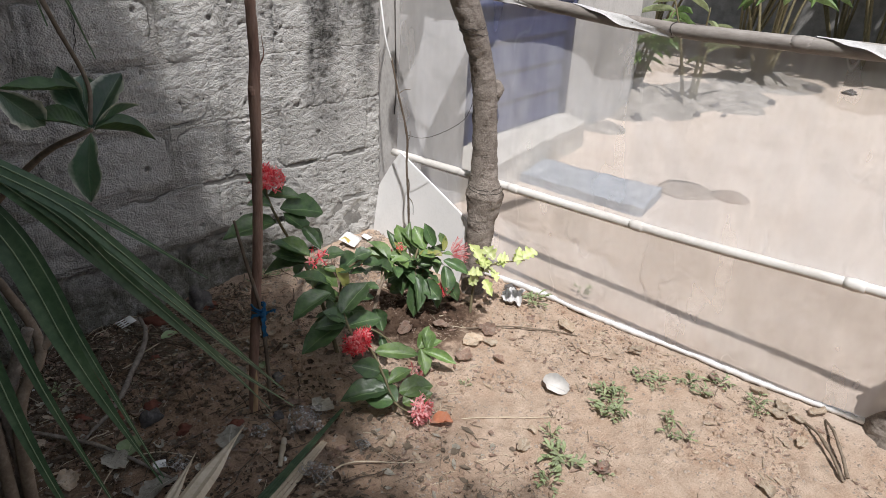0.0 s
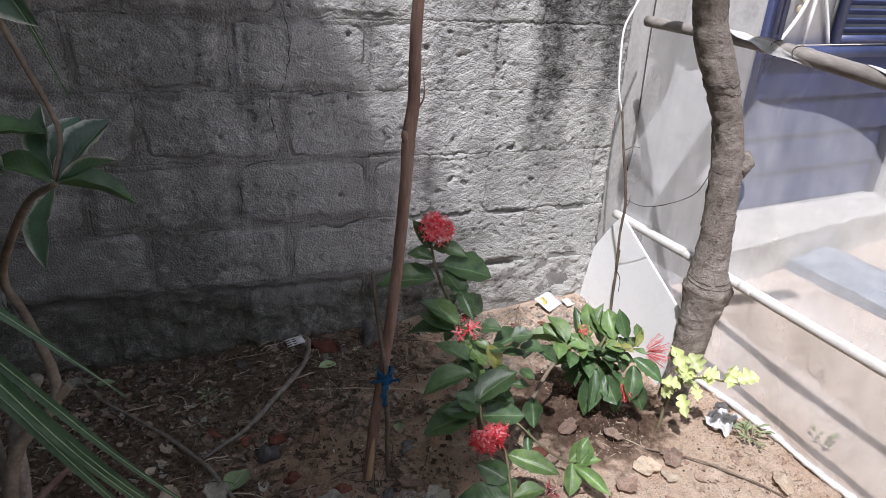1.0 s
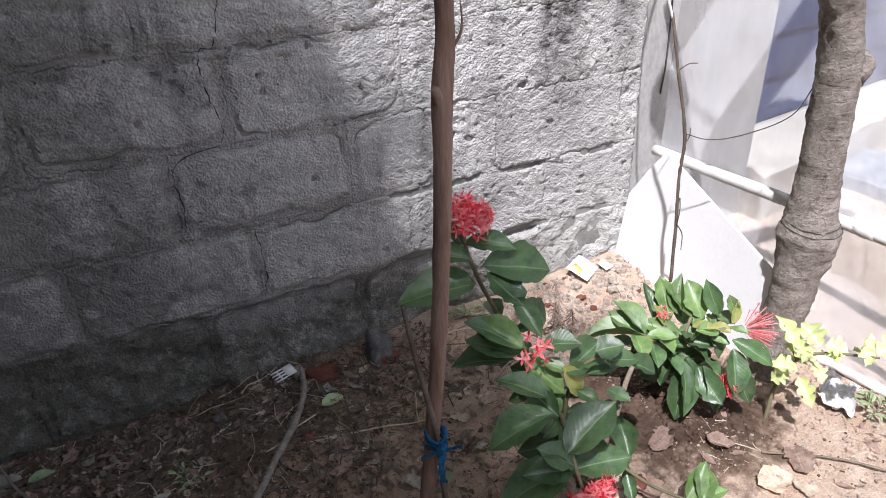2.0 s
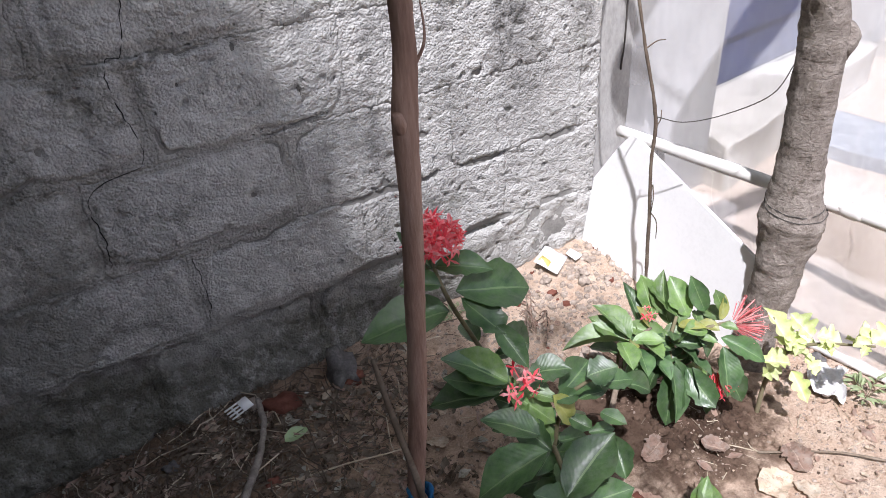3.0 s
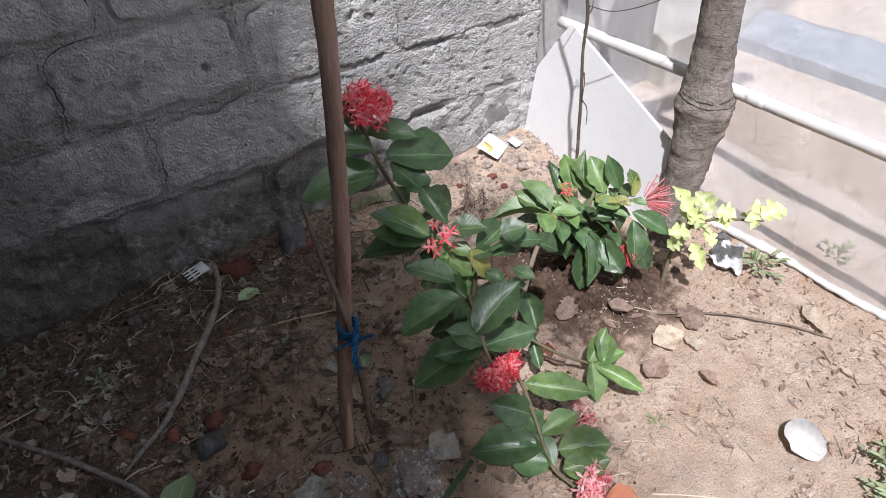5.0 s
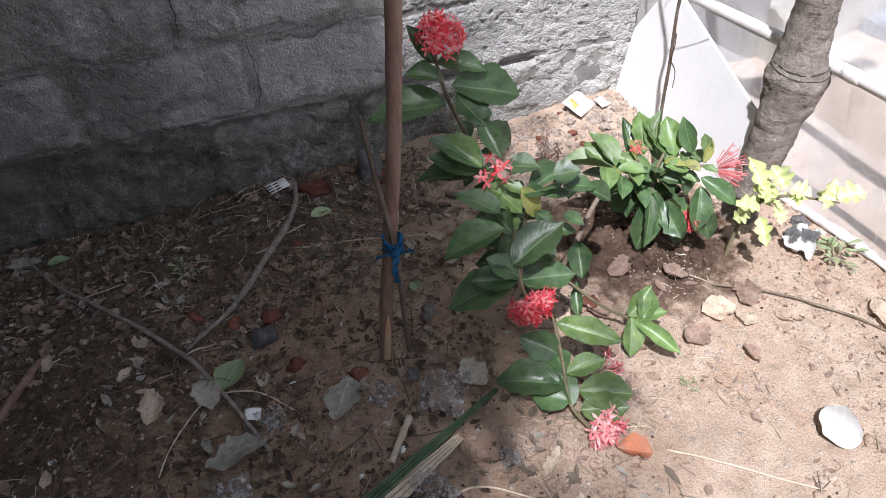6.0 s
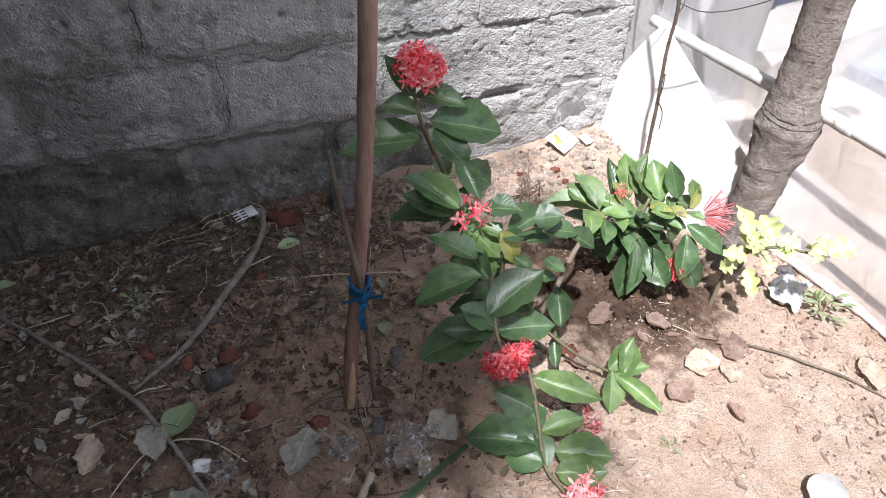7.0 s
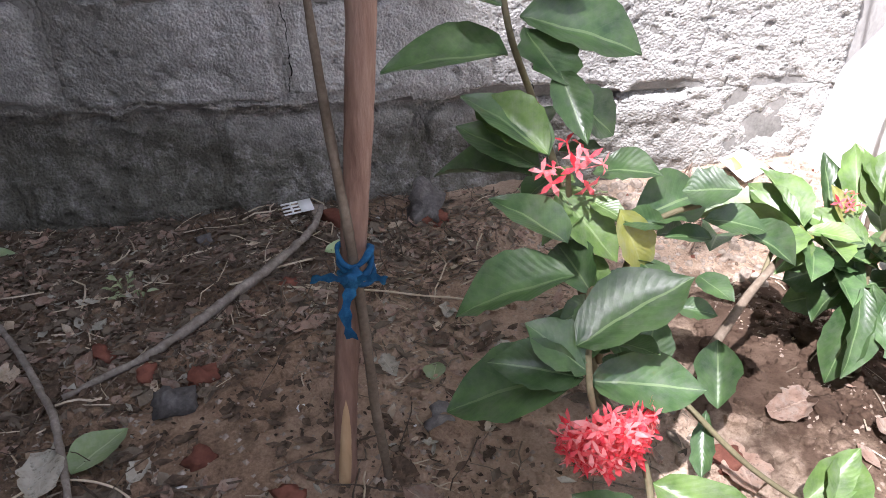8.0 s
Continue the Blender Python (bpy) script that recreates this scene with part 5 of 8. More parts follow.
    ground_leaves = [
        (0.169, -1.03, 0.128, 0.108, -0.984, 0.162, 0.056), (0.166, -1.088, 0.091, 0.043, -1.015, 0.091, 0.072),
        (0.157, -1.116, 0.073, 0.093, -1.065, 0.075, 0.06), (0.158, -1.127, 0.068, 0.167, -1.061, 0.11, 0.033),
        (0.167, -1.063, 0.106, 0.166, -1.02, 0.131, 0.044),
    ]
    leaves_from(ground_leaves, DARK_LEAVES, shrub, 0.25)
    bright = [
        (0.181, -0.987, 0.178, 0.279, -1.073, 0.17, 0.05), (0.181, -1.108, 0.087, 0.263, -1.162, 0.106, 0.066),
        (0.167, -1.144, 0.073, 0.245, -1.181, 0.097, 0.056), (0.17, -1.069, 0.103, 0.241, -1.077, 0.137, 0.042),
    ]
    leaves_from(bright, YOUNG_LEAVES, shrub, 0.25)
    flower_head(shrub, (0.275, -1.086, 0.098), (0.9, -0.3, 0.25), 0.028, 14, PINK_PETAL, "small faded pink flower cluster", 1.0)
    flower_head(shrub, (0.203, -1.20, 0.06), (0.35, -0.75, 0.1), 0.034, 80, PINK_PETAL, "coral flower head touching the sand", 1.3)


build_tall_shrub()


def build_round_bush():
    bush = thing("low_ixora_bush", "low spreading green bush with a fading pink flower", "shrub", (0.64, -0.72, 0))
    stem(bush, [(0.25, -0.78, 0.02), (0.34, -0.76, 0.12), (0.44, -0.69, 0.20), (0.53, -0.645, 0.255), (0.60, -0.63, 0.26)], [0.009, 0.008, 0.0065, 0.005, 0.004], TWIG, "stem", "bare grey woody branch")
    stem(bush, [(0.645, -0.715, -0.03), (0.635, -0.70, 0.10), (0.625, -0.67, 0.21), (0.66, -0.65, 0.28)], [0.009, 0.008, 0.006, 0.004])
    stem(bush, [(0.63, -0.685, 0.15), (0.69, -0.70, 0.25), (0.76, -0.725, 0.265)], [0.006, 0.005, 0.0035])
    stem(bush, [(0.45, -0.685, 0.205), (0.49, -0.64, 0.24), (0.52, -0.63, 0.27)], [0.004, 0.0035, 0.003])
    top = [
        (0.524, -0.643, 0.262, 0.415, -0.567, 0.285, 0.053), (0.525, -0.639, 0.267, 0.508, -0.555, 0.324, 0.06),
        (0.518, -0.639, 0.261, 0.477, -0.57, 0.306, 0.045), (0.594, -0.616, 0.242, 0.601, -0.54, 0.326, 0.039),
        (0.624, -0.618, 0.263, 0.637, -0.558, 0.345, 0.044), (0.649, -0.629, 0.272, 0.654, -0.592, 0.36, 0.039),
        (0.671, -0.648, 0.269, 0.654, -0.573, 0.341, 0.062), (0.689, -0.659, 0.272, 0.681, -0.607, 0.346, 0.055),
        (0.723, -0.679, 0.285, 0.698, -0.648, 0.366, 0.039), (0.752, -0.712, 0.28, 0.754, -0.679, 0.328, 0.025),
        (0.632, -0.638, 0.247, 0.595, -0.615, 0.201, 0.047), (0.684, -0.672, 0.255, 0.621, -0.661, 0.225, 0.05),
    ]
    leaves_from(top, [YOUNG_LEAVES[4], YOUNG_LEAVES[1], YOUNG_LEAVES[3], DARK_LEAVES[2], YOUNG_LEAVES[5]], bush, 0.6, 1.12, 1.2)
    low = [
        (0.68, -0.692, 0.251, 0.7, -0.734, 0.206, 0.068), (0.719, -0.736, 0.244, 0.768, -0.816, 0.223, 0.047),
        (0.715, -0.748, 0.227, 0.679, -0.811, 0.159, 0.056), (0.59, -0.66, 0.21, 0.53, -0.636, 0.178, 0.056),
        (0.612, -0.663, 0.224, 0.571, -0.67, 0.172, 0.068), (0.62, -0.658, 0.236, 0.654, -0.726, 0.224, 0.062),
        (0.62, -0.699, 0.191, 0.56, -0.744, 0.076, 0.056), (0.634, -0.719, 0.183, 0.63, -0.801, 0.134, 0.06),
        (0.59, -0.681, 0.187, 0.547, -0.681, 0.143, 0.05), (0.522, -0.619, 0.21, 0.494, -0.549, 0.206, 0.043),
        (0.622, -0.695, 0.197, 0.616, -0.742, 0.12, 0.04),
    ]
    leaves_from(low, [DARK_LEAVES[4], DARK_LEAVES[3], DARK_LEAVES[1], DARK_LEAVES[5]], bush, 0.8, 1.15, 1.1)
    extra = [
        (0.66, -0.66, 0.26, 0.73, -0.60, 0.30, 0.045), (0.70, -0.68, 0.25, 0.79, -0.66, 0.25, 0.045), (0.62, -0.66, 0.24, 0.56, -0.60, 0.27, 0.045),
        (0.66, -0.64, 0.24, 0.70, -0.55, 0.26, 0.045), (0.65, -0.68, 0.2, 0.74, -0.64, 0.17, 0.05), (0.63, -0.68, 0.16, 0.68, -0.60, 0.13, 0.05),
        (0.66, -0.70, 0.16, 0.73, -0.74, 0.09, 0.05), (0.60, -0.68, 0.17, 0.55, -0.62, 0.12, 0.05),
    ]
    leaves_from(extra, [YOUNG_LEAVES[2], DARK_LEAVES[0], YOUNG_LEAVES[0]], bush, 0.6, 1.15, 1.15)
    # old leaves hanging at the front
    hanging = [(0.60, -0.70, 0.20, 0.575, -0.78, 0.11, 0.045), (0.64, -0.73, 0.19, 0.645, -0.80, 0.10, 0.042), (0.70, -0.75, 0.20, 0.725, -0.82, 0.11, 0.045)]
    leaves_from(hanging, [DARK_LEAVES[3], DARK_LEAVES[4], DARK_LEAVES[1]], bush, 0.6)
    filler(bush, DARK_LEAVES, [(0.635, -0.70, 0.08), (0.625, -0.67, 0.2), (0.66, -0.65, 0.27)], 9, 0.085, 8)
    filler(bush, YOUNG_LEAVES, [(0.62, -0.66, 0.18), (0.56, -0.64, 0.24), (0.49, -0.63, 0.275)], 8, 0.085, 18, 0.3)
    filler(bush, DARK_LEAVES, [(0.64, -0.70, 0.14), (0.67, -0.69, 0.19), (0.71, -0.70, 0.24)], 7, 0.085, 20)
    filler(bush, DARK_LEAVES, [(0.60, -0.66, 0.16), (0.57, -0.65, 0.22), (0.53, -0.645, 0.25)], 8, 0.085, 19)
    filler(bush, YOUNG_LEAVES, [(0.64, -0.68, 0.2), (0.69, -0.70, 0.25), (0.76, -0.725, 0.27)], 7, 0.07, 9)
    put_leaf(YELLOW_LEAVES[1], bush, (0.722, -0.728, 0.258), (0.697, -0.68, 0.268), 0.031, (0, -0.6, 0.8), "yellow-green leaf")
    for base, tip, wide in (((0.60, -0.63, 0.26), (0.585, -0.60, 0.315), 0.028), ((0.66, -0.66, 0.26), (0.675, -0.72, 0.285), 0.030), ((0.53, -0.64, 0.26), (0.50, -0.675, 0.275), 0.026), ((0.74, -0.71, 0.27), (0.765, -0.70, 0.325), 0.024)):
        put_leaf(YELLOW_LEAVES[0], bush, base, tip, wide, (-0.1, -0.6, 0.8), "yellow-green leaf")
    flower_head(bush, (0.795, -0.745, 0.262), (0.75, -0.35, 0.1), 0.055, 62, PINK_PETAL, "fading pink flower head with loose spikes", 0.85, 0.006)
    flower_head(bush, (0.682, -0.775, 0.150), (-0.1, -0.5, -0.8), 0.046, 46, PETAL, "hanging red flower cluster", 0.6, 0.008)
    flower_head(bush, (0.604, -0.612, 0.290), (-0.1, -0.3, 0.9), 0.02, 7, PETAL, "few red flowers", 1.0, 0.009)


build_round_bush()


def build_lime_plant():
    plant = thing("lime_leaved_plant", "small plant with lime yellow leaves beside the film hem", "plant", (0.813, -0.812, 0))
    stem(plant, [(0.813, -0.812, -0.02), (0.829, -0.806, 0.11), (0.858, -0.823, 0.19), (0.895, -0.867, 0.228), (0.945, -0.962, 0.262)], [0.006, 0.0055, 0.005, 0.004, 0.0025])
    stem(plant, [(0.858, -0.823, 0.19), (0.852, -0.80, 0.23), (0.848, -0.775, 0.27)], [0.004, 0.003, 0.002])
    leaves = [
        (0.851, -0.827, 0.216, 0.845, -0.765, 0.285, 0.041), (0.892, -0.851, 0.239, 0.88, -0.801, 0.273, 0.048),
        (0.899, -0.858, 0.242, 0.923, -0.898, 0.246, 0.048), (0.859, -0.851, 0.203, 0.843, -0.801, 0.23, 0.038),
        (0.836, -0.845, 0.184, 0.788, -0.813, 0.193, 0.041), (0.831, -0.857, 0.171, 0.816, -0.916, 0.138, 0.032),
        (0.819, -0.836, 0.177, 0.789, -0.818, 0.154, 0.035), (0.916, -0.93, 0.254, 0.946, -0.926, 0.302, 0.041),
        (0.943, -0.953, 0.268, 0.99, -0.975, 0.294, 0.047), (0.864, -0.861, 0.2, 0.864, -0.895, 0.171, 0.032),
        (0.851, -0.838, 0.206, 0.866, -0.824, 0.245, 0.035),
    ]
    leaves_from(leaves, LIME_LEAVES, plant, 0.4)
    filler(plant, LIME_LEAVES, [(0.829, -0.806, 0.11), (0.858, -0.823, 0.19), (0.895, -0.867, 0.228), (0.95, -0.965, 0.265)], 13, 0.042, 31, 0.3)


build_lime_plant()


# ---- stake with its tied stick ----
def build_stake():
    stake = thing("wooden_stake", "reddish-brown bark-covered stake driven into the soil", "stake", (-0.162, -0.80, 0))
    path = [(-0.165, -0.80, -0.05), (-0.150, -0.80, 0.16), (-0.122, -0.80, 0.40), (-0.098, -0.80, 0.64), (-0.082, -0.80, 0.90), (-0.078, -0.80, 1.02), (-0.070, -0.80, 1.10), (-0.071, -0.80, 1.25), (-0.064, -0.80, 1.40), (-0.058, -0.80, 1.52)]
    bm = tube(bmesh.new(), path, [0.0150, 0.0150, 0.0145, 0.0145, 0.0145, 0.0165, 0.0140, 0.0135, 0.0125, 0.011], 18, 130, 0.10, 35)
    part("pole", bm, STAKE_BARK, stake)
    knot = tube(bmesh.new(), [(-0.082, -0.803, 1.00), (-0.090, -0.808, 1.020), (-0.093, -0.81, 1.032)], [0.010, 0.009, 0.005], 10, 10, 0.2)
    part("knot", knot, STAKE_BARK, stake)
    spike = tube(bmesh.new(), [(-0.062, -0.805, 1.08), (-0.050, -0.812, 1.11), (-0.053, -0.812, 1.16)], [0.0028, 0.0018, 0.0007], 6)
    part("thorn", spike, STAKE_BARK, stake)
    bm = bmesh.new()
    bare = [(-0.166, -0.810, -0.02), (-0.158, -0.8115, 0.06), (-0.152, -0.8115, 0.13), (-0.147, -0.811, 0.20)]
    tube(bm, bare, [0.0085, 0.0085, 0.0060, 0.001], 10, 16, 0.1, 40)
    part("bare_patch", bm, BARE_WOOD, stake, "bare yellow wood where bark split off")
    thin = thing("thin_stick", "thin grey stick tied to the stake", "stick", (-0.108, -0.80, 0))
    line = [(-0.100, -0.805, -0.03), (-0.108, -0.808, 0.07), (-0.113, -0.822, 0.15), (-0.119, -0.824, 0.30), (-0.126, -0.820, 0.40), (-0.142, -0.785, 0.55), (-0.150, -0.76, 0.648)]
    part("rod", tube(bmesh.new(), line, [0.0062, 0.0068, 0.0066, 0.0062, 0.006, 0.0052, 0.0038], 9, 50, 0.18, 45), TWIG, thin)
    rag = thing("blue_rag_tie", "torn bright blue rag knotted round stake and stick", "rag", (-0.122, -0.82, 0.37))
    for k, z in enumerate((0.355, 0.368, 0.381)):
        c = Vector((-0.123, -0.810, z))
        ring = [c + Vector((0.0185 * math.cos(a), 0.021 * math.sin(a), 0.006 * math.sin(a * 2 + k))) for a in np.linspace(0, math.tau, 15)]
        part("band", tube(bmesh.new(), ring, [0.0042, 0.0028, 0.0042], 6, 40, 0.5, 60, k), BLUE_CLOTH, rag)
    part("knot", lump(bmesh.new(), (-0.126, -0.843, 0.368), (0.012, 0.009, 0.011), 2.0, 8, 12, 0.7), BLUE_CLOTH, rag)
    for ends in ([(-0.128, -0.848, 0.368), (-0.148, -0.854, 0.380), (-0.168, -0.85, 0.376)], [(-0.122, -0.848, 0.37), (-0.104, -0.858, 0.380), (-0.090, -0.855, 0.372)], [(-0.128, -0.85, 0.362), (-0.136, -0.860, 0.335), (-0.131, -0.858, 0.298)]):
        bm = bmesh.new()
        path = spline(ends, 9)
        prev = None
        for i, p in enumerate(path):
            w = 0.0050 * (1 + 0.5 * math.sin(i * 1.9)) + 0.0012
            d = Vector((0.25, -0.25, 0.9)) if abs(ends[0][2] - ends[-1][2]) < 0.04 else Vector((0.9, -0.3, 0.1))
            pair = [bm.verts.new(p + d * w), bm.verts.new(p + Vector((0, -0.004 * math.sin(i * 2.1), 0))), bm.verts.new(p - d * w)]
            if prev:
                for q in range(2):
                    bm.faces.new((prev[q], prev[q + 1], pair[q + 1], pair[q]))
            prev = pair
        part("rag_end", bm, BLUE_CLOTH, rag)


build_stake()


# ---- vine, cord and wire in the corner ----
def build_vine():
    vine = thing("climbing_vine", "thin bare brown vine stem rising beside the board", "vine", (0.86, -0.37, 0))
    line = [(0.868, -0.385, -0.02), (0.862, -0.372, 0.12), (0.866, -0.352, 0.34), (0.858, -0.345, 0.50), (0.858, -0.342, 0.633), (0.842, -0.302, 0.80), (0.828, -0.270, 0.944)]
    part("stem", tube(bmesh.new(), line, [0.0055, 0.005, 0.0052, 0.0045, 0.0048, 0.004, 0.004], 7, 60, 0.35, 70), DARK_TWIG, vine)
    for a, b, c in (((0.859, -0.343, 0.60), (0.866, -0.352, 0.625), (0.868, -0.35, 0.65)), ((0.864, -0.352, 0.36), (0.874, -0.372, 0.33), (0.873, -0.378, 0.28)), ((0.842, -0.302, 0.80), (0.87, -0.31, 0.815), (0.90, -0.31, 0.812)), ((0.866, -0.352, 0.44), (0.858, -0.366, 0.41), (0.856, -0.366, 0.37))):
        part("tendril", tube(bmesh.new(), [a, b, c], [0.002, 0.0012], 5, 10), DARK_TWIG, vine)
    cord = tube(bmesh.new(), [(0.828, -0.272, 0.93), (0.812, -0.258, 1.0), (0.822, -0.22, 1.10), (0.85, -0.17, 1.19), (0.90, -0.13, 1.25), (0.96, -0.10, 1.33)], [0.0038, 0.0038], 7, 50)
    part("cord", cord, WHITE_WIRE, vine, "white cord tied from the vine up to the rail")
    wire = tube(bmesh.new(), [(0.858, -0.344, 0.633), (0.885, -0.41, 0.632), (0.91, -0.50, 0.672), (0.93, -0.60, 0.745), (0.945, -0.632, 0.825)], [0.0014, 0.0014], 5, 30)
    solo("thin_wire", wire, WIRE, "thin dark wire slung from vine to trunk", "wire")
    line = tube(bmesh.new(), [(1.10, 0.055, 2.2), (1.105, 0.045, 1.2), (1.12, 0.045, 0.75), (1.115, 0.048, 0.60)], [0.003, 0.003], 5, 20)
    solo("hanging_cable", line, WIRE, "thin dark cable hanging down the pillar", "cable")


build_vine()


# ---- shrub and palm beside the path ----
STALKS = (
    ([(-0.90, -1.30, -0.03), (-0.87, -1.31, 0.40), (-0.841, -1.30, 0.603), (-0.835, -1.29, 0.70), (-0.789, -1.29, 0.80)], [0.014, 0.013, 0.013, 0.012, 0.009]),
    ([(-0.96, -1.32, -0.03), (-0.90, -1.32, 0.45), (-0.879, -1.30, 0.672), (-0.883, -1.30, 0.762), (-0.90, -1.29, 0.86), (-0.92, -1.27, 1.02)], [0.013, 0.012, 0.011, 0.010, 0.008, 0.006]),
    ([(-0.84, -1.33, -0.03), (-0.85, -1.32, 0.45), (-0.857, -1.31, 0.69), (-0.866, -1.30, 0.735)], [0.011, 0.010, 0.009, 0.006]),
    ([(-0.89, -1.28, 0.60), (-0.875, -1.28, 0.80), (-0.868, -1.28, 0.89), (-0.845, -1.28, 1.04)], [0.006, 0.005, 0.004, 0.003]),
)


def build_cream_shrub():
    shrub = thing("cream_edged_shrub", "shaded shrub with cream-edged green leaves on bare stalks", "shrub", (-0.88, -1.36, 0))
    stem(shrub, [(-0.90, -1.42, -0.03), (-0.885, -1.36, 0.4), (-0.874, -1.32, 0.69), (-0.857, -1.243, 0.81), (-0.867, -1.20, 0.95), (-0.80, -1.36, 1.16), (-0.782, -1.433, 1.227)], [0.013, 0.012, 0.010, 0.009, 0.008, 0.005, 0.004], TWIG)
    stem(shrub, [(-0.87, -1.38, -0.03), (-0.86, -1.35, 0.4), (-0.838, -1.33, 0.67), (-0.774, -1.27, 0.745), (-0.80, -1.23, 0.86), (-0.83, -1.20, 0.93), (-0.74, -1.36, 1.10), (-0.682, -1.447, 1.159)], [0.014, 0.012, 0.011, 0.009, 0.007, 0.007, 0.005, 0.0035], TWIG)
    stem(shrub, [(-0.774, -1.27, 0.745), (-0.755, -1.265, 0.76)], [0.010, 0.008], TWIG, "stub", "cut grey stub")
    stem(shrub, [(-0.94, -1.36, -0.03), (-0.93, -1.3, 0.45), (-0.91, -1.25, 0.85), (-0.90, -1.2, 1.05)], [0.012, 0.011, 0.008, 0.006], TWIG)
    stem(shrub, [(-0.682, -1.447, 1.165), (-0.672, -1.434, 1.218), (-0.695, -1.43, 1.29), (-0.717, -1.429, 1.352), (-0.76, -1.42, 1.45)], [0.003, 0.003, 0.0035, 0.004], TWIG)
    for points, radii in STALKS:
        stem(shrub, points, radii, GREY_WOOD, "stem", "bare grey-brown stalk")
    first = [
        (-0.682, -1.447, 1.16, -0.626, -1.425, 1.225, 0.034), (-0.682, -1.447, 1.16, -0.706, -1.41, 1.237, 0.036),
        (-0.680, -1.449, 1.158, -0.605, -1.462, 1.156, 0.024), (-0.680, -1.449, 1.16, -0.62, -1.449, 1.19, 0.026),
        (-0.684, -1.45, 1.155, -0.717, -1.478, 1.078, 0.040), (-0.686, -1.445, 1.16, -0.745, -1.43, 1.19, 0.030),
        (-0.683, -1.44, 1.165, -0.66, -1.38, 1.22, 0.034),
    ]
    leaves_from([(*s[:3], *(s[i] + 0.95 * (s[i + 3] - s[i]) for i in range(3)), 0.95 * s[6]) for s in first], [*CREAM_LEAVES, DARK_LEAVES[4]], shrub, 0.7)
    second = [
        (-0.782, -1.433, 1.227, -0.806, -1.43, 1.282, 0.034), (-0.78, -1.435, 1.225, -0.709, -1.433, 1.211, 0.030),
        (-0.782, -1.436, 1.222, -0.748, -1.44, 1.182, 0.028), (-0.784, -1.43, 1.225, -0.845, -1.43, 1.215, 0.034),
        (-0.784, -1.43, 1.23, -0.80, -1.37, 1.27, 0.034), (-0.76, -1.42, 1.45, -0.70, -1.44, 1.36, 0.036),
        (-0.76, -1.42, 1.45, -0.80, -1.42, 1.37, 0.034), (-0.90, -1.2, 1.05, -0.87, -1.26, 1.02, 0.035),
        (-0.90, -1.2, 1.05, -0.95, -1.22, 1.10, 0.035), (-0.86, -1.2, 0.95, -0.90, -1.26, 0.93, 0.035),
    ]
    leaves_from([(*s[:3], *(s[i] + 1.2 * (s[i + 3] - s[i]) for i in range(3)), 1.2 * s[6]) for s in second], [CREAM_LEAVES[1], DARK_LEAVES[5], CREAM_LEAVES[0]], shrub, 0.7)


build_cream_shrub()


def blade(parent, points, width, pleat=0.22, material=None):
    """One long palm leaflet, folded along its rib and drawn out to a point."""
    bm = bmesh.new()
    uv = bm.loops.layers.uv.new("UVMap")
    n = 26
    path = spline(points, n)
    rows = []
    for i, p in enumerate(path):
        v = i / (n - 1)
        way = (path[min(i + 1, n - 1)] - path[max(i - 1, 0)]).normalized()
        across = way.cross(Vector((-0.25, -0.62, 0.75))).normalized()
        face = across.cross(way)
        half = 0.5 * width * min(1.0, 0.45 + 2.2 * v) * (1 - smooth_step(0.45, 1.02, v)) + 0.0008
        rows.append([(bm.verts.new(p + across * half * u + face * pleat * half * (abs(u) - 0.5)), (0.5 + 0.5 * u, v * 0.4)) for u in (-1, -0.5, 0, 0.5, 1)])
    for a, b in zip(rows, rows[1:]):
        for i in range(4):
            quad = (a[i], a[i + 1], b[i + 1], b[i])
            f = bm.faces.new([q[0] for q in quad])
            for loop, q in zip(f.loops, quad):
                loop[uv].uv = q[1]
    leaflet = part("leaflet", bm, material or PALM_LEAF, parent)
    part("rib", tube(bmesh.new(), [p + Vector((0, -0.0006, 0.0008)) for p in path[::3]], [0.0010, 0.0009, 0.0004], 5, 26), PALE_RIB, leaflet)
    return leaflet


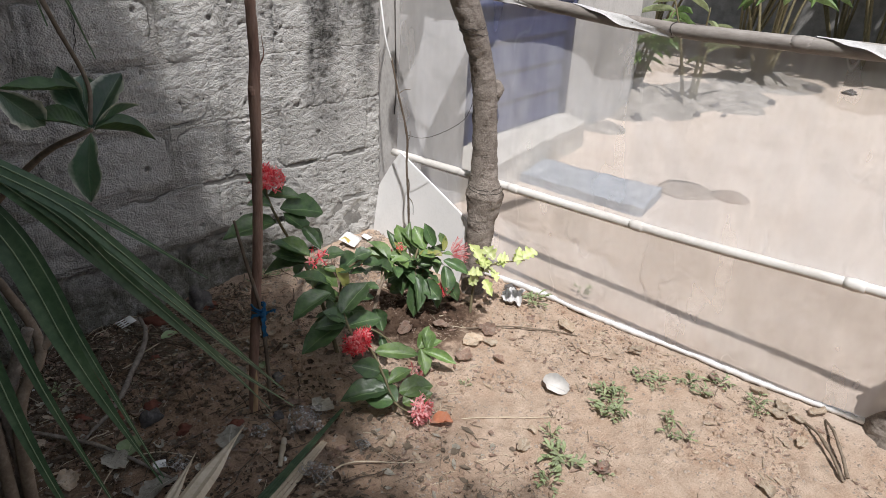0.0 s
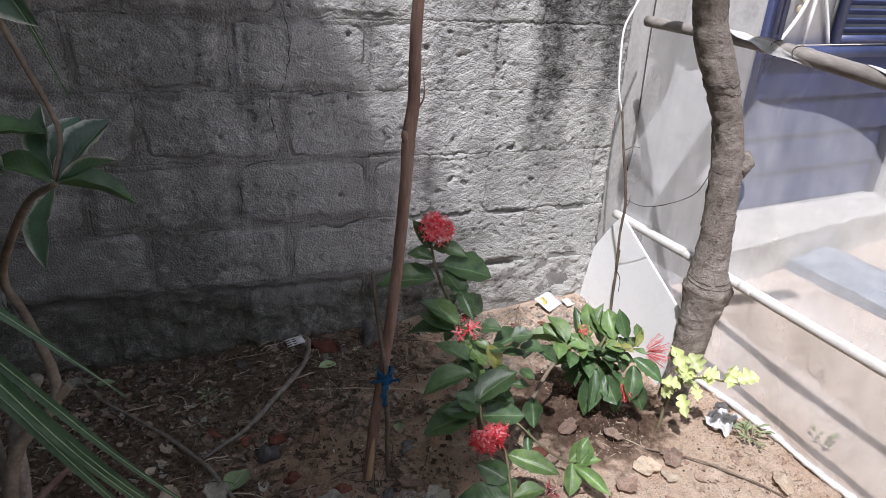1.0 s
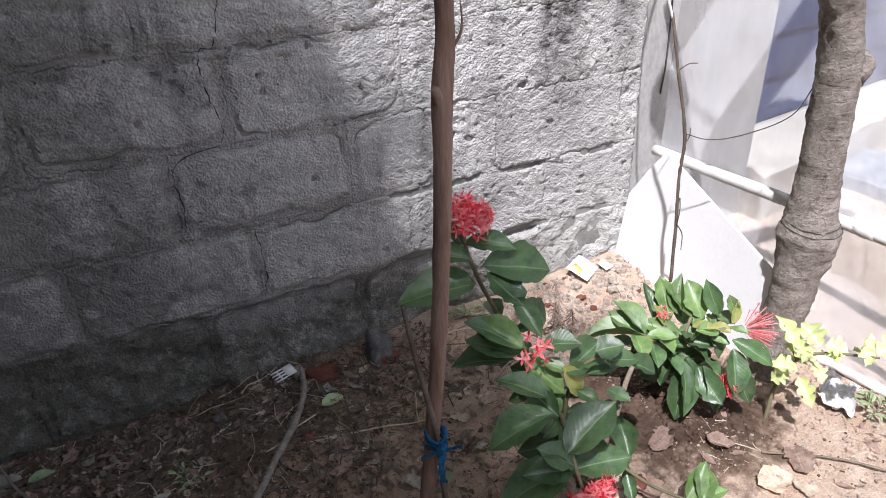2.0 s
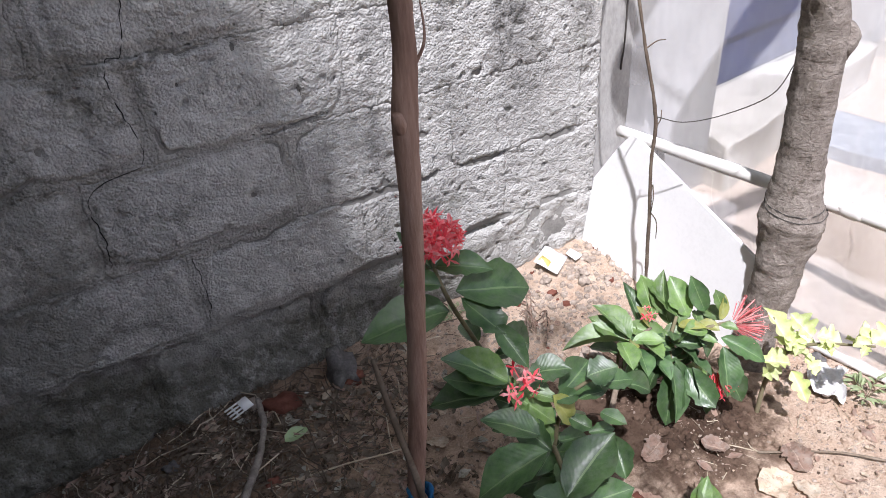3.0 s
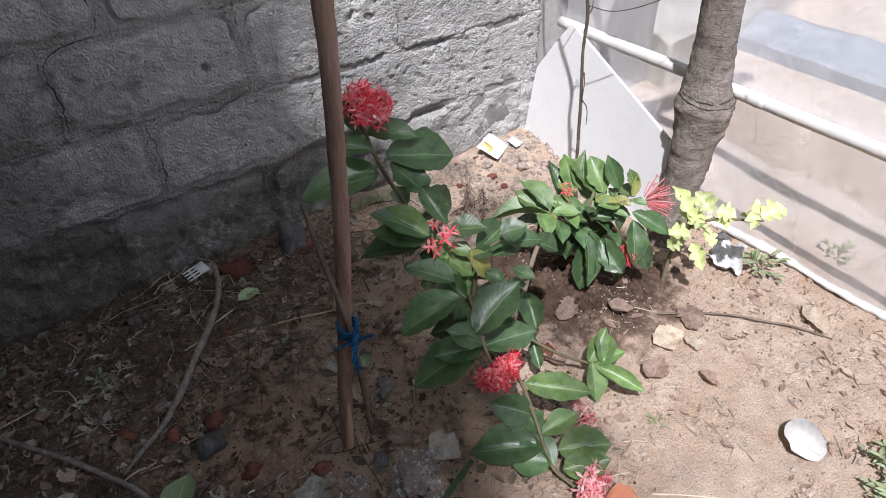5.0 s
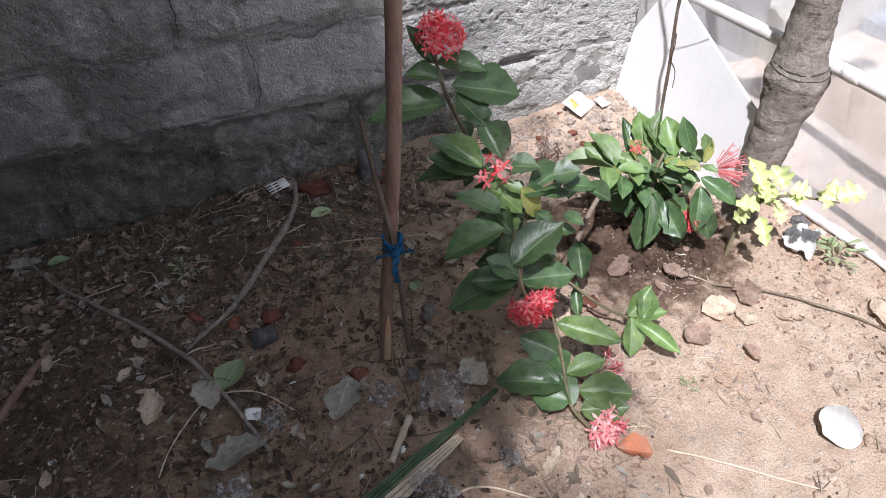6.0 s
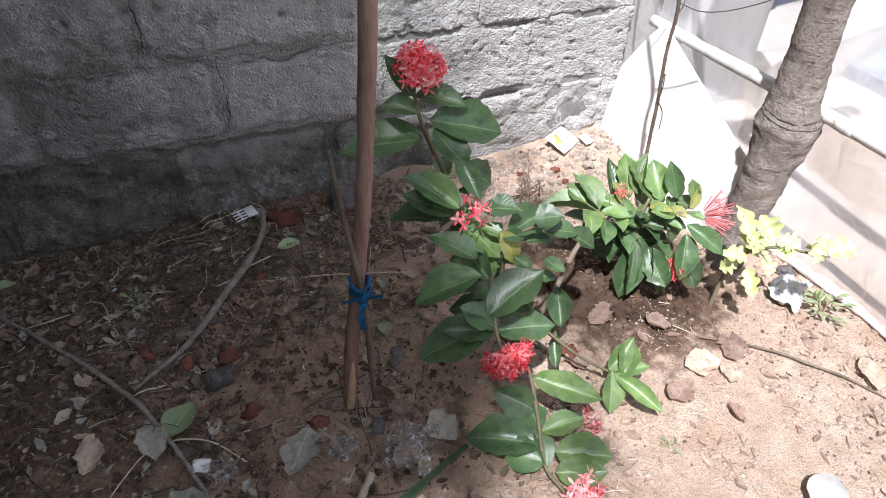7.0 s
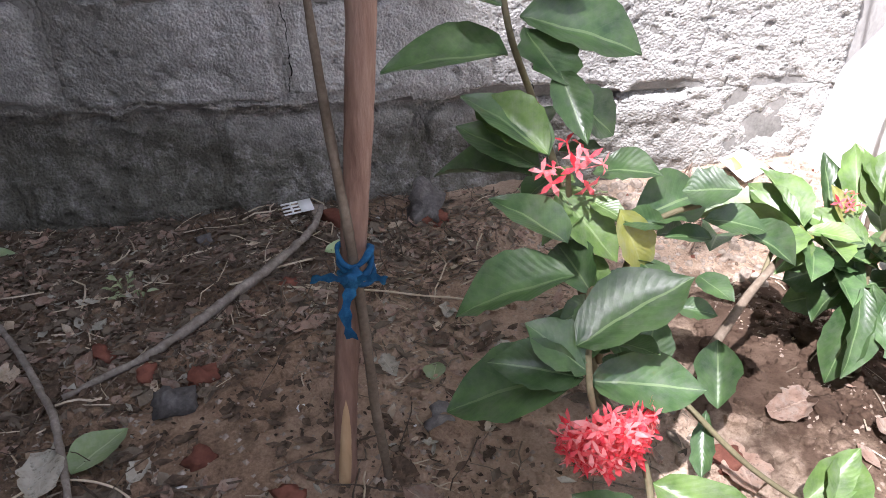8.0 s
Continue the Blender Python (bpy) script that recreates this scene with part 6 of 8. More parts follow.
def build_palm():
    palm = thing("young_palm", "young palm with long folded green leaflets hanging in shade", "palm", (-1.12, -1.45, 0))
    stem(palm, [(-1.12, -1.45, -0.05), (-1.11, -1.44, 0.5), (-1.06, -1.45, 0.95), (-0.93, -1.52, 1.235)], [0.045, 0.035, 0.025, 0.014], GREEN_STEM, "stalk")
    hub = (-0.93, -1.52, 1.235)
    blade(palm, [hub, (-0.829, -1.569, 1.173), (-0.726, -1.597, 1.084), (-0.616, -1.621, 0.975)], 0.014)
    blade(palm, [hub, (-0.836, -1.60, 1.165), (-0.744, -1.621, 1.036), (-0.616, -1.635, 0.847), (-0.49, -1.615, 0.684)], 0.017)
    blade(palm, [hub, (-0.85, -1.585, 1.18), (-0.75, -1.612, 1.065), (-0.63, -1.63, 0.90), (-0.52, -1.62, 0.745)], 0.012)
    blade(palm, [hub, (-0.80, -1.615, 1.13), (-0.735, -1.64, 1.03), (-0.64, -1.665, 0.88), (-0.56, -1.665, 0.745)], 0.013)
    blade(palm, [hub, (-0.87, -1.58, 1.05), (-0.84, -1.63, 0.88), (-0.79, -1.69, 0.66)], 0.014)
    blade(palm, [hub, (-0.80, -1.625, 1.145), (-0.745, -1.65, 1.08), (-0.65, -1.68, 0.94), (-0.538, -1.674, 0.775)], 0.014)
    blade(palm, [hub, (-0.84, -1.575, 1.09), (-0.80, -1.63, 0.92), (-0.742, -1.685, 0.722)], 0.030)
    blade(palm, [hub, (-0.825, -1.565, 1.095), (-0.785, -1.625, 0.925), (-0.738, -1.683, 0.728)], 0.014)
    blade(palm, [hub, (-0.89, -1.56, 1.0), (-0.87, -1.62, 0.82), (-0.83, -1.68, 0.60)], 0.020)
    blade(palm, [hub, (-0.86, -1.40, 1.33), (-0.76, -1.43, 1.42), (-0.695, -1.435, 1.36), (-0.655, -1.43, 1.25)], 0.013)
    blade(palm, [hub, (-0.90, -1.42, 1.36), (-0.82, -1.45, 1.47), (-0.745, -1.46, 1.42), (-0.715, -1.46, 1.30)], 0.013)
    blade(palm, [hub, (-1.05, -1.25, 1.35), (-1.1, -1.05, 1.3), (-1.12, -0.9, 1.1)], 0.035)
    blade(palm, [hub, (-1.15, -1.5, 1.4), (-1.3, -1.55, 1.35), (-1.42, -1.6, 1.1)], 0.035)


    # cut leaf stalk, split along its length into two flat pointed wedges
    root, tip = Vector((-0.86, -1.84, 0.74)), Vector((-0.60, -1.655, 0.728))
    bm = bmesh.new()
    for turn, wide, cut in ((0.0, 0.016, 1.0), (0.16, 0.009, 0.78)):
        way = Matrix.Rotation(turn, 3, "Z") @ (tip - root)
        across = way.cross(Vector((0, 0, 1))).normalized()
        rows = []
        for i in range(15):
            f = i / 14
            c = root + way * cut * f
            half = wide * (1 - smooth_step(0.55, 1.0, f)) * (1 + 0.15 * wobble((f * 5, turn, 0), 1.0)) + 0.0006
            rows.append([bm.verts.new(c + across * half * u + Vector((0, 0, half * v))) for u, v in ((-1, 0.0), (-0.5, 0.30), (0.1, 0.14), (0.6, 0.34), (1, 0.0), (0, -0.2))])
        for p, q in zip(rows, rows[1:]):
            for i in range(6):
                bm.faces.new((p[i], p[(i + 1) % 6], q[(i + 1) % 6], q[i]))
        bm.faces.new(rows[0][::-1]), bm.faces.new(rows[-1])
    bmesh.ops.recalc_face_normals(bm, faces=bm.faces)
    part("split_stalk", bm, STRAW, palm, "pale split end of a cut leaf stalk", smooth=False)


build_palm()


# ---- the unseen tall tree, inferred from the shade, whose crown shades the bed ----
def build_shade_tree():
    tree = thing("shade_tree", "unseen tall leafy tree whose high crown shades the bed", "tree", (-4.6, -4.4, 0))
    part("trunk", tube(bmesh.new(), [(-4.6, -4.4, -0.1), (-4.5, -4.4, 2.5), (-4.3, -4.3, 5.0), (-4.2, -4.2, 7.2)], [0.26, 0.20, 0.16, 0.10], 16, 50, 0.2, 4), BARK, tree)
    for k, end in enumerate([(-2.6, -4.0, 7.6), (-2.7, -5.2, 7.8), (-3.2, -3.2, 7.9), (-5.2, -3.4, 7.8), (-5.6, -5.0, 8.0), (-4.0, -5.8, 7.7)]):
        mid = Vector((-4.3, -4.3, 5.6)).lerp(Vector(end), 0.5) + Vector((0, 0, 0.4))
        part("limb", tube(bmesh.new(), [(-4.3, -4.3, 5.6), mid, end], [0.09, 0.06, 0.02], 8, 16, 0.2, 6, k), BARK, tree)
    rng = random.Random(11)
    verts, faces = [], []
    slope = Vector((SUN_WAY.x, SUN_WAY.y)) / -SUN_WAY.z
    y = -5.6
    while y < 2.6:
        # crown edge and gaps are set along the sun's way to shape the shade
        edge = 0.44 - 0.20 * smooth_step(-0.42, -0.72, y) - 0.24 * smooth_step(-0.75, -1.5, y) - 0.14 * smooth_step(0.0, 0.3, y)
        leak = 0.014 + 0.03 * smooth_step(0.0, 0.3, y) + 0.09 * smooth_step(-0.65, -0.9, y)
        x = -3.2
        while x < edge + 0.12:
            cx, cy, h = x + rng.uniform(-0.12, 0.12), y + rng.uniform(-0.12, 0.12), rng.uniform(7.0, 8.6)
            depth = edge - cx
            through_leaves = 1 - (1 - leak) * smooth_step(-0.26, 0.30, depth) - (leak - 0.013) * smooth_step(0.28, 0.70, depth)
            for _ in range(int(13 * -math.log(through_leaves))):
                p = Vector((cx - slope.x * h, cy - slope.y * h, h)) + Vector((rng.gauss(0, 0.15), rng.gauss(0, 0.15), rng.gauss(0, 0.2)))
                d = Vector((rng.gauss(0, 1), rng.gauss(0, 1), rng.gauss(-0.3, 0.5))).normalized()
                s = d.cross(Vector((rng.gauss(0, 0.5), rng.gauss(0, 0.5), 1))).normalized()
                ln, w = rng.uniform(0.10, 0.19), rng.uniform(0.03, 0.05)
                n = d.cross(s) * w * 0.4
                i = len(verts)
                verts += [p, p + d * ln * 0.5 + s * w + n, p + d * ln, p + d * ln * 0.5 - s * w + n, p + d * ln * 0.5]
                faces += [(i, i + 1, i + 4), (i + 1, i + 2, i + 4), (i + 2, i + 3, i + 4), (i + 3, i, i + 4)]
            x += 0.21
        y += 0.21
    # more crown over the wall, added unseen to cut the sky light
    for _ in range(9000):
        p = Vector((-3.4 + 3.9 * rng.random() ** 1.25, rng.uniform(-1.3, 2.2), rng.uniform(7.0, 8.6)))
        d = Vector((rng.gauss(0, 1), rng.gauss(0, 1), rng.gauss(-0.3, 0.5))).normalized()
        s = d.cross(Vector((rng.gauss(0, 0.5), rng.gauss(0, 0.5), 1))).normalized()
        ln, w = rng.uniform(0.12, 0.22), rng.uniform(0.035, 0.06)
        i = len(verts)
        verts += [p, p + d * ln * 0.5 + s * w, p + d * ln, p + d * ln * 0.5 - s * w]
        faces += [(i, i + 1, i + 2, i + 3)]
    data = bpy.data.meshes.new("crown")
    data.from_pydata(verts, [], faces)
    data.materials.append(WEED_LEAF)
    tagged(under(new("crown", data), tree), "unseen dense crown of small green leaves, shaped to shade the bed", kind="stuff")
    # an unseen low bough and leaf clumps, added to darken the left corner
    part("limb", tube(bmesh.new(), [(-4.45, -4.4, 2.4), (-3.4, -3.2, 2.9), (-2.2, -1.9, 2.75), (-1.5, -0.9, 2.6)], [0.10, 0.08, 0.05, 0.02], 8, 24, 0.2, 6), BARK, tree)
    verts, faces = [], []
    clumps = [Vector((rng.uniform(-2.9, -1.35), rng.uniform(-2.7, -0.1), rng.uniform(2.65, 3.3))) for _ in range(34)]
    clumps += [Vector((-1.3 + 1.4 * rng.random() ** 1.3, rng.uniform(0.05, 0.9), rng.uniform(2.75, 3.5))) for _ in range(20)]
    clumps += [Vector((rng.uniform(-2.1, -1.25), rng.uniform(-1.2, 0.0), rng.uniform(2.4, 3.0))) for _ in range(12)]
    clumps += [Vector((rng.uniform(-1.9, -0.75), rng.uniform(-0.75, 0.15), rng.uniform(1.95, 2.35))) for _ in range(18)]
    for k in range(10400):
        c = clumps[k % len(clumps)]
        p = c + Vector((max(-0.4, min(0.24, rng.gauss(0, 0.17))), max(-0.32, min(0.4, rng.gauss(0, 0.2))), max(-0.32, min(0.4, rng.gauss(0, 0.14)))))
        d = Vector((rng.gauss(0, 1), rng.gauss(0, 1), rng.gauss(-0.3, 0.5))).normalized()
        s = d.cross(Vector((rng.gauss(0, 0.5), rng.gauss(0, 0.5), 1))).normalized()
        ln, w = rng.uniform(0.10, 0.19), rng.uniform(0.03, 0.05)
        i = len(verts)
        verts += [p, p + d * ln * 0.5 + s * w, p + d * ln, p + d * ln * 0.5 - s * w]
        faces += [(i, i + 1, i + 2, i + 3)]
    # rear clumps, also unseen, added to block the low sky behind the bed
    clumps = [Vector((rng.uniform(-5.2, -2.5), rng.uniform(-6.0, -4.5), rng.uniform(2.2, 5.4))) for _ in range(60)]
    for k in range(9000):
        p = clumps[k % len(clumps)] + Vector((rng.gauss(0, 0.32), rng.gauss(0, 0.3), rng.gauss(0, 0.3)))
        d = Vector((rng.gauss(0, 1), rng.gauss(0, 1), rng.gauss(-0.3, 0.5))).normalized()
        s = d.cross(Vector((rng.gauss(0, 0.5), rng.gauss(0, 0.5), 1))).normalized()
        ln, w = rng.uniform(0.16, 0.28), rng.uniform(0.05, 0.08)
        i = len(verts)
        verts += [p, p + d * ln * 0.5 + s * w, p + d * ln, p + d * ln * 0.5 - s * w]
        faces += [(i, i + 1, i + 2, i + 3)]
    data = bpy.data.meshes.new("low_foliage")
    data.from_pydata(verts, [], faces)
    data.materials.append(WEED_LEAF)
    tagged(under(new("low_foliage", data), tree), "unseen clumps of small green leaves added to block sky light", kind="stuff")


build_shade_tree()
# west and south walls, added out of view to close off the bed
bm = box(bmesh.new(), (-3.4, -5.6, -0.1), (-3.2, 0.25, 2.4))
solo("wall_west", bm, CEMENT, "unseen plain grey cement wall added on the left", "wall", kind="structure", smooth=False)
bm = box(bmesh.new(), (-3.4, -5.8, -0.1), (2.6, -5.6, 2.4))
solo("wall_south", bm, CEMENT, "unseen plain grey cement wall added behind the bed", "wall", kind="structure", smooth=False)


# ---- litter on the soil ----
def on_ground(x, y, lift=0.0):
    return Vector((x, y, ground_height(x, y) + lift))


def dry_leaf(material, seed, cup):
    """A dead leaf: torn ragged outline, one side folded or rolled up, buckled blade."""
    bm = leaf_mesh("fallen_leaf", 0.02, 0.0, 0.05, 0.5 + 0.08 * math.sin(seed), 20, 10, 0.22, seed)
    roll = 0.9 * math.sin(seed * 1.7)
    for v in bm.verts:
        x, y = v.co.x, v.co.y
        rim = smooth_step(0.15, 0.5, abs(x)) + smooth_step(0.7, 1.0, y) + smooth_step(0.25, 0.0, y)
        tear = 0.50 * max(0.0, wobble((x * 1.5, y * 2.4, seed), 2.4, 1.0) - 0.10) + 0.25 * max(0.0, wobble((x, y * 3, seed), 6.0, 3.0))
        v.co.x = x * (1 - tear) + 0.10 * wobble((0, y, seed), 2.5)
        v.co.y = y + 0.10 * wobble((x, y, seed), 3.5, 9.0) * rim
        curl = max(0.0, x * (1 if roll > 0 else -1) - 0.10)
        v.co.z = 0.035 + 0.075 * wobble((x, y, seed), 3.2, 2.0) + 0.045 * wobble((x, y, seed), 7.5, 4.0) + cup * rim * max(0.0, 0.45 + wobble((x, y, seed), 2.2, 7.0)) + abs(roll) * 0.75 * curl * curl + 0.05 * abs(x)
    return mesh_of("fallen_leaf", bm, material)


FALLEN = {
    "tan": [dry_leaf(DRY_TAN, s, c) for s, c in ((1.0, 0.08), (6.0, 0.12), (11.0, 0.06), (15.0, 0.10))],
    "brown": [dry_leaf(DRY_BROWN, s, c) for s, c in ((2.0, 0.16), (7.0, 0.22), (12.0, 0.12), (17.0, 0.25), (21.0, 0.18))],
    "grey": [dry_leaf(DRY_GREY, s, c) for s, c in ((3.0, 0.10), (8.0, 0.15), (13.0, 0.12))],
    "green": leaf_set("fallen_leaf", FRESH_FALLEN, [(0.12, 0.04, 0.25, 0.45, 9, 6, 0.1, 4.0)]),
    "orange": leaf_set("fallen_leaf", DRY_ORANGE, [(0.35, -0.1, 0.8, 0.5, 9, 6, 0.4, 5.0)]),
}
FALLEN_LABEL = {
    "tan": "curled tan dry leaf lying on the sand", "brown": "curled brown dead leaf lying on the soil", "grey": "withered grey leaf lying on dark soil",
    "green": "pale green freshly fallen leaf on soil", "orange": "bright orange-brown fallen leaf on the sand",
}


def fallen(kind, x, y, length, width, turn, lift=0.010):
    length, width = 1.15 * length, 1.2 * width
    d = Vector((math.cos(radians(turn)), math.sin(radians(turn)), 0)) * length / 2
    a, b = on_ground(x - d.x, y - d.y, lift), on_ground(x + d.x, y + d.y, lift)
    ob = new("fallen_leaf", random.choice(FALLEN[kind]))
    ob.matrix_basis = leaf_pose(a, b, width, (random.uniform(-0.12, 0.12), random.uniform(-0.12, 0.12), 1))
    tagged(ob, FALLEN_LABEL[kind], "leaf", f"{kind} fallen leaves")


for spec in (
    ("green", -0.52, -0.715, 0.085, 0.062, 60), ("green", -0.18, -0.21, 0.06, 0.035, 10), ("green", -0.02, -0.61, 0.04, 0.032, 80),
    ("green", -0.93, -0.09, 0.06, 0.03, 20), ("grey", -0.58, -0.76, 0.11, 0.055, 100), ("grey", -1.02, -0.08, 0.09, 0.05, 170),
    ("grey", -0.54, -0.94, 0.12, 0.07, 20), ("grey", -0.29, -0.89, 0.10, 0.07, 60), ("tan", -0.70, -0.75, 0.085, 0.05, 75),
    ("grey", 0.01, -0.93, 0.08, 0.07, 110), ("brown", -0.08, -0.97, 0.08, 0.05, 40), ("brown", -0.06, -0.86, 0.06, 0.04, 140),
    ("tan", 0.08, -1.20, 0.065, 0.026, 40),
):
    fallen(*spec)
for spec in (
    ("orange", 0.25, -1.24, 0.065, 0.045, 150), ("tan", 0.66, -0.975, 0.085, 0.06, 170), ("brown", 0.76, -0.96, 0.08, 0.055, 60),
    ("brown", 0.56, -1.03, 0.07, 0.055, 20), ("brown", 0.50, -0.77, 0.08, 0.05, 10), ("tan", 1.03, -1.14, 0.09, 0.045, 60),
    ("brown", 0.38, -0.86, 0.07, 0.06, 90), ("tan", 0.71, -1.02, 0.05, 0.04, 110), ("tan", 1.07, -1.42, 0.05, 0.025, 120),
    ("brown", 1.17, -1.69, 0.05, 0.03, 30), ("tan", 1.14, -1.93, 0.06, 0.035, 80), ("brown", 0.62, -0.84, 0.06, 0.045, 130),
    ("tan", 1.05, -2.05, 0.055, 0.03, 10), ("tan", 1.19, -1.93, 0.07, 0.04, 40), ("tan", 1.22, -1.84, 0.06, 0.035, 100), ("tan", 1.25, -2.02, 0.07, 0.04, 160), ("tan", 1.16, -1.99, 0.05, 0.03, 75), ("tan", 0.37, -1.48, 0.06, 0.035, 20), ("tan", 1.10, -1.41, 0.055, 0.025, 120), ("brown", 0.83, -1.71, 0.045, 0.03, 60), ("tan", 1.06, -1.73, 0.05, 0.026, 0), ("brown", 0.65, -1.12, 0.05, 0.035, 90), ("tan", 0.77, -2.06, 0.06, 0.035, 50), ("brown", 0.46, -1.70, 0.045, 0.03, 130), ("tan", 0.45, -1.45, 0.04, 0.022, 70), ("brown", 0.47, -1.70, 0.05, 0.035, 10),
):
    fallen(*spec)


litter = random.Random(77)
for _ in range(64):
    size = litter.uniform(0.024, 0.050)
    fallen(litter.choice(("brown", "brown", "grey", "tan")), litter.uniform(-1.05, 0.12), -0.05 - 0.60 * litter.random() ** 1.6, size, size * litter.uniform(0.4, 0.7), litter.uniform(0, 360), 0.006)
for _ in range(16):
    size = litter.uniform(0.022, 0.045)
    fallen(litter.choice(("brown", "grey", "tan")), litter.uniform(-0.85, 0.15), litter.uniform(-1.15, -0.6), size, size * litter.uniform(0.4, 0.7), litter.uniform(0, 360), 0.006)


def ground_stick(name, label, points, radii, material=TWIG, lift=0.006):
    line = [on_ground(x, y, lift + up) for x, y, up in points]
    kinked = [p + Vector((0.006 * wobble(p, 9, 1), 0.006 * wobble(p, 9, 2), 0)) for p in spline(line, 14)]
    solo(name, tube(bmesh.new(), kinked, radii, 8, 70, 0.45, 55), material, label, "stick")


ground_stick("curved_branch", "long curved grey branch lying on the litter", [(-0.225, -0.05, 0.02), (-0.25, -0.16, 0.025), (-0.30, -0.26, 0.02), (-0.37, -0.36, 0.012), (-0.48, -0.50, 0.008), (-0.61, -0.60, 0.0)], [0.007, 0.008, 0.0095, 0.010, 0.008, 0.005], GREY_WOOD)
ground_stick("long_branch", "long thin dark branch lying on the soil", [(-1.02, -0.04, 0.03), (-0.93, -0.22, 0.015), (-0.76, -0.44, 0.02), (-0.61, -0.64, 0.015), (-0.54, -0.78, 0.012), (-0.47, -0.95, 0.0)], [0.003, 0.0045, 0.0055, 0.006, 0.0055, 0.005], GREY_WOOD)
ground_stick("short_branch", "short brown branch lying in shade", [(-1.06, -0.72, 0.0), (-0.99, -0.59, 0.01), (-0.93, -0.48, 0.0)], [0.011, 0.011, 0.008], STAKE_BARK)
ground_stick("straw_stalk", "thin pale straw stalk on the sand", [(0.32, -1.26, 0.0), (0.44, -1.35, 0.004), (0.56, -1.45, 0.0)], [0.0022, 0.0022, 0.0016], STRAW, 0.003)
ground_stick("dry_stalk", "pale dry stalk lying behind the stake", [(-0.30, -0.33, 0.004), (-0.10, -0.38, 0.008), (0.10, -0.44, 0.004)], [0.0018, 0.0022, 0.0018], STRAW, 0.004)
ground_stick("white_twig", "short whitish twig lying on soil", [(-0.17, -0.99, 0.004), (-0.20, -1.03, 0.006), (-0.235, -1.08, 0.0)], [0.008, 0.009, 0.007], STRAW)
ground_stick("forked_dead_branch", "dark dead branch lying beside the hem", [(1.17, -2.0, 0.0), (1.09, -2.09, 0.02), (0.97, -2.2, 0.0)], [0.004, 0.0055, 0.005])
ground_stick("dead_branch", "dark dead branch crossing another one", [(1.235, -2.055, 0.0), (1.12, -2.12, 0.03), (0.985, -2.205, 0.01)], [0.003, 0.005, 0.0055])
ground_stick("bare_runner", "thin bare runner trailing over the sand", [(0.70, -0.90, 0.0), (0.82, -0.98, 0.006), (0.95, -1.10, 0.004), (1.02, -1.2, 0.0)], [0.0028, 0.003, 0.0025])
ground_stick("pale_thread", "loose pale thread lying on the soil", [(-0.70, -0.94, 0.0), (-0.66, -0.86, 0.004), (-0.60, -0.79, 0.006), (-0.54, -0.77, 0.01), (-0.46, -0.80, 0.006), (-0.39, -0.88, 0.0)], [0.0016, 0.0016], STRAW, 0.004)
ground_stick("pale_root", "pale thin root lying on the soil", [(-0.20, -1.20, 0.0), (-0.09, -1.20, 0.012), (0.02, -1.27, 0.004), (0.10, -1.33, 0.0)], [0.0026, 0.0024, 0.0018], STRAW)


def petiole(x0, y0, x1, y1, w, material, name, label, lift=0.012):
    """A cut palm leaf stalk: a long split wedge with a raised rib."""
    bm = bmesh.new()
    a, b = on_ground(x0, y0, lift), on_ground(x1, y1, lift)
    way = (b - a).normalized()
    across = way.cross(Vector((0, 0, 1))).normalized()
    rows = []
    for i in range(15):
        f = i / 14
        p = a.lerp(b, f)
        s = w * (0.35 + 0.65 * f) * (1 + 0.12 * wobble((f * 6, x0, 0), 1.0))
        prof = [(-1, -0.10), (-0.72, 0.30), (-0.45, -0.02), (-0.15, 0.42), (0.15, 0.02), (0.45, 0.40), (0.75, 0.0), (1, 0.22), (0, -0.35)]
        rows.append([bm.verts.new(p + across * s * u + Vector((0, 0, s * v))) for u, v in prof])
    for p, q in zip(rows, rows[1:]):
        for i in range(9):
            bm.faces.new((p[i], p[(i + 1) % 9], q[(i + 1) % 9], q[i]))
    bm.faces.new(rows[0][::-1]), bm.faces.new(rows[-1])
    bmesh.ops.recalc_face_normals(bm, faces=bm.faces)
    solo(name, bm, material, label, "palm stalk", smooth=False)


petiole(0.04, -1.00, -0.36, -1.17, 0.015, PALM_DARK, "cut_palm_leaflet", "cut dark green palm leaflet lying on soil", 0.022)
petiole(-0.08, -1.075, -0.34, -1.19, 0.026, STRAW, "split_palm_stalk", "pale split palm stalk lying on soil")


def rubble(name, label, category, material, spots, flat=0.6, group=""):
    for k, (x, y, s) in enumerate(spots):
        m = Matrix.Rotation(1.3 * k + x * 7, 3, "Z")
        bm = lump(bmesh.new(), (0, 0, 0), (s, s * 0.72, s * flat), k * 3.1 + x, 10, 14, 0.75, m)
        ob = solo(name, bm, material, label, category, group)
        ob.matrix_basis = Matrix.Translation(on_ground(x, y, s * flat * 0.35))


rubble("brick_fragment", "broken red brick fragment half sunk in soil", "brick", BRICK, [(-0.40, -0.575, 0.026), (-0.49, -0.56, 0.020), (-0.37, -0.75, 0.022), (-0.17, -0.085, 0.045), (-0.28, -0.32, 0.018), (-0.58, -0.50, 0.022), (-0.24, -0.83, 0.02), (0.03, -0.11, 0.03), (0.70, -0.15, 0.016), (0.47, -1.70, 0.016), (0.37, -0.84, 0.028)], 0.6, "brick fragments")
rubble("stone", "rough grey stone lying on the soil", "stone", STONE, [(-0.43, -0.64, 0.034), (0.010, -0.060, 0.060), (-0.48, -0.12, 0.022), (1.10, -0.78, 0.024), (-0.12, -0.88, 0.02), (-0.02, -0.72, 0.03)], 0.7, "stones")
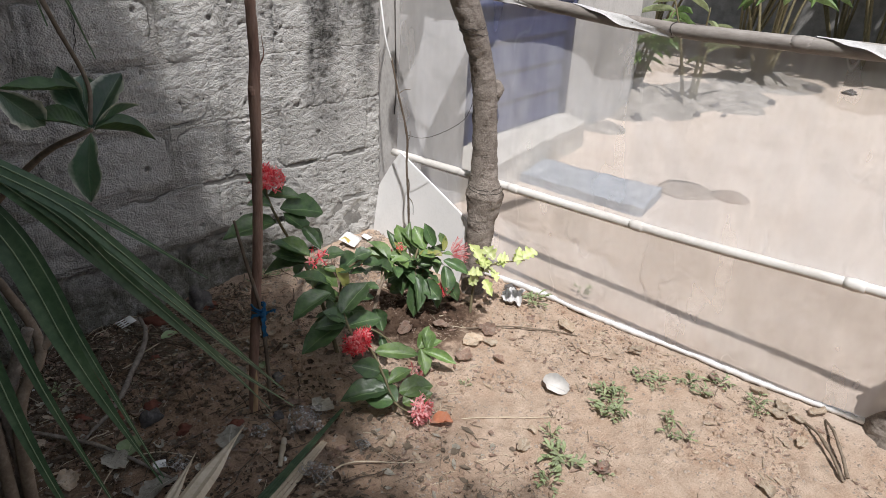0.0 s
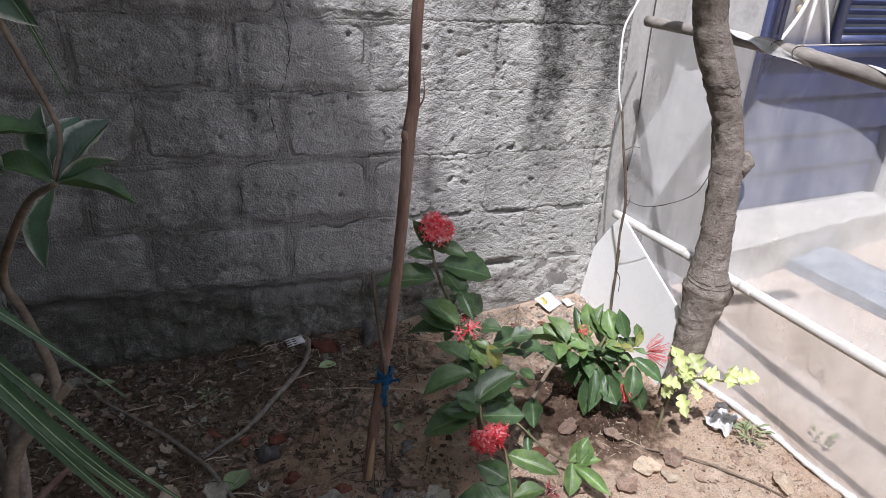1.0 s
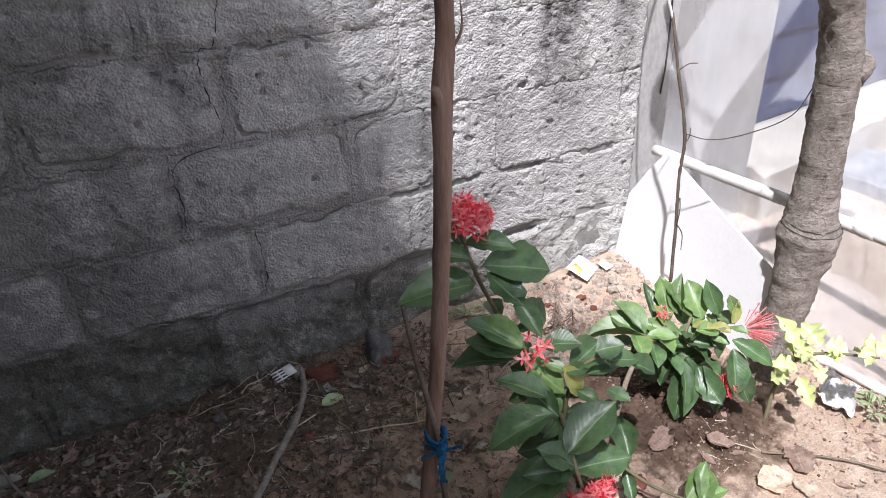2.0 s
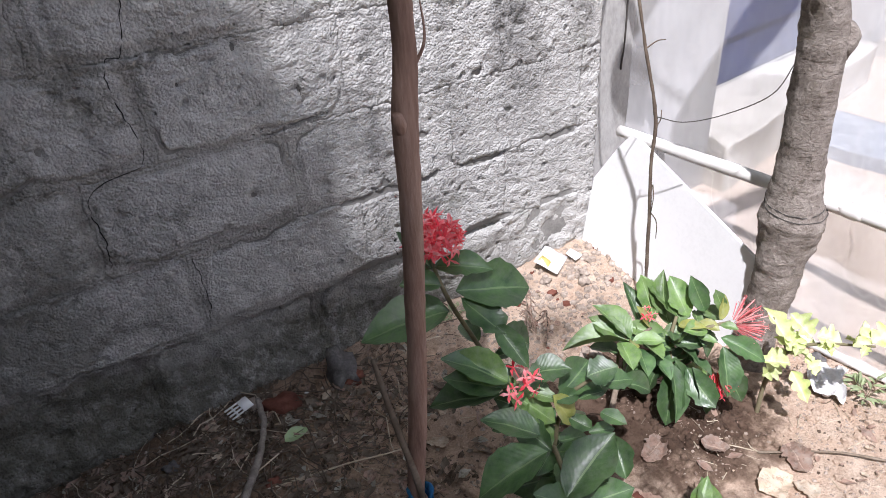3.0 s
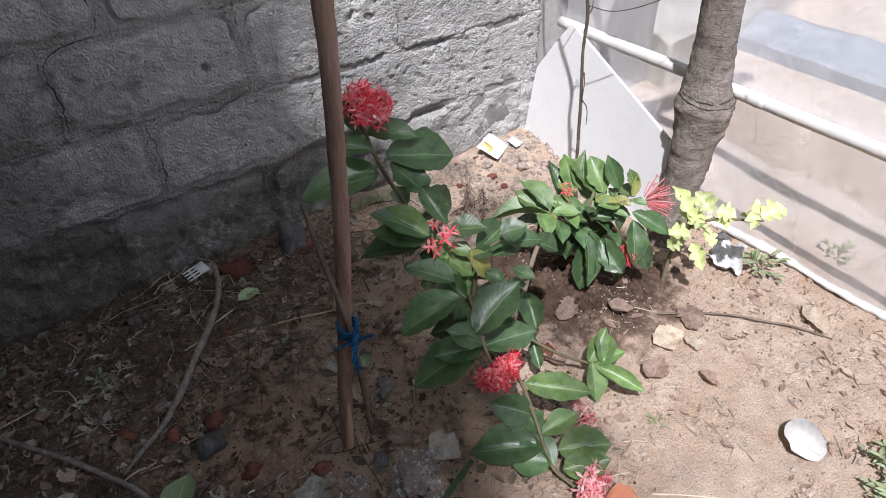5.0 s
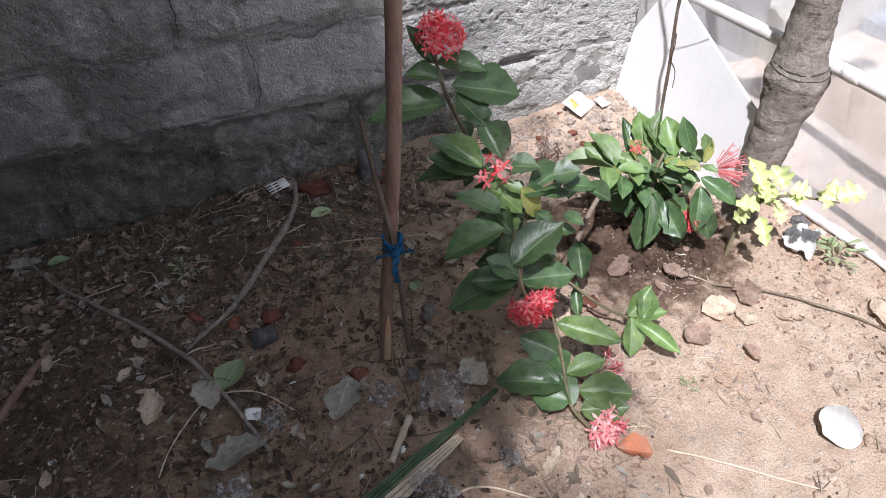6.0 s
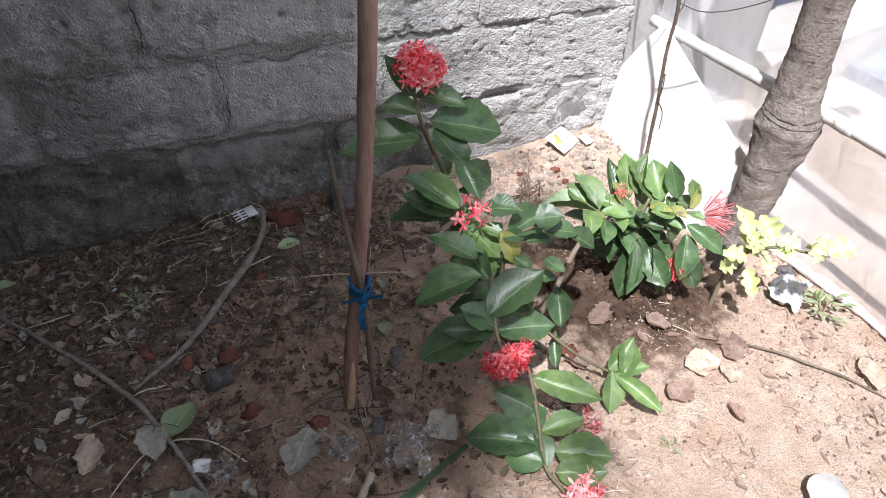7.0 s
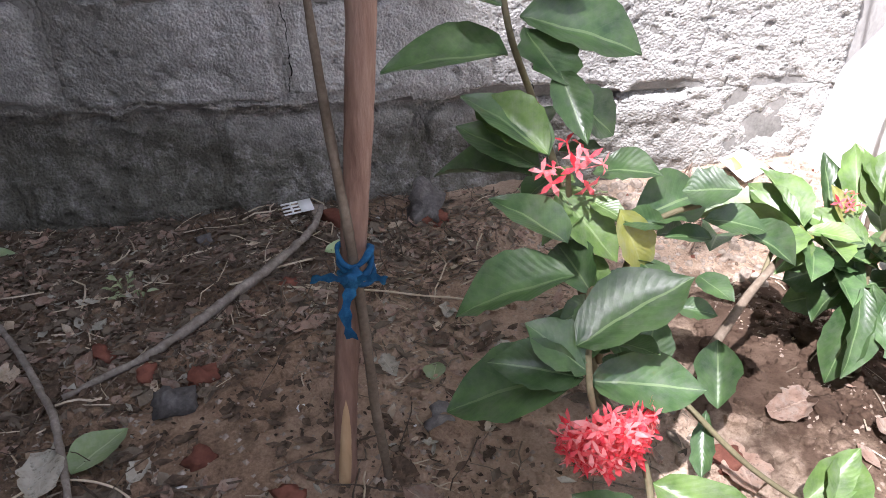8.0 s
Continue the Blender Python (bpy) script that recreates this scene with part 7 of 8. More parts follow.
rubble("plaster_lump", "pale broken lump of plaster lying on the ground", "rubble", PEBBLE, [(-0.235, -0.045, 0.026), (0.81, -0.17, 0.022), (0.83, -0.14, 0.018), (0.88, -0.20, 0.016), (0.74, -0.30, 0.017), (0.66, -0.20, 0.014), (0.72, -0.10, 0.016), (0.90, -0.10, 0.018), (0.62, -0.33, 0.013), (0.80, -0.26, 0.014)], 0.6, "plaster lumps")
rubble("clod", "dry brown clod of soil", "clod", SAND, [(0.0, -0.74, 0.035), (0.55, -0.78, 0.03), (0.72, -0.80, 0.028), (0.62, -0.62, 0.03), (0.84, -0.70, 0.03), (0.45, -0.62, 0.026), (0.1, -0.62, 0.022)], 0.5, "clods")


def flat_scrap(name, label, category, material, x, y, outline, turn, lift, bend, tilt=0.0):
    bm = bmesh.new()
    slab(bm, outline, 0, 0.0012)
    bmesh.ops.subdivide_edges(bm, edges=bm.edges[:], cuts=3, use_grid_fill=True)
    for v in bm.verts:
        v.co.z += bend * (v.co.x * v.co.x * 14 + 0.25 * abs(wobble(v.co, 30, x)))
    ob = solo(name, bm, material, label, category)
    ob.matrix_basis = Matrix.Translation(on_ground(x, y, lift)) @ Matrix.Rotation(radians(turn), 4, "Z") @ Matrix.Rotation(radians(tilt), 4, "X")
    return ob


def crumpled(name, label, category, material, x, y, wide, deep, turn, high, seed):
    """A crumpled thin sheet: ragged outline, sharp folds."""
    bm = bmesh.new()
    n = 13
    grid = []
    for j in range(n):
        row = []
        for i in range(n):
            u, v = 2 * i / (n - 1) - 1, 2 * j / (n - 1) - 1
            r = 1 + 0.28 * wobble((u, v, seed), 1.7)
            px = wide / 2 * (u * r + 0.18 * wobble((u, v, seed), 2.6, 3.0))
            py = deep / 2 * (v * r + 0.18 * wobble((u, v, seed), 2.6, 8.0))
            ridge = 1 - 2.2 * abs(wobble((u, v, seed), 1.5, 1.0))
            row.append(bm.verts.new((px, py, high * (0.35 + 0.5 * ridge + 0.45 * wobble((u, v, seed), 3.6, 5.0)))))
        grid.append(row)
    for j in range(n - 1):
        for i in range(n - 1):
            bm.faces.new((grid[j][i], grid[j][i + 1], grid[j + 1][i + 1]))
            bm.faces.new((grid[j][i], grid[j + 1][i + 1], grid[j + 1][i]))
    ob = solo(name, bm, material, label, category, smooth=False)
    ob.matrix_basis = Matrix.Translation(on_ground(x, y, 0.006)) @ Matrix.Rotation(radians(turn), 4, "Z")


packet = flat_scrap("paper_packet", "torn white paper packet with a yellow print", "packet", PAPER, 0.775, -0.045, [(-0.055, -0.04), (0.05, -0.045), (0.058, 0.038), (-0.05, 0.045)], 35, 0.02, 0.03, 18)
bm = slab(bmesh.new(), [(-0.048, -0.004), (-0.008, -0.006), (0.004, 0.030), (-0.044, 0.040)], 0.0, 0.0008)
for v in bm.verts:
    v.co = packet.matrix_basis @ (v.co + Vector((0, 0, 0.0026)))
part("print", bm, YELLOW_PRINT, packet, "faded yellow print")
flat_scrap("paper_scrap", "small white paper scrap on the sand", "paper", PAPER, 0.86, -0.06, [(-0.02, -0.025), (0.022, -0.02), (0.015, 0.026), (-0.018, 0.02)], 10, 0.018, 0.04, 14)
crumpled("foil_scrap", "crumpled silvery foil scrap lying on soil", "foil", DULL_PLASTIC, -0.45, -0.88, 0.055, 0.065, 20, 0.020, 1.0)
crumpled("foil_scrap", "small crumpled silvery foil scrap on soil", "foil", DULL_PLASTIC, -0.205, -0.91, 0.060, 0.050, 50, 0.018, 4.0)
crumpled("foil_scrap", "crumpled dark foil scrap on shaded soil", "foil", DULL_PLASTIC, -0.56, -1.02, 0.075, 0.060, 0, 0.022, 7.0)
crumpled("clear_wrapper", "crumpled dull clear plastic wrapper on the soil", "wrapper", DULL_PLASTIC, -0.075, -0.965, 0.115, 0.10, 60, 0.030, 2.0)
crumpled("plastic_scrap", "torn whitish plastic scrap lying on soil", "plastic", DULL_PLASTIC, -0.175, -1.175, 0.060, 0.095, 25, 0.030, 3.0)
crumpled("plastic_scrap", "small torn clear plastic scrap on soil", "plastic", DULL_PLASTIC, 0.0, -1.16, 0.045, 0.04, 80, 0.016, 9.0)
flat_scrap("white_scrap", "small pale paper scrap on dark soil", "paper", PAPER, -0.49, -0.855, [(-0.015, -0.018), (0.017, -0.016), (0.015, 0.02), (-0.014, 0.016)], 70, 0.01, 0.06, 8)
ring = [(0.050 * math.cos(a) * (1 + 0.06 * math.sin(3 * a)), 0.048 * math.sin(a)) for a in np.linspace(0, math.tau, 25)[:-1]]
flat_scrap("plastic_disc", "flat pale translucent plastic disc on the sand", "disc", DISC_PLASTIC, 0.685, -1.355, ring, 20, 0.018, 0.05, 16)
crumpled("crumpled_bag", "crumpled white plastic bag beside the hem", "bag", PLASTIC_BAG, 1.03, -0.85, 0.12, 0.085, 30, 0.034, 14.0)


def build_fork():
    """The broken head of a white plastic fork."""
    fork = thing("plastic_fork", "broken white plastic fork lying beside the branch", "fork", tuple(on_ground(-0.275, -0.055, 0.028)))
    m = Matrix.Translation(on_ground(-0.275, -0.055, 0.030)) @ Matrix.Rotation(radians(200), 4, "Z") @ Matrix.Rotation(radians(-18), 4, "X") @ Matrix.Scale(1.15, 4)
    part("base", box(bmesh.new(), (-0.026, -0.016, 0), (0.0, 0.016, 0.003), 0.001, m), PAPER, fork)
    for k in range(4):
        part("tine", box(bmesh.new(), (0.0, -0.016 + 0.0092 * k, 0), (0.034, -0.0115 + 0.0092 * k, 0.0028), 0.001, m), PAPER, fork)
    part("bar", box(bmesh.new(), (0.014, -0.0155, -0.0005), (0.018, 0.0155, 0.0024), 0, m), PAPER, fork)


build_fork()


def build_weed(x, y, size, count, seed, name="weed", label="small green weed growing in the sand"):
    rng = random.Random(seed)
    base = on_ground(x, y)
    weed = thing(name, label, "weed", tuple(base), "weeds")
    for k in range(count):
        a = math.tau * k / count + rng.uniform(-0.5, 0.5)
        up = rng.uniform(0.15, 0.9)
        top = base + Vector((math.cos(a) * size * (1 - 0.5 * up), math.sin(a) * size * (1 - 0.5 * up), size * up * 0.8))
        mid = base.lerp(top, 0.5) + Vector((0, 0, 0.15 * size))
        part("stem", tube(bmesh.new(), [base - Vector((0, 0, 0.004)), mid, top], [0.0012, 0.0007], 4, 5), WEED_STEM, weed)
        for q in range(5):
            f = 0.3 + 0.17 * q
            p = base.lerp(mid, 2 * f) if f < 0.5 else mid.lerp(top, 2 * f - 1)
            b = a + rng.uniform(-1.4, 1.4)
            tip = p + Vector((math.cos(b), math.sin(b), rng.uniform(0.0, 0.6))).normalized() * size * rng.uniform(0.25, 0.5)
            put_leaf(WEED_MESH, weed, p, tip, 0.36 * (tip - p).length, (rng.uniform(-0.4, 0.4), -0.3, 1))


WEED_STEM = GREEN_STEM
WEED_MESH = leaf_set("leaf", WEED_LEAF, [(0.25, 0.1, 0.2, 0.5, 5, 4)])[0]
for k, (x, y, size, count) in enumerate(((0.41, -1.57, 0.065, 7), (0.82, -1.52, 0.05, 6), (0.71, -1.58, 0.05, 6), (0.79, -1.79, 0.045, 5), (0.95, -1.59, 0.045, 5), (1.08, -0.93, 0.085, 8), (0.46, -1.14, 0.03, 4), (-0.59, -0.32, 0.06, 5), (1.10, -1.88, 0.05, 5), (0.46, -1.70, 0.045, 5), (1.30, -1.02, 0.08, 3), (0.79, -1.49, 0.07, 8), (0.70, -1.55, 0.065, 7), (0.95, -1.53, 0.06, 7), (1.00, -1.57, 0.05, 6), (1.08, -1.65, 0.06, 7), (1.17, -1.72, 0.06, 6), (1.15, -1.86, 0.055, 6), (0.48, -1.50, 0.05, 6), (0.33, -0.035, 0.06, 7), (0.41, -0.03, 0.05, 6), (0.26, -0.03, 0.04, 5), (0.40, -1.60, 0.085, 8), (0.30, -1.63, 0.06, 6), (0.735, -1.545, 0.085, 8), (0.77, -1.74, 0.06, 5), (0.84, -1.71, 0.05, 5), (1.05, -1.71, 0.05, 6))):
    build_weed(x, y, 0.82 * size, count, k)


def build_dead_stalk(points, seed):
    rng = random.Random(seed)
    stalk = thing("withered_stalk", "withered brown seed stalk standing near the wall", "dead plant", points[0], "withered stalks")
    part("stem", tube(bmesh.new(), points, [0.0022, 0.0014], 5, 12), TWIG, stalk)
    bm = bmesh.new()
    path = spline(points, 40)
    for k in range(26):
        p = path[rng.randrange(6, 40)]
        d = Vector((rng.gauss(0, 1), rng.gauss(0, 1), rng.gauss(-0.6, 0.6))).normalized()
        tube(bm, [p, p + d * 0.012, p + d * 0.022 + Vector((0, 0, -0.008))], [0.0012, 0.0022, 0.0006], 4, 5)
    part("seed_spike", bm, DRY_BROWN, stalk)


build_dead_stalk([(0.525, -0.255, 0.02), (0.535, -0.235, 0.09), (0.575, -0.18, 0.15)], 1)
build_dead_stalk([(0.54, -0.32, 0.02), (0.555, -0.305, 0.07), (0.565, -0.285, 0.11)], 2)
build_dead_stalk([(0.56, -0.25, 0.02), (0.55, -0.24, 0.07), (0.56, -0.22, 0.12)], 3)


# ---- loose scatter ----
def scatter(name, label, material, count, seed, spot, piece):
    rng = random.Random(seed)
    verts, faces = [], []
    for _ in range(count):
        x, y = spot(rng)
        piece(rng, on_ground(x, y), verts, faces)
    data = bpy.data.meshes.new(name)
    data.from_pydata(verts, [], faces)
    data.materials.append(material)
    tagged(new(name, data), label, "litter", kind="stuff")


def flake(rng, p, verts, faces):
    s = (0.003 + 0.020 * rng.random() ** 3) * (1.5 if rng.random() < 0.08 else 1)
    a = rng.uniform(0, math.tau)
    d, e = Vector((math.cos(a), math.sin(a), rng.uniform(-0.3, 0.3))) * s, Vector((-math.sin(a), math.cos(a), rng.uniform(-0.4, 0.4))) * s * rng.uniform(0.25, 0.6)
    up = Vector((0, 0, rng.uniform(0.002, 0.007)))
    i = len(verts)
    verts += [p - d + up, p - d * 0.3 + e + up * 1.6, p + d * 0.5 + e * 0.8 + up, p + d + up * 1.5, p + d * 0.2 - e + up * 1.4, p - d * 0.5 - e * 0.7 + up, p + up * 0.6]
    faces += [(i + k, i + (k + 1) % 6, i + 6) for k in range(6)]


def crumb(rng, p, verts, faces):
    small, little = [], []
    flake(rng, Vector((0, 0, 0)), small, little)
    i = len(verts)
    verts += [p + Vector((0, 0, 0.0015)) + v * 0.5 for v in small]
    faces += [tuple(i + k for k in f) for f in little]


def straw(rng, p, verts, faces):
    ln, a, r = rng.uniform(0.012, 0.06), rng.uniform(0, math.tau), rng.uniform(0.0005, 0.0014)
    d = Vector((math.cos(a), math.sin(a), rng.uniform(-0.12, 0.12))) * ln
    e = Vector((-math.sin(a), math.cos(a), 0)) * r
    z = Vector((0, 0, r * 1.6))
    q = p + Vector((0, 0, 0.003)) + e * rng.uniform(-4, 4)
    i = len(verts)
    for c in (p + Vector((0, 0, 0.002)) - d / 2, q, p + Vector((0, 0, 0.002)) + d / 2):
        verts += [c - e, c + e, c + z]
    for k in (0, 3):
        faces += [(i + k, i + k + 1, i + k + 4, i + k + 3), (i + k + 1, i + k + 2, i + k + 5, i + k + 4), (i + k + 2, i + k, i + k + 3, i + k + 5)]


def grit(rng, p, verts, faces):
    s = 0.0016 + 0.0065 * rng.random() ** 3
    i = len(verts)
    verts += [p + Vector(q) * s * rng.uniform(0.7, 1.2) for q in ((1, 0, 0.1), (0, 1, 0.1), (-1, 0, 0.1), (0, -1, 0.1), (0.1, 0.1, 0.85), (0, 0, -0.5))]
    for a, b in ((0, 1), (1, 2), (2, 3), (3, 0)):
        faces += [(i + a, i + b, i + 4), (i + b, i + a, i + 5)]


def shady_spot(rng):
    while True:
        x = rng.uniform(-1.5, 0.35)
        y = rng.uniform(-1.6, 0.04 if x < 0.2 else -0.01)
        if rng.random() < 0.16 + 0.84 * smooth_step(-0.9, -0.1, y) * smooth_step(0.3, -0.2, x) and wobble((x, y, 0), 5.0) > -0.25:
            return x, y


def sunny_spot(rng):
    while True:
        x, y = rng.uniform(-0.1, 1.2), rng.uniform(-2.5, -0.01)
        if wobble((x, y, 4), 4.0) + 0.25 * smooth_step(0.7, 1.15, x) > 0.05:
            return x, y


def any_spot(rng):
    while True:
        x, y = rng.uniform(-1.4, 1.25), rng.uniform(-2.5, -0.01)
        if math.hypot(x - 0.63, y + 0.66) > 0.30:
            return x, y


scatter("leaf_litter", "rotting brown leaf litter strewn on shaded soil", DRY_BROWN, 2600, 1, shady_spot, flake)
scatter("grey_leaf_litter", "dull grey leaf scraps strewn on soil", DRY_GREY, 620, 2, shady_spot, flake)
scatter("tan_leaf_litter", "pale tan leaf scraps strewn on shaded soil", DRY_TAN, 260, 12, shady_spot, flake)
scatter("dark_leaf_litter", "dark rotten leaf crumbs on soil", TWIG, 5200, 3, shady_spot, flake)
scatter("twig_litter", "short dry grey twigs strewn on soil", TWIG, 2800, 4, shady_spot, straw)
scatter("straw_litter", "short pale straw bits strewn on soil", STRAW, 520, 5, shady_spot, straw)
scatter("sand_litter", "brown leaf crumbs scattered over the sand", DRY_BROWN, 900, 6, sunny_spot, crumb)
scatter("sand_leaf_scraps", "torn brown leaf scraps scattered over the sand", DRY_BROWN, 420, 61, sunny_spot, flake)
scatter("tan_sand_scraps", "torn tan leaf scraps scattered over the sand", DRY_TAN, 260, 62, sunny_spot, flake)
scatter("sand_twigs", "dark twig bits scattered over the sand", TWIG, 260, 18, sunny_spot, straw)
scatter("sand_straw", "pale straw bits scattered over the sand", STRAW, 420, 8, sunny_spot, straw)
def chunk(rng, p, verts, faces):
    s = 0.004 + 0.011 * rng.random() ** 2
    i = len(verts)
    ring = [(math.cos(a) * s * rng.uniform(0.7, 1.2), math.sin(a) * s * rng.uniform(0.6, 1.1)) for a in np.linspace(0, math.tau, 7)[:-1]]
    verts += [p + Vector((x, y, -0.001)) for x, y in ring] + [p + Vector((x * 0.8, y * 0.8, s * rng.uniform(0.3, 0.8))) for x, y in ring]
    verts.append(p + Vector((0, 0, s * rng.uniform(0.7, 1.0))))
    for k in range(6):
        j = (k + 1) % 6
        faces += [(i + k, i + j, i + 6 + j, i + 6 + k), (i + 6 + k, i + 6 + j, i + 12)]


def speck(rng, p, verts, faces):
    s = 0.0018 + 0.0055 * rng.random() ** 3
    i = len(verts)
    ring = [(math.cos(a) * s * rng.uniform(0.5, 1.3), math.sin(a) * s * rng.uniform(0.5, 1.1)) for a in np.linspace(0, math.tau, 6)[:-1]]
    verts += [p + Vector((x, y, -0.001)) for x, y in ring]
    verts.append(p + Vector((0, 0, s * rng.uniform(0.4, 0.9))))
    faces += [(i + k, i + (k + 1) % 5, i + 5) for k in range(5)]


def clot(rng, p, verts, faces):
    """A ragged crumb of wet rotten leaf: flat and uneven, most of them small."""
    s = 0.0025 + 0.011 * rng.random() ** 3
    a, squash = rng.uniform(0, math.tau), rng.uniform(0.35, 1.0)
    i = len(verts)
    for k in range(7):
        b = math.tau * k / 7
        x, y = math.cos(b) * s * rng.uniform(0.5, 1.3), math.sin(b) * s * squash * rng.uniform(0.5, 1.3)
        verts.append(p + Vector((x * math.cos(a) - y * math.sin(a), x * math.sin(a) + y * math.cos(a), rng.uniform(-0.001, 0.0015))))
    verts.append(p + Vector((0, 0, s * rng.uniform(0.25, 0.6))))
    faces += [(i + k, i + (k + 1) % 7, i + 7) for k in range(7)]


def sprig(rng, p, verts, faces):
    """A bent twig lying on the litter."""
    ln, a, r = rng.uniform(0.05, 0.19), rng.uniform(0, math.tau), rng.uniform(0.0007, 0.0020)
    d = Vector((math.cos(a), math.sin(a), rng.uniform(-0.03, 0.06)))
    side = Vector((-math.sin(a), math.cos(a), 0))
    i = len(verts)
    for k in range(5):
        c = p + Vector((0, 0, 0.007)) + d * ln * (k / 4 - 0.5) + side * ln * 0.07 * rng.uniform(-1, 1) + Vector((0, 0, rng.uniform(0.0, 0.006)))
        verts += [c - side * r, c + side * r, c + Vector((0, 0, r * 1.6))]
    for k in range(0, 12, 3):
        faces += [(i + k, i + k + 1, i + k + 4, i + k + 3), (i + k + 1, i + k + 2, i + k + 5, i + k + 4), (i + k + 2, i + k, i + k + 3, i + k + 5)]


def heap_spot(rng):
    x = rng.gauss(-0.32, 0.26)
    return x, 0.0 - 0.36 * rng.random() ** 1.3


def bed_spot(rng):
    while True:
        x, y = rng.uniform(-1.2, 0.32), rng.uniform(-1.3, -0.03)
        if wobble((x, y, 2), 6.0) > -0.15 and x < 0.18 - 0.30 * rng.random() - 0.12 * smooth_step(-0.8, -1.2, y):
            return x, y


def corner_spot(rng):
    return rng.uniform(0.42, 0.97), -0.01 - 0.42 * rng.random() ** 1.4


def pit_spot(rng):
    return rng.gauss(0.60, 0.17), rng.gauss(-0.72, 0.12)


def soil_spot(rng):
    return rng.uniform(-0.9, 0.35), rng.uniform(-1.3, -0.05)


scatter("sand_crumbs", "small dry crumbs scattered over the sand", SAND_CRUMB, 9000, 7, sunny_spot, speck)
scatter("sand_lumps", "small lumps of caked sand", SAND, 900, 27, sunny_spot, chunk)
scatter("dark_crumbs", "dark specks of rotten leaf scattered over the sand", HUMUS, 1500, 27, sunny_spot, speck)
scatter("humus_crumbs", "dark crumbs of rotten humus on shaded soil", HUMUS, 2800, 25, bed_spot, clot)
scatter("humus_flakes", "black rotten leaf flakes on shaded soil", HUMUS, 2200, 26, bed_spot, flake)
scatter("twig_heap", "heap of bent grey twigs along the wall", DARK_TWIG, 230, 28, heap_spot, sprig)
scatter("straw_heap", "long pale straws lying along the wall", STRAW, 24, 29, heap_spot, sprig)
scatter("bed_twigs", "bent grey twigs strewn over the soil", DARK_TWIG, 90, 30, bed_spot, sprig)
scatter("bed_straws", "bent pale straws strewn over the soil", STRAW, 16, 31, bed_spot, sprig)
scatter("white_bits", "tiny white paper and shell bits strewn over the soil", PAPER, 70, 33, bed_spot, clot)
scatter("corner_rubble", "small pale lumps of broken plaster in the corner", PEBBLE, 700, 21, corner_spot, chunk)
scatter("brown_rubble", "small brown clods and brick crumbs in the corner", BRICK, 26, 22, corner_spot, chunk)
scatter("soil_clods", "small damp brown clods under the bush", SAND, 420, 23, pit_spot, chunk)
scatter("bed_clods", "small brown clods strewn over the shaded soil", SAND, 1500, 24, soil_spot, chunk)
scatter("gravel", "small mixed grit on the soil", PEBBLE, 16000, 9, any_spot, grit)


# ---- plants and heaps at the far side of the yard ----
def build_yard_plant(x, y, height, count, width, seed, name, label, meshes):
    rng = random.Random(seed)
    plant = thing(name, label, "plant", (x, y, 0))
    for k in range(count):
        a = rng.uniform(0, math.tau)
        lean = rng.uniform(0.1, 0.5)
        top = Vector((x + math.cos(a) * lean * height, y + math.sin(a) * lean * height, height * rng.uniform(0.7, 1.1)))
        base = Vector((x + 0.05 * math.cos(a), y + 0.05 * math.sin(a), -0.02))
        mid = base.lerp(top, 0.5) + Vector((0, 0, 0.1 * height))
        part("stalk", tube(bmesh.new(), [base, mid, top], [0.022, 0.012, 0.006], 6, 10), GREEN_STEM, plant)
        for q in range(5):
            f = 0.55 + 0.1 * q
            p = mid.lerp(top, 2 * f - 1)
            b = a + rng.uniform(-1.6, 1.6)
            tip = p + Vector((math.cos(b), math.sin(b), rng.uniform(-0.5, 0.7))).normalized() * height * rng.uniform(0.22, 0.4)
            put_leaf(meshes[q % len(meshes)], plant, p, tip, width * height, (rng.uniform(-0.4, 0.4), -0.3, 1))


build_yard_plant(6.8, 0.62, 1.7, 9, 0.06, 21, "yard_palm_clump", "clump of yellow-green stalks and leaves in the yard", YOUNG_LEAVES)
build_yard_plant(5.1, 0.55, 0.9, 3, 0.045, 22, "sapling", "thin leafy sapling growing in the yard", [WEED_MESH])
build_yard_plant(5.0, 1.12, 0.75, 9, 0.07, 23, "wall_shrub", "green shrub growing beside the house wall", YOUNG_LEAVES)
for k, (x, y) in enumerate(((8.4, 1.6), (9.0, 0.2), (9.4, -1.4), (8.2, 2.8), (9.6, -3.0), (7.6, 3.4), (10.2, 1.0), (10.4, -0.6))):
    build_yard_plant(x, y, 2.0 + 0.3 * (k % 3), 11, 0.12, 30 + k, "garden_bush", "dense dark green bush at the edge of the yard", DARK_LEAVES)
def build_heap(x, y, r, h, seed):
    bm = bmesh.new()
    rows = []
    for i in range(26):
        f = i / 25
        rows.append([bm.verts.new((x + r * f * math.cos(a), y + r * f * math.sin(a), h * (1 - smooth_step(0, 1, f)) * (1 + 0.9 * wobble((x + r * f * math.cos(a), y + r * f * math.sin(a), seed), 5.0)) + 0.02 * wobble((x + r * f * math.cos(a), y + r * f * math.sin(a), seed), 22) * (1 - f) - 0.03 * f)) for a in np.linspace(0, math.tau, 61)[:-1]])
    for p, q in zip(rows, rows[1:]):
        for k in range(60):
            bm.faces.new((p[k], q[k], q[(k + 1) % 60], p[(k + 1) % 60]))
    bmesh.ops.remove_doubles(bm, verts=bm.verts, dist=0.0001)
    solo("sand_heap", bm, DEBRIS, "low heap of grey dug soil and rubble in the yard", "heap", "sand heaps")


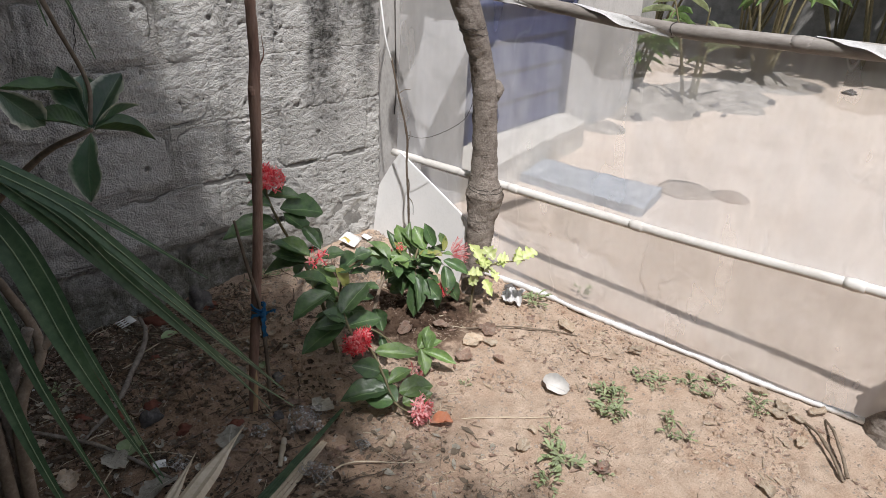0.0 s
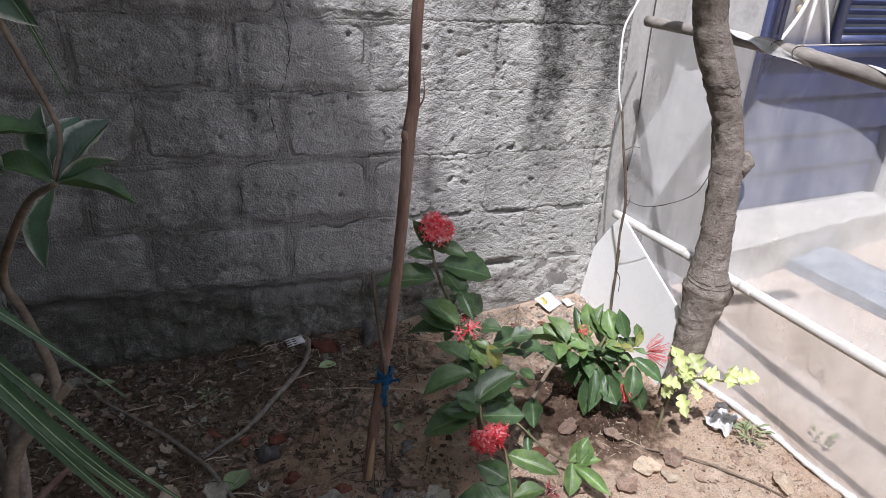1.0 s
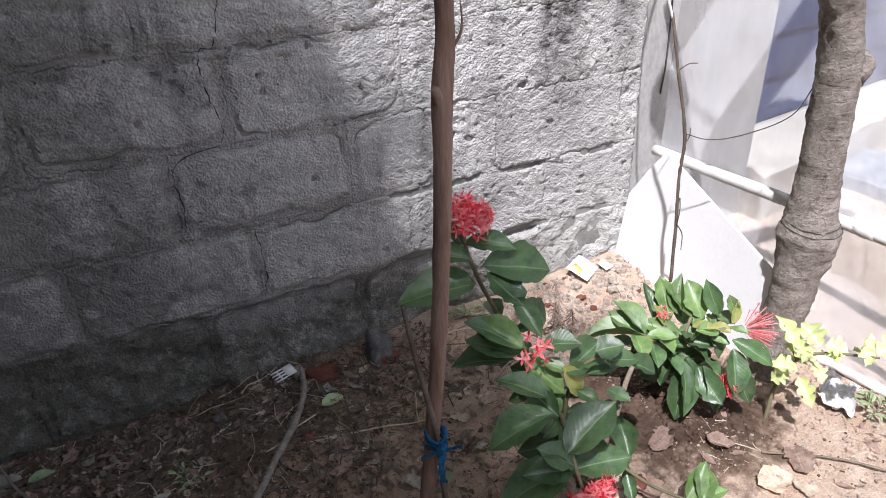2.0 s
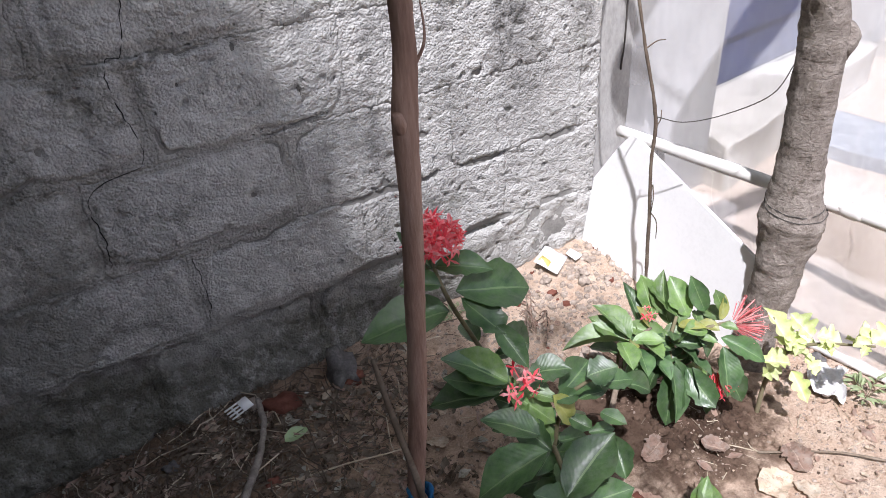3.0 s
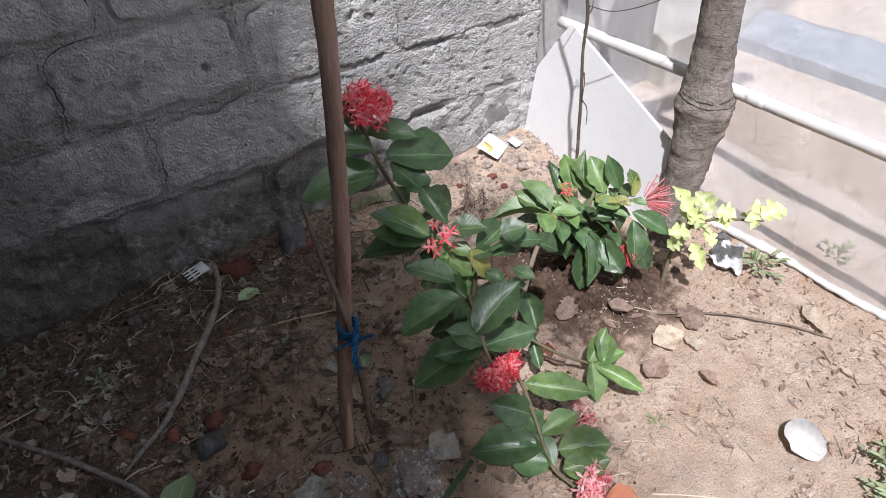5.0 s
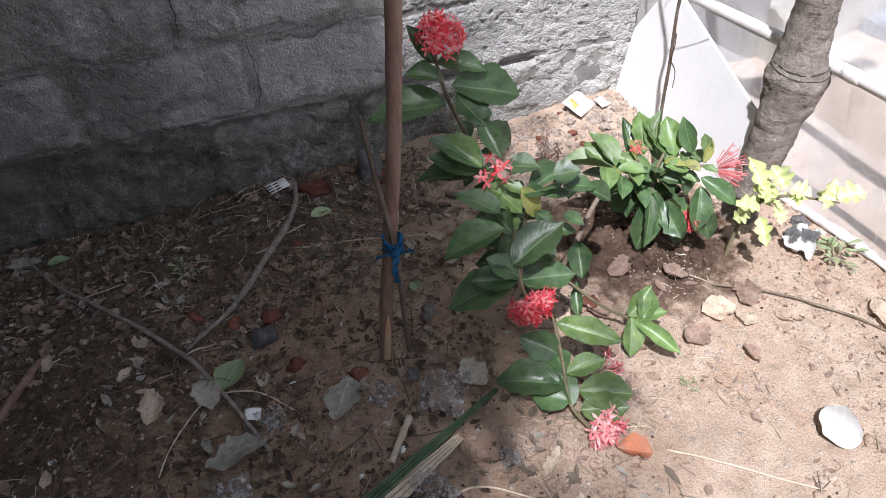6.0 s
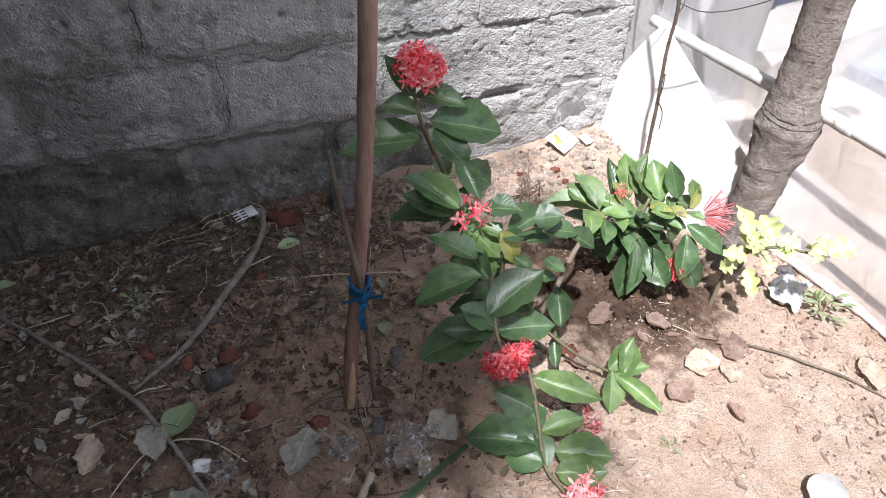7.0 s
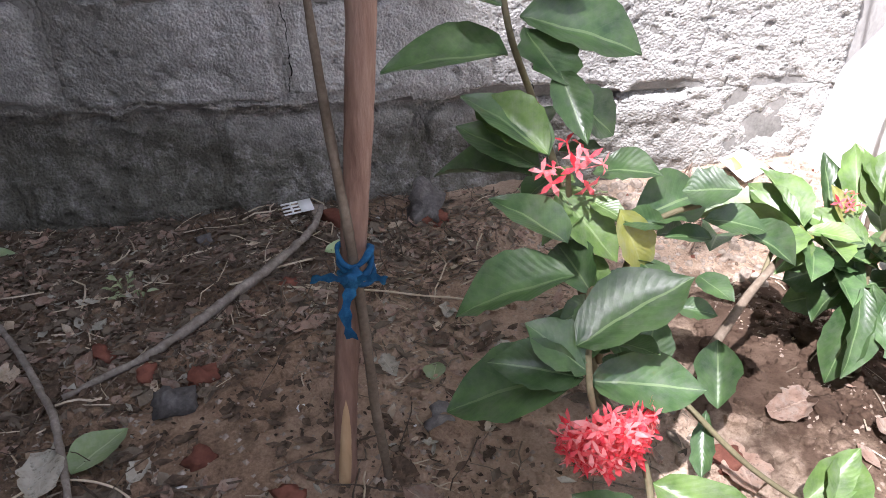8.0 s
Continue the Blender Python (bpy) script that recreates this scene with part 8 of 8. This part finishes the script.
for spec in ((5.0, 0.85, 0.75, 0.13, 1), (5.8, 0.65, 0.8, 0.10, 2), (4.3, 0.72, 0.4, 0.07, 3), (6.9, 0.6, 0.9, 0.10, 4), (3.75, 0.55, 0.30, 0.05, 5), (4.65, 0.55, 0.45, 0.06, 6), (5.4, 0.25, 0.45, 0.05, 7)):
    build_heap(*spec)
rubble("yard_stone", "grey stone lying in the sandy yard", "stone", STONE, [(5.25, 0.35, 0.05), (4.8, 0.3, 0.04), (5.0, 0.15, 0.03), (5.6, 0.25, 0.04), (4.55, 0.4, 0.03), (5.9, 0.1, 0.05), (5.45, 0.2, 0.05), (5.1, 0.62, 0.05), (6.9, 0.1, 0.09), (7.1, -0.2, 0.07), (4.2, 0.55, 0.06), (5.75, 0.55, 0.06)], 0.6, "yard stones")
# high crown, out of view, added to shade the far side of the yard
rng = random.Random(5)
verts, faces = [], []
for _ in range(9000):
    p = Vector((rng.uniform(6.6, 11.2), rng.uniform(-5.0, 4.5), rng.uniform(2.6, 4.2)))
    if wobble(p, 0.7) < -0.25:
        continue
    d = Vector((rng.gauss(0, 1), rng.gauss(0, 1), rng.gauss(-0.3, 0.5))).normalized()
    s = d.cross(Vector((rng.gauss(0, 0.5), rng.gauss(0, 0.5), 1))).normalized()
    i = len(verts)
    verts += [p, p + d * 0.16 + s * 0.07, p + d * 0.34, p + d * 0.16 - s * 0.07]
    faces.append((i, i + 1, i + 2, i + 3))
garden_tree = thing("garden_tree", "wide tree added to shade the far side of the yard", "tree", (9.2, -0.5, 0))
part("trunk", tube(bmesh.new(), [(9.2, -0.5, -0.1), (9.25, -0.4, 1.5), (9.1, -0.3, 3.0)], [0.16, 0.12, 0.08], 12, 30, 0.2, 8), BARK, garden_tree)
crown = bpy.data.meshes.new("crown")
crown.from_pydata(verts, [], faces)
crown.materials.append(WEED_LEAF)
tagged(under(new("crown", crown), garden_tree), "unseen dense green crown", kind="stuff")
bm = box(bmesh.new(), (11.5, -9.0, -0.1), (11.7, 9.0, 2.8))
solo("wall_east", bm, CEMENT, "grey cement wall beyond the garden bushes", "wall", kind="structure", smooth=False)

build_block_wall()
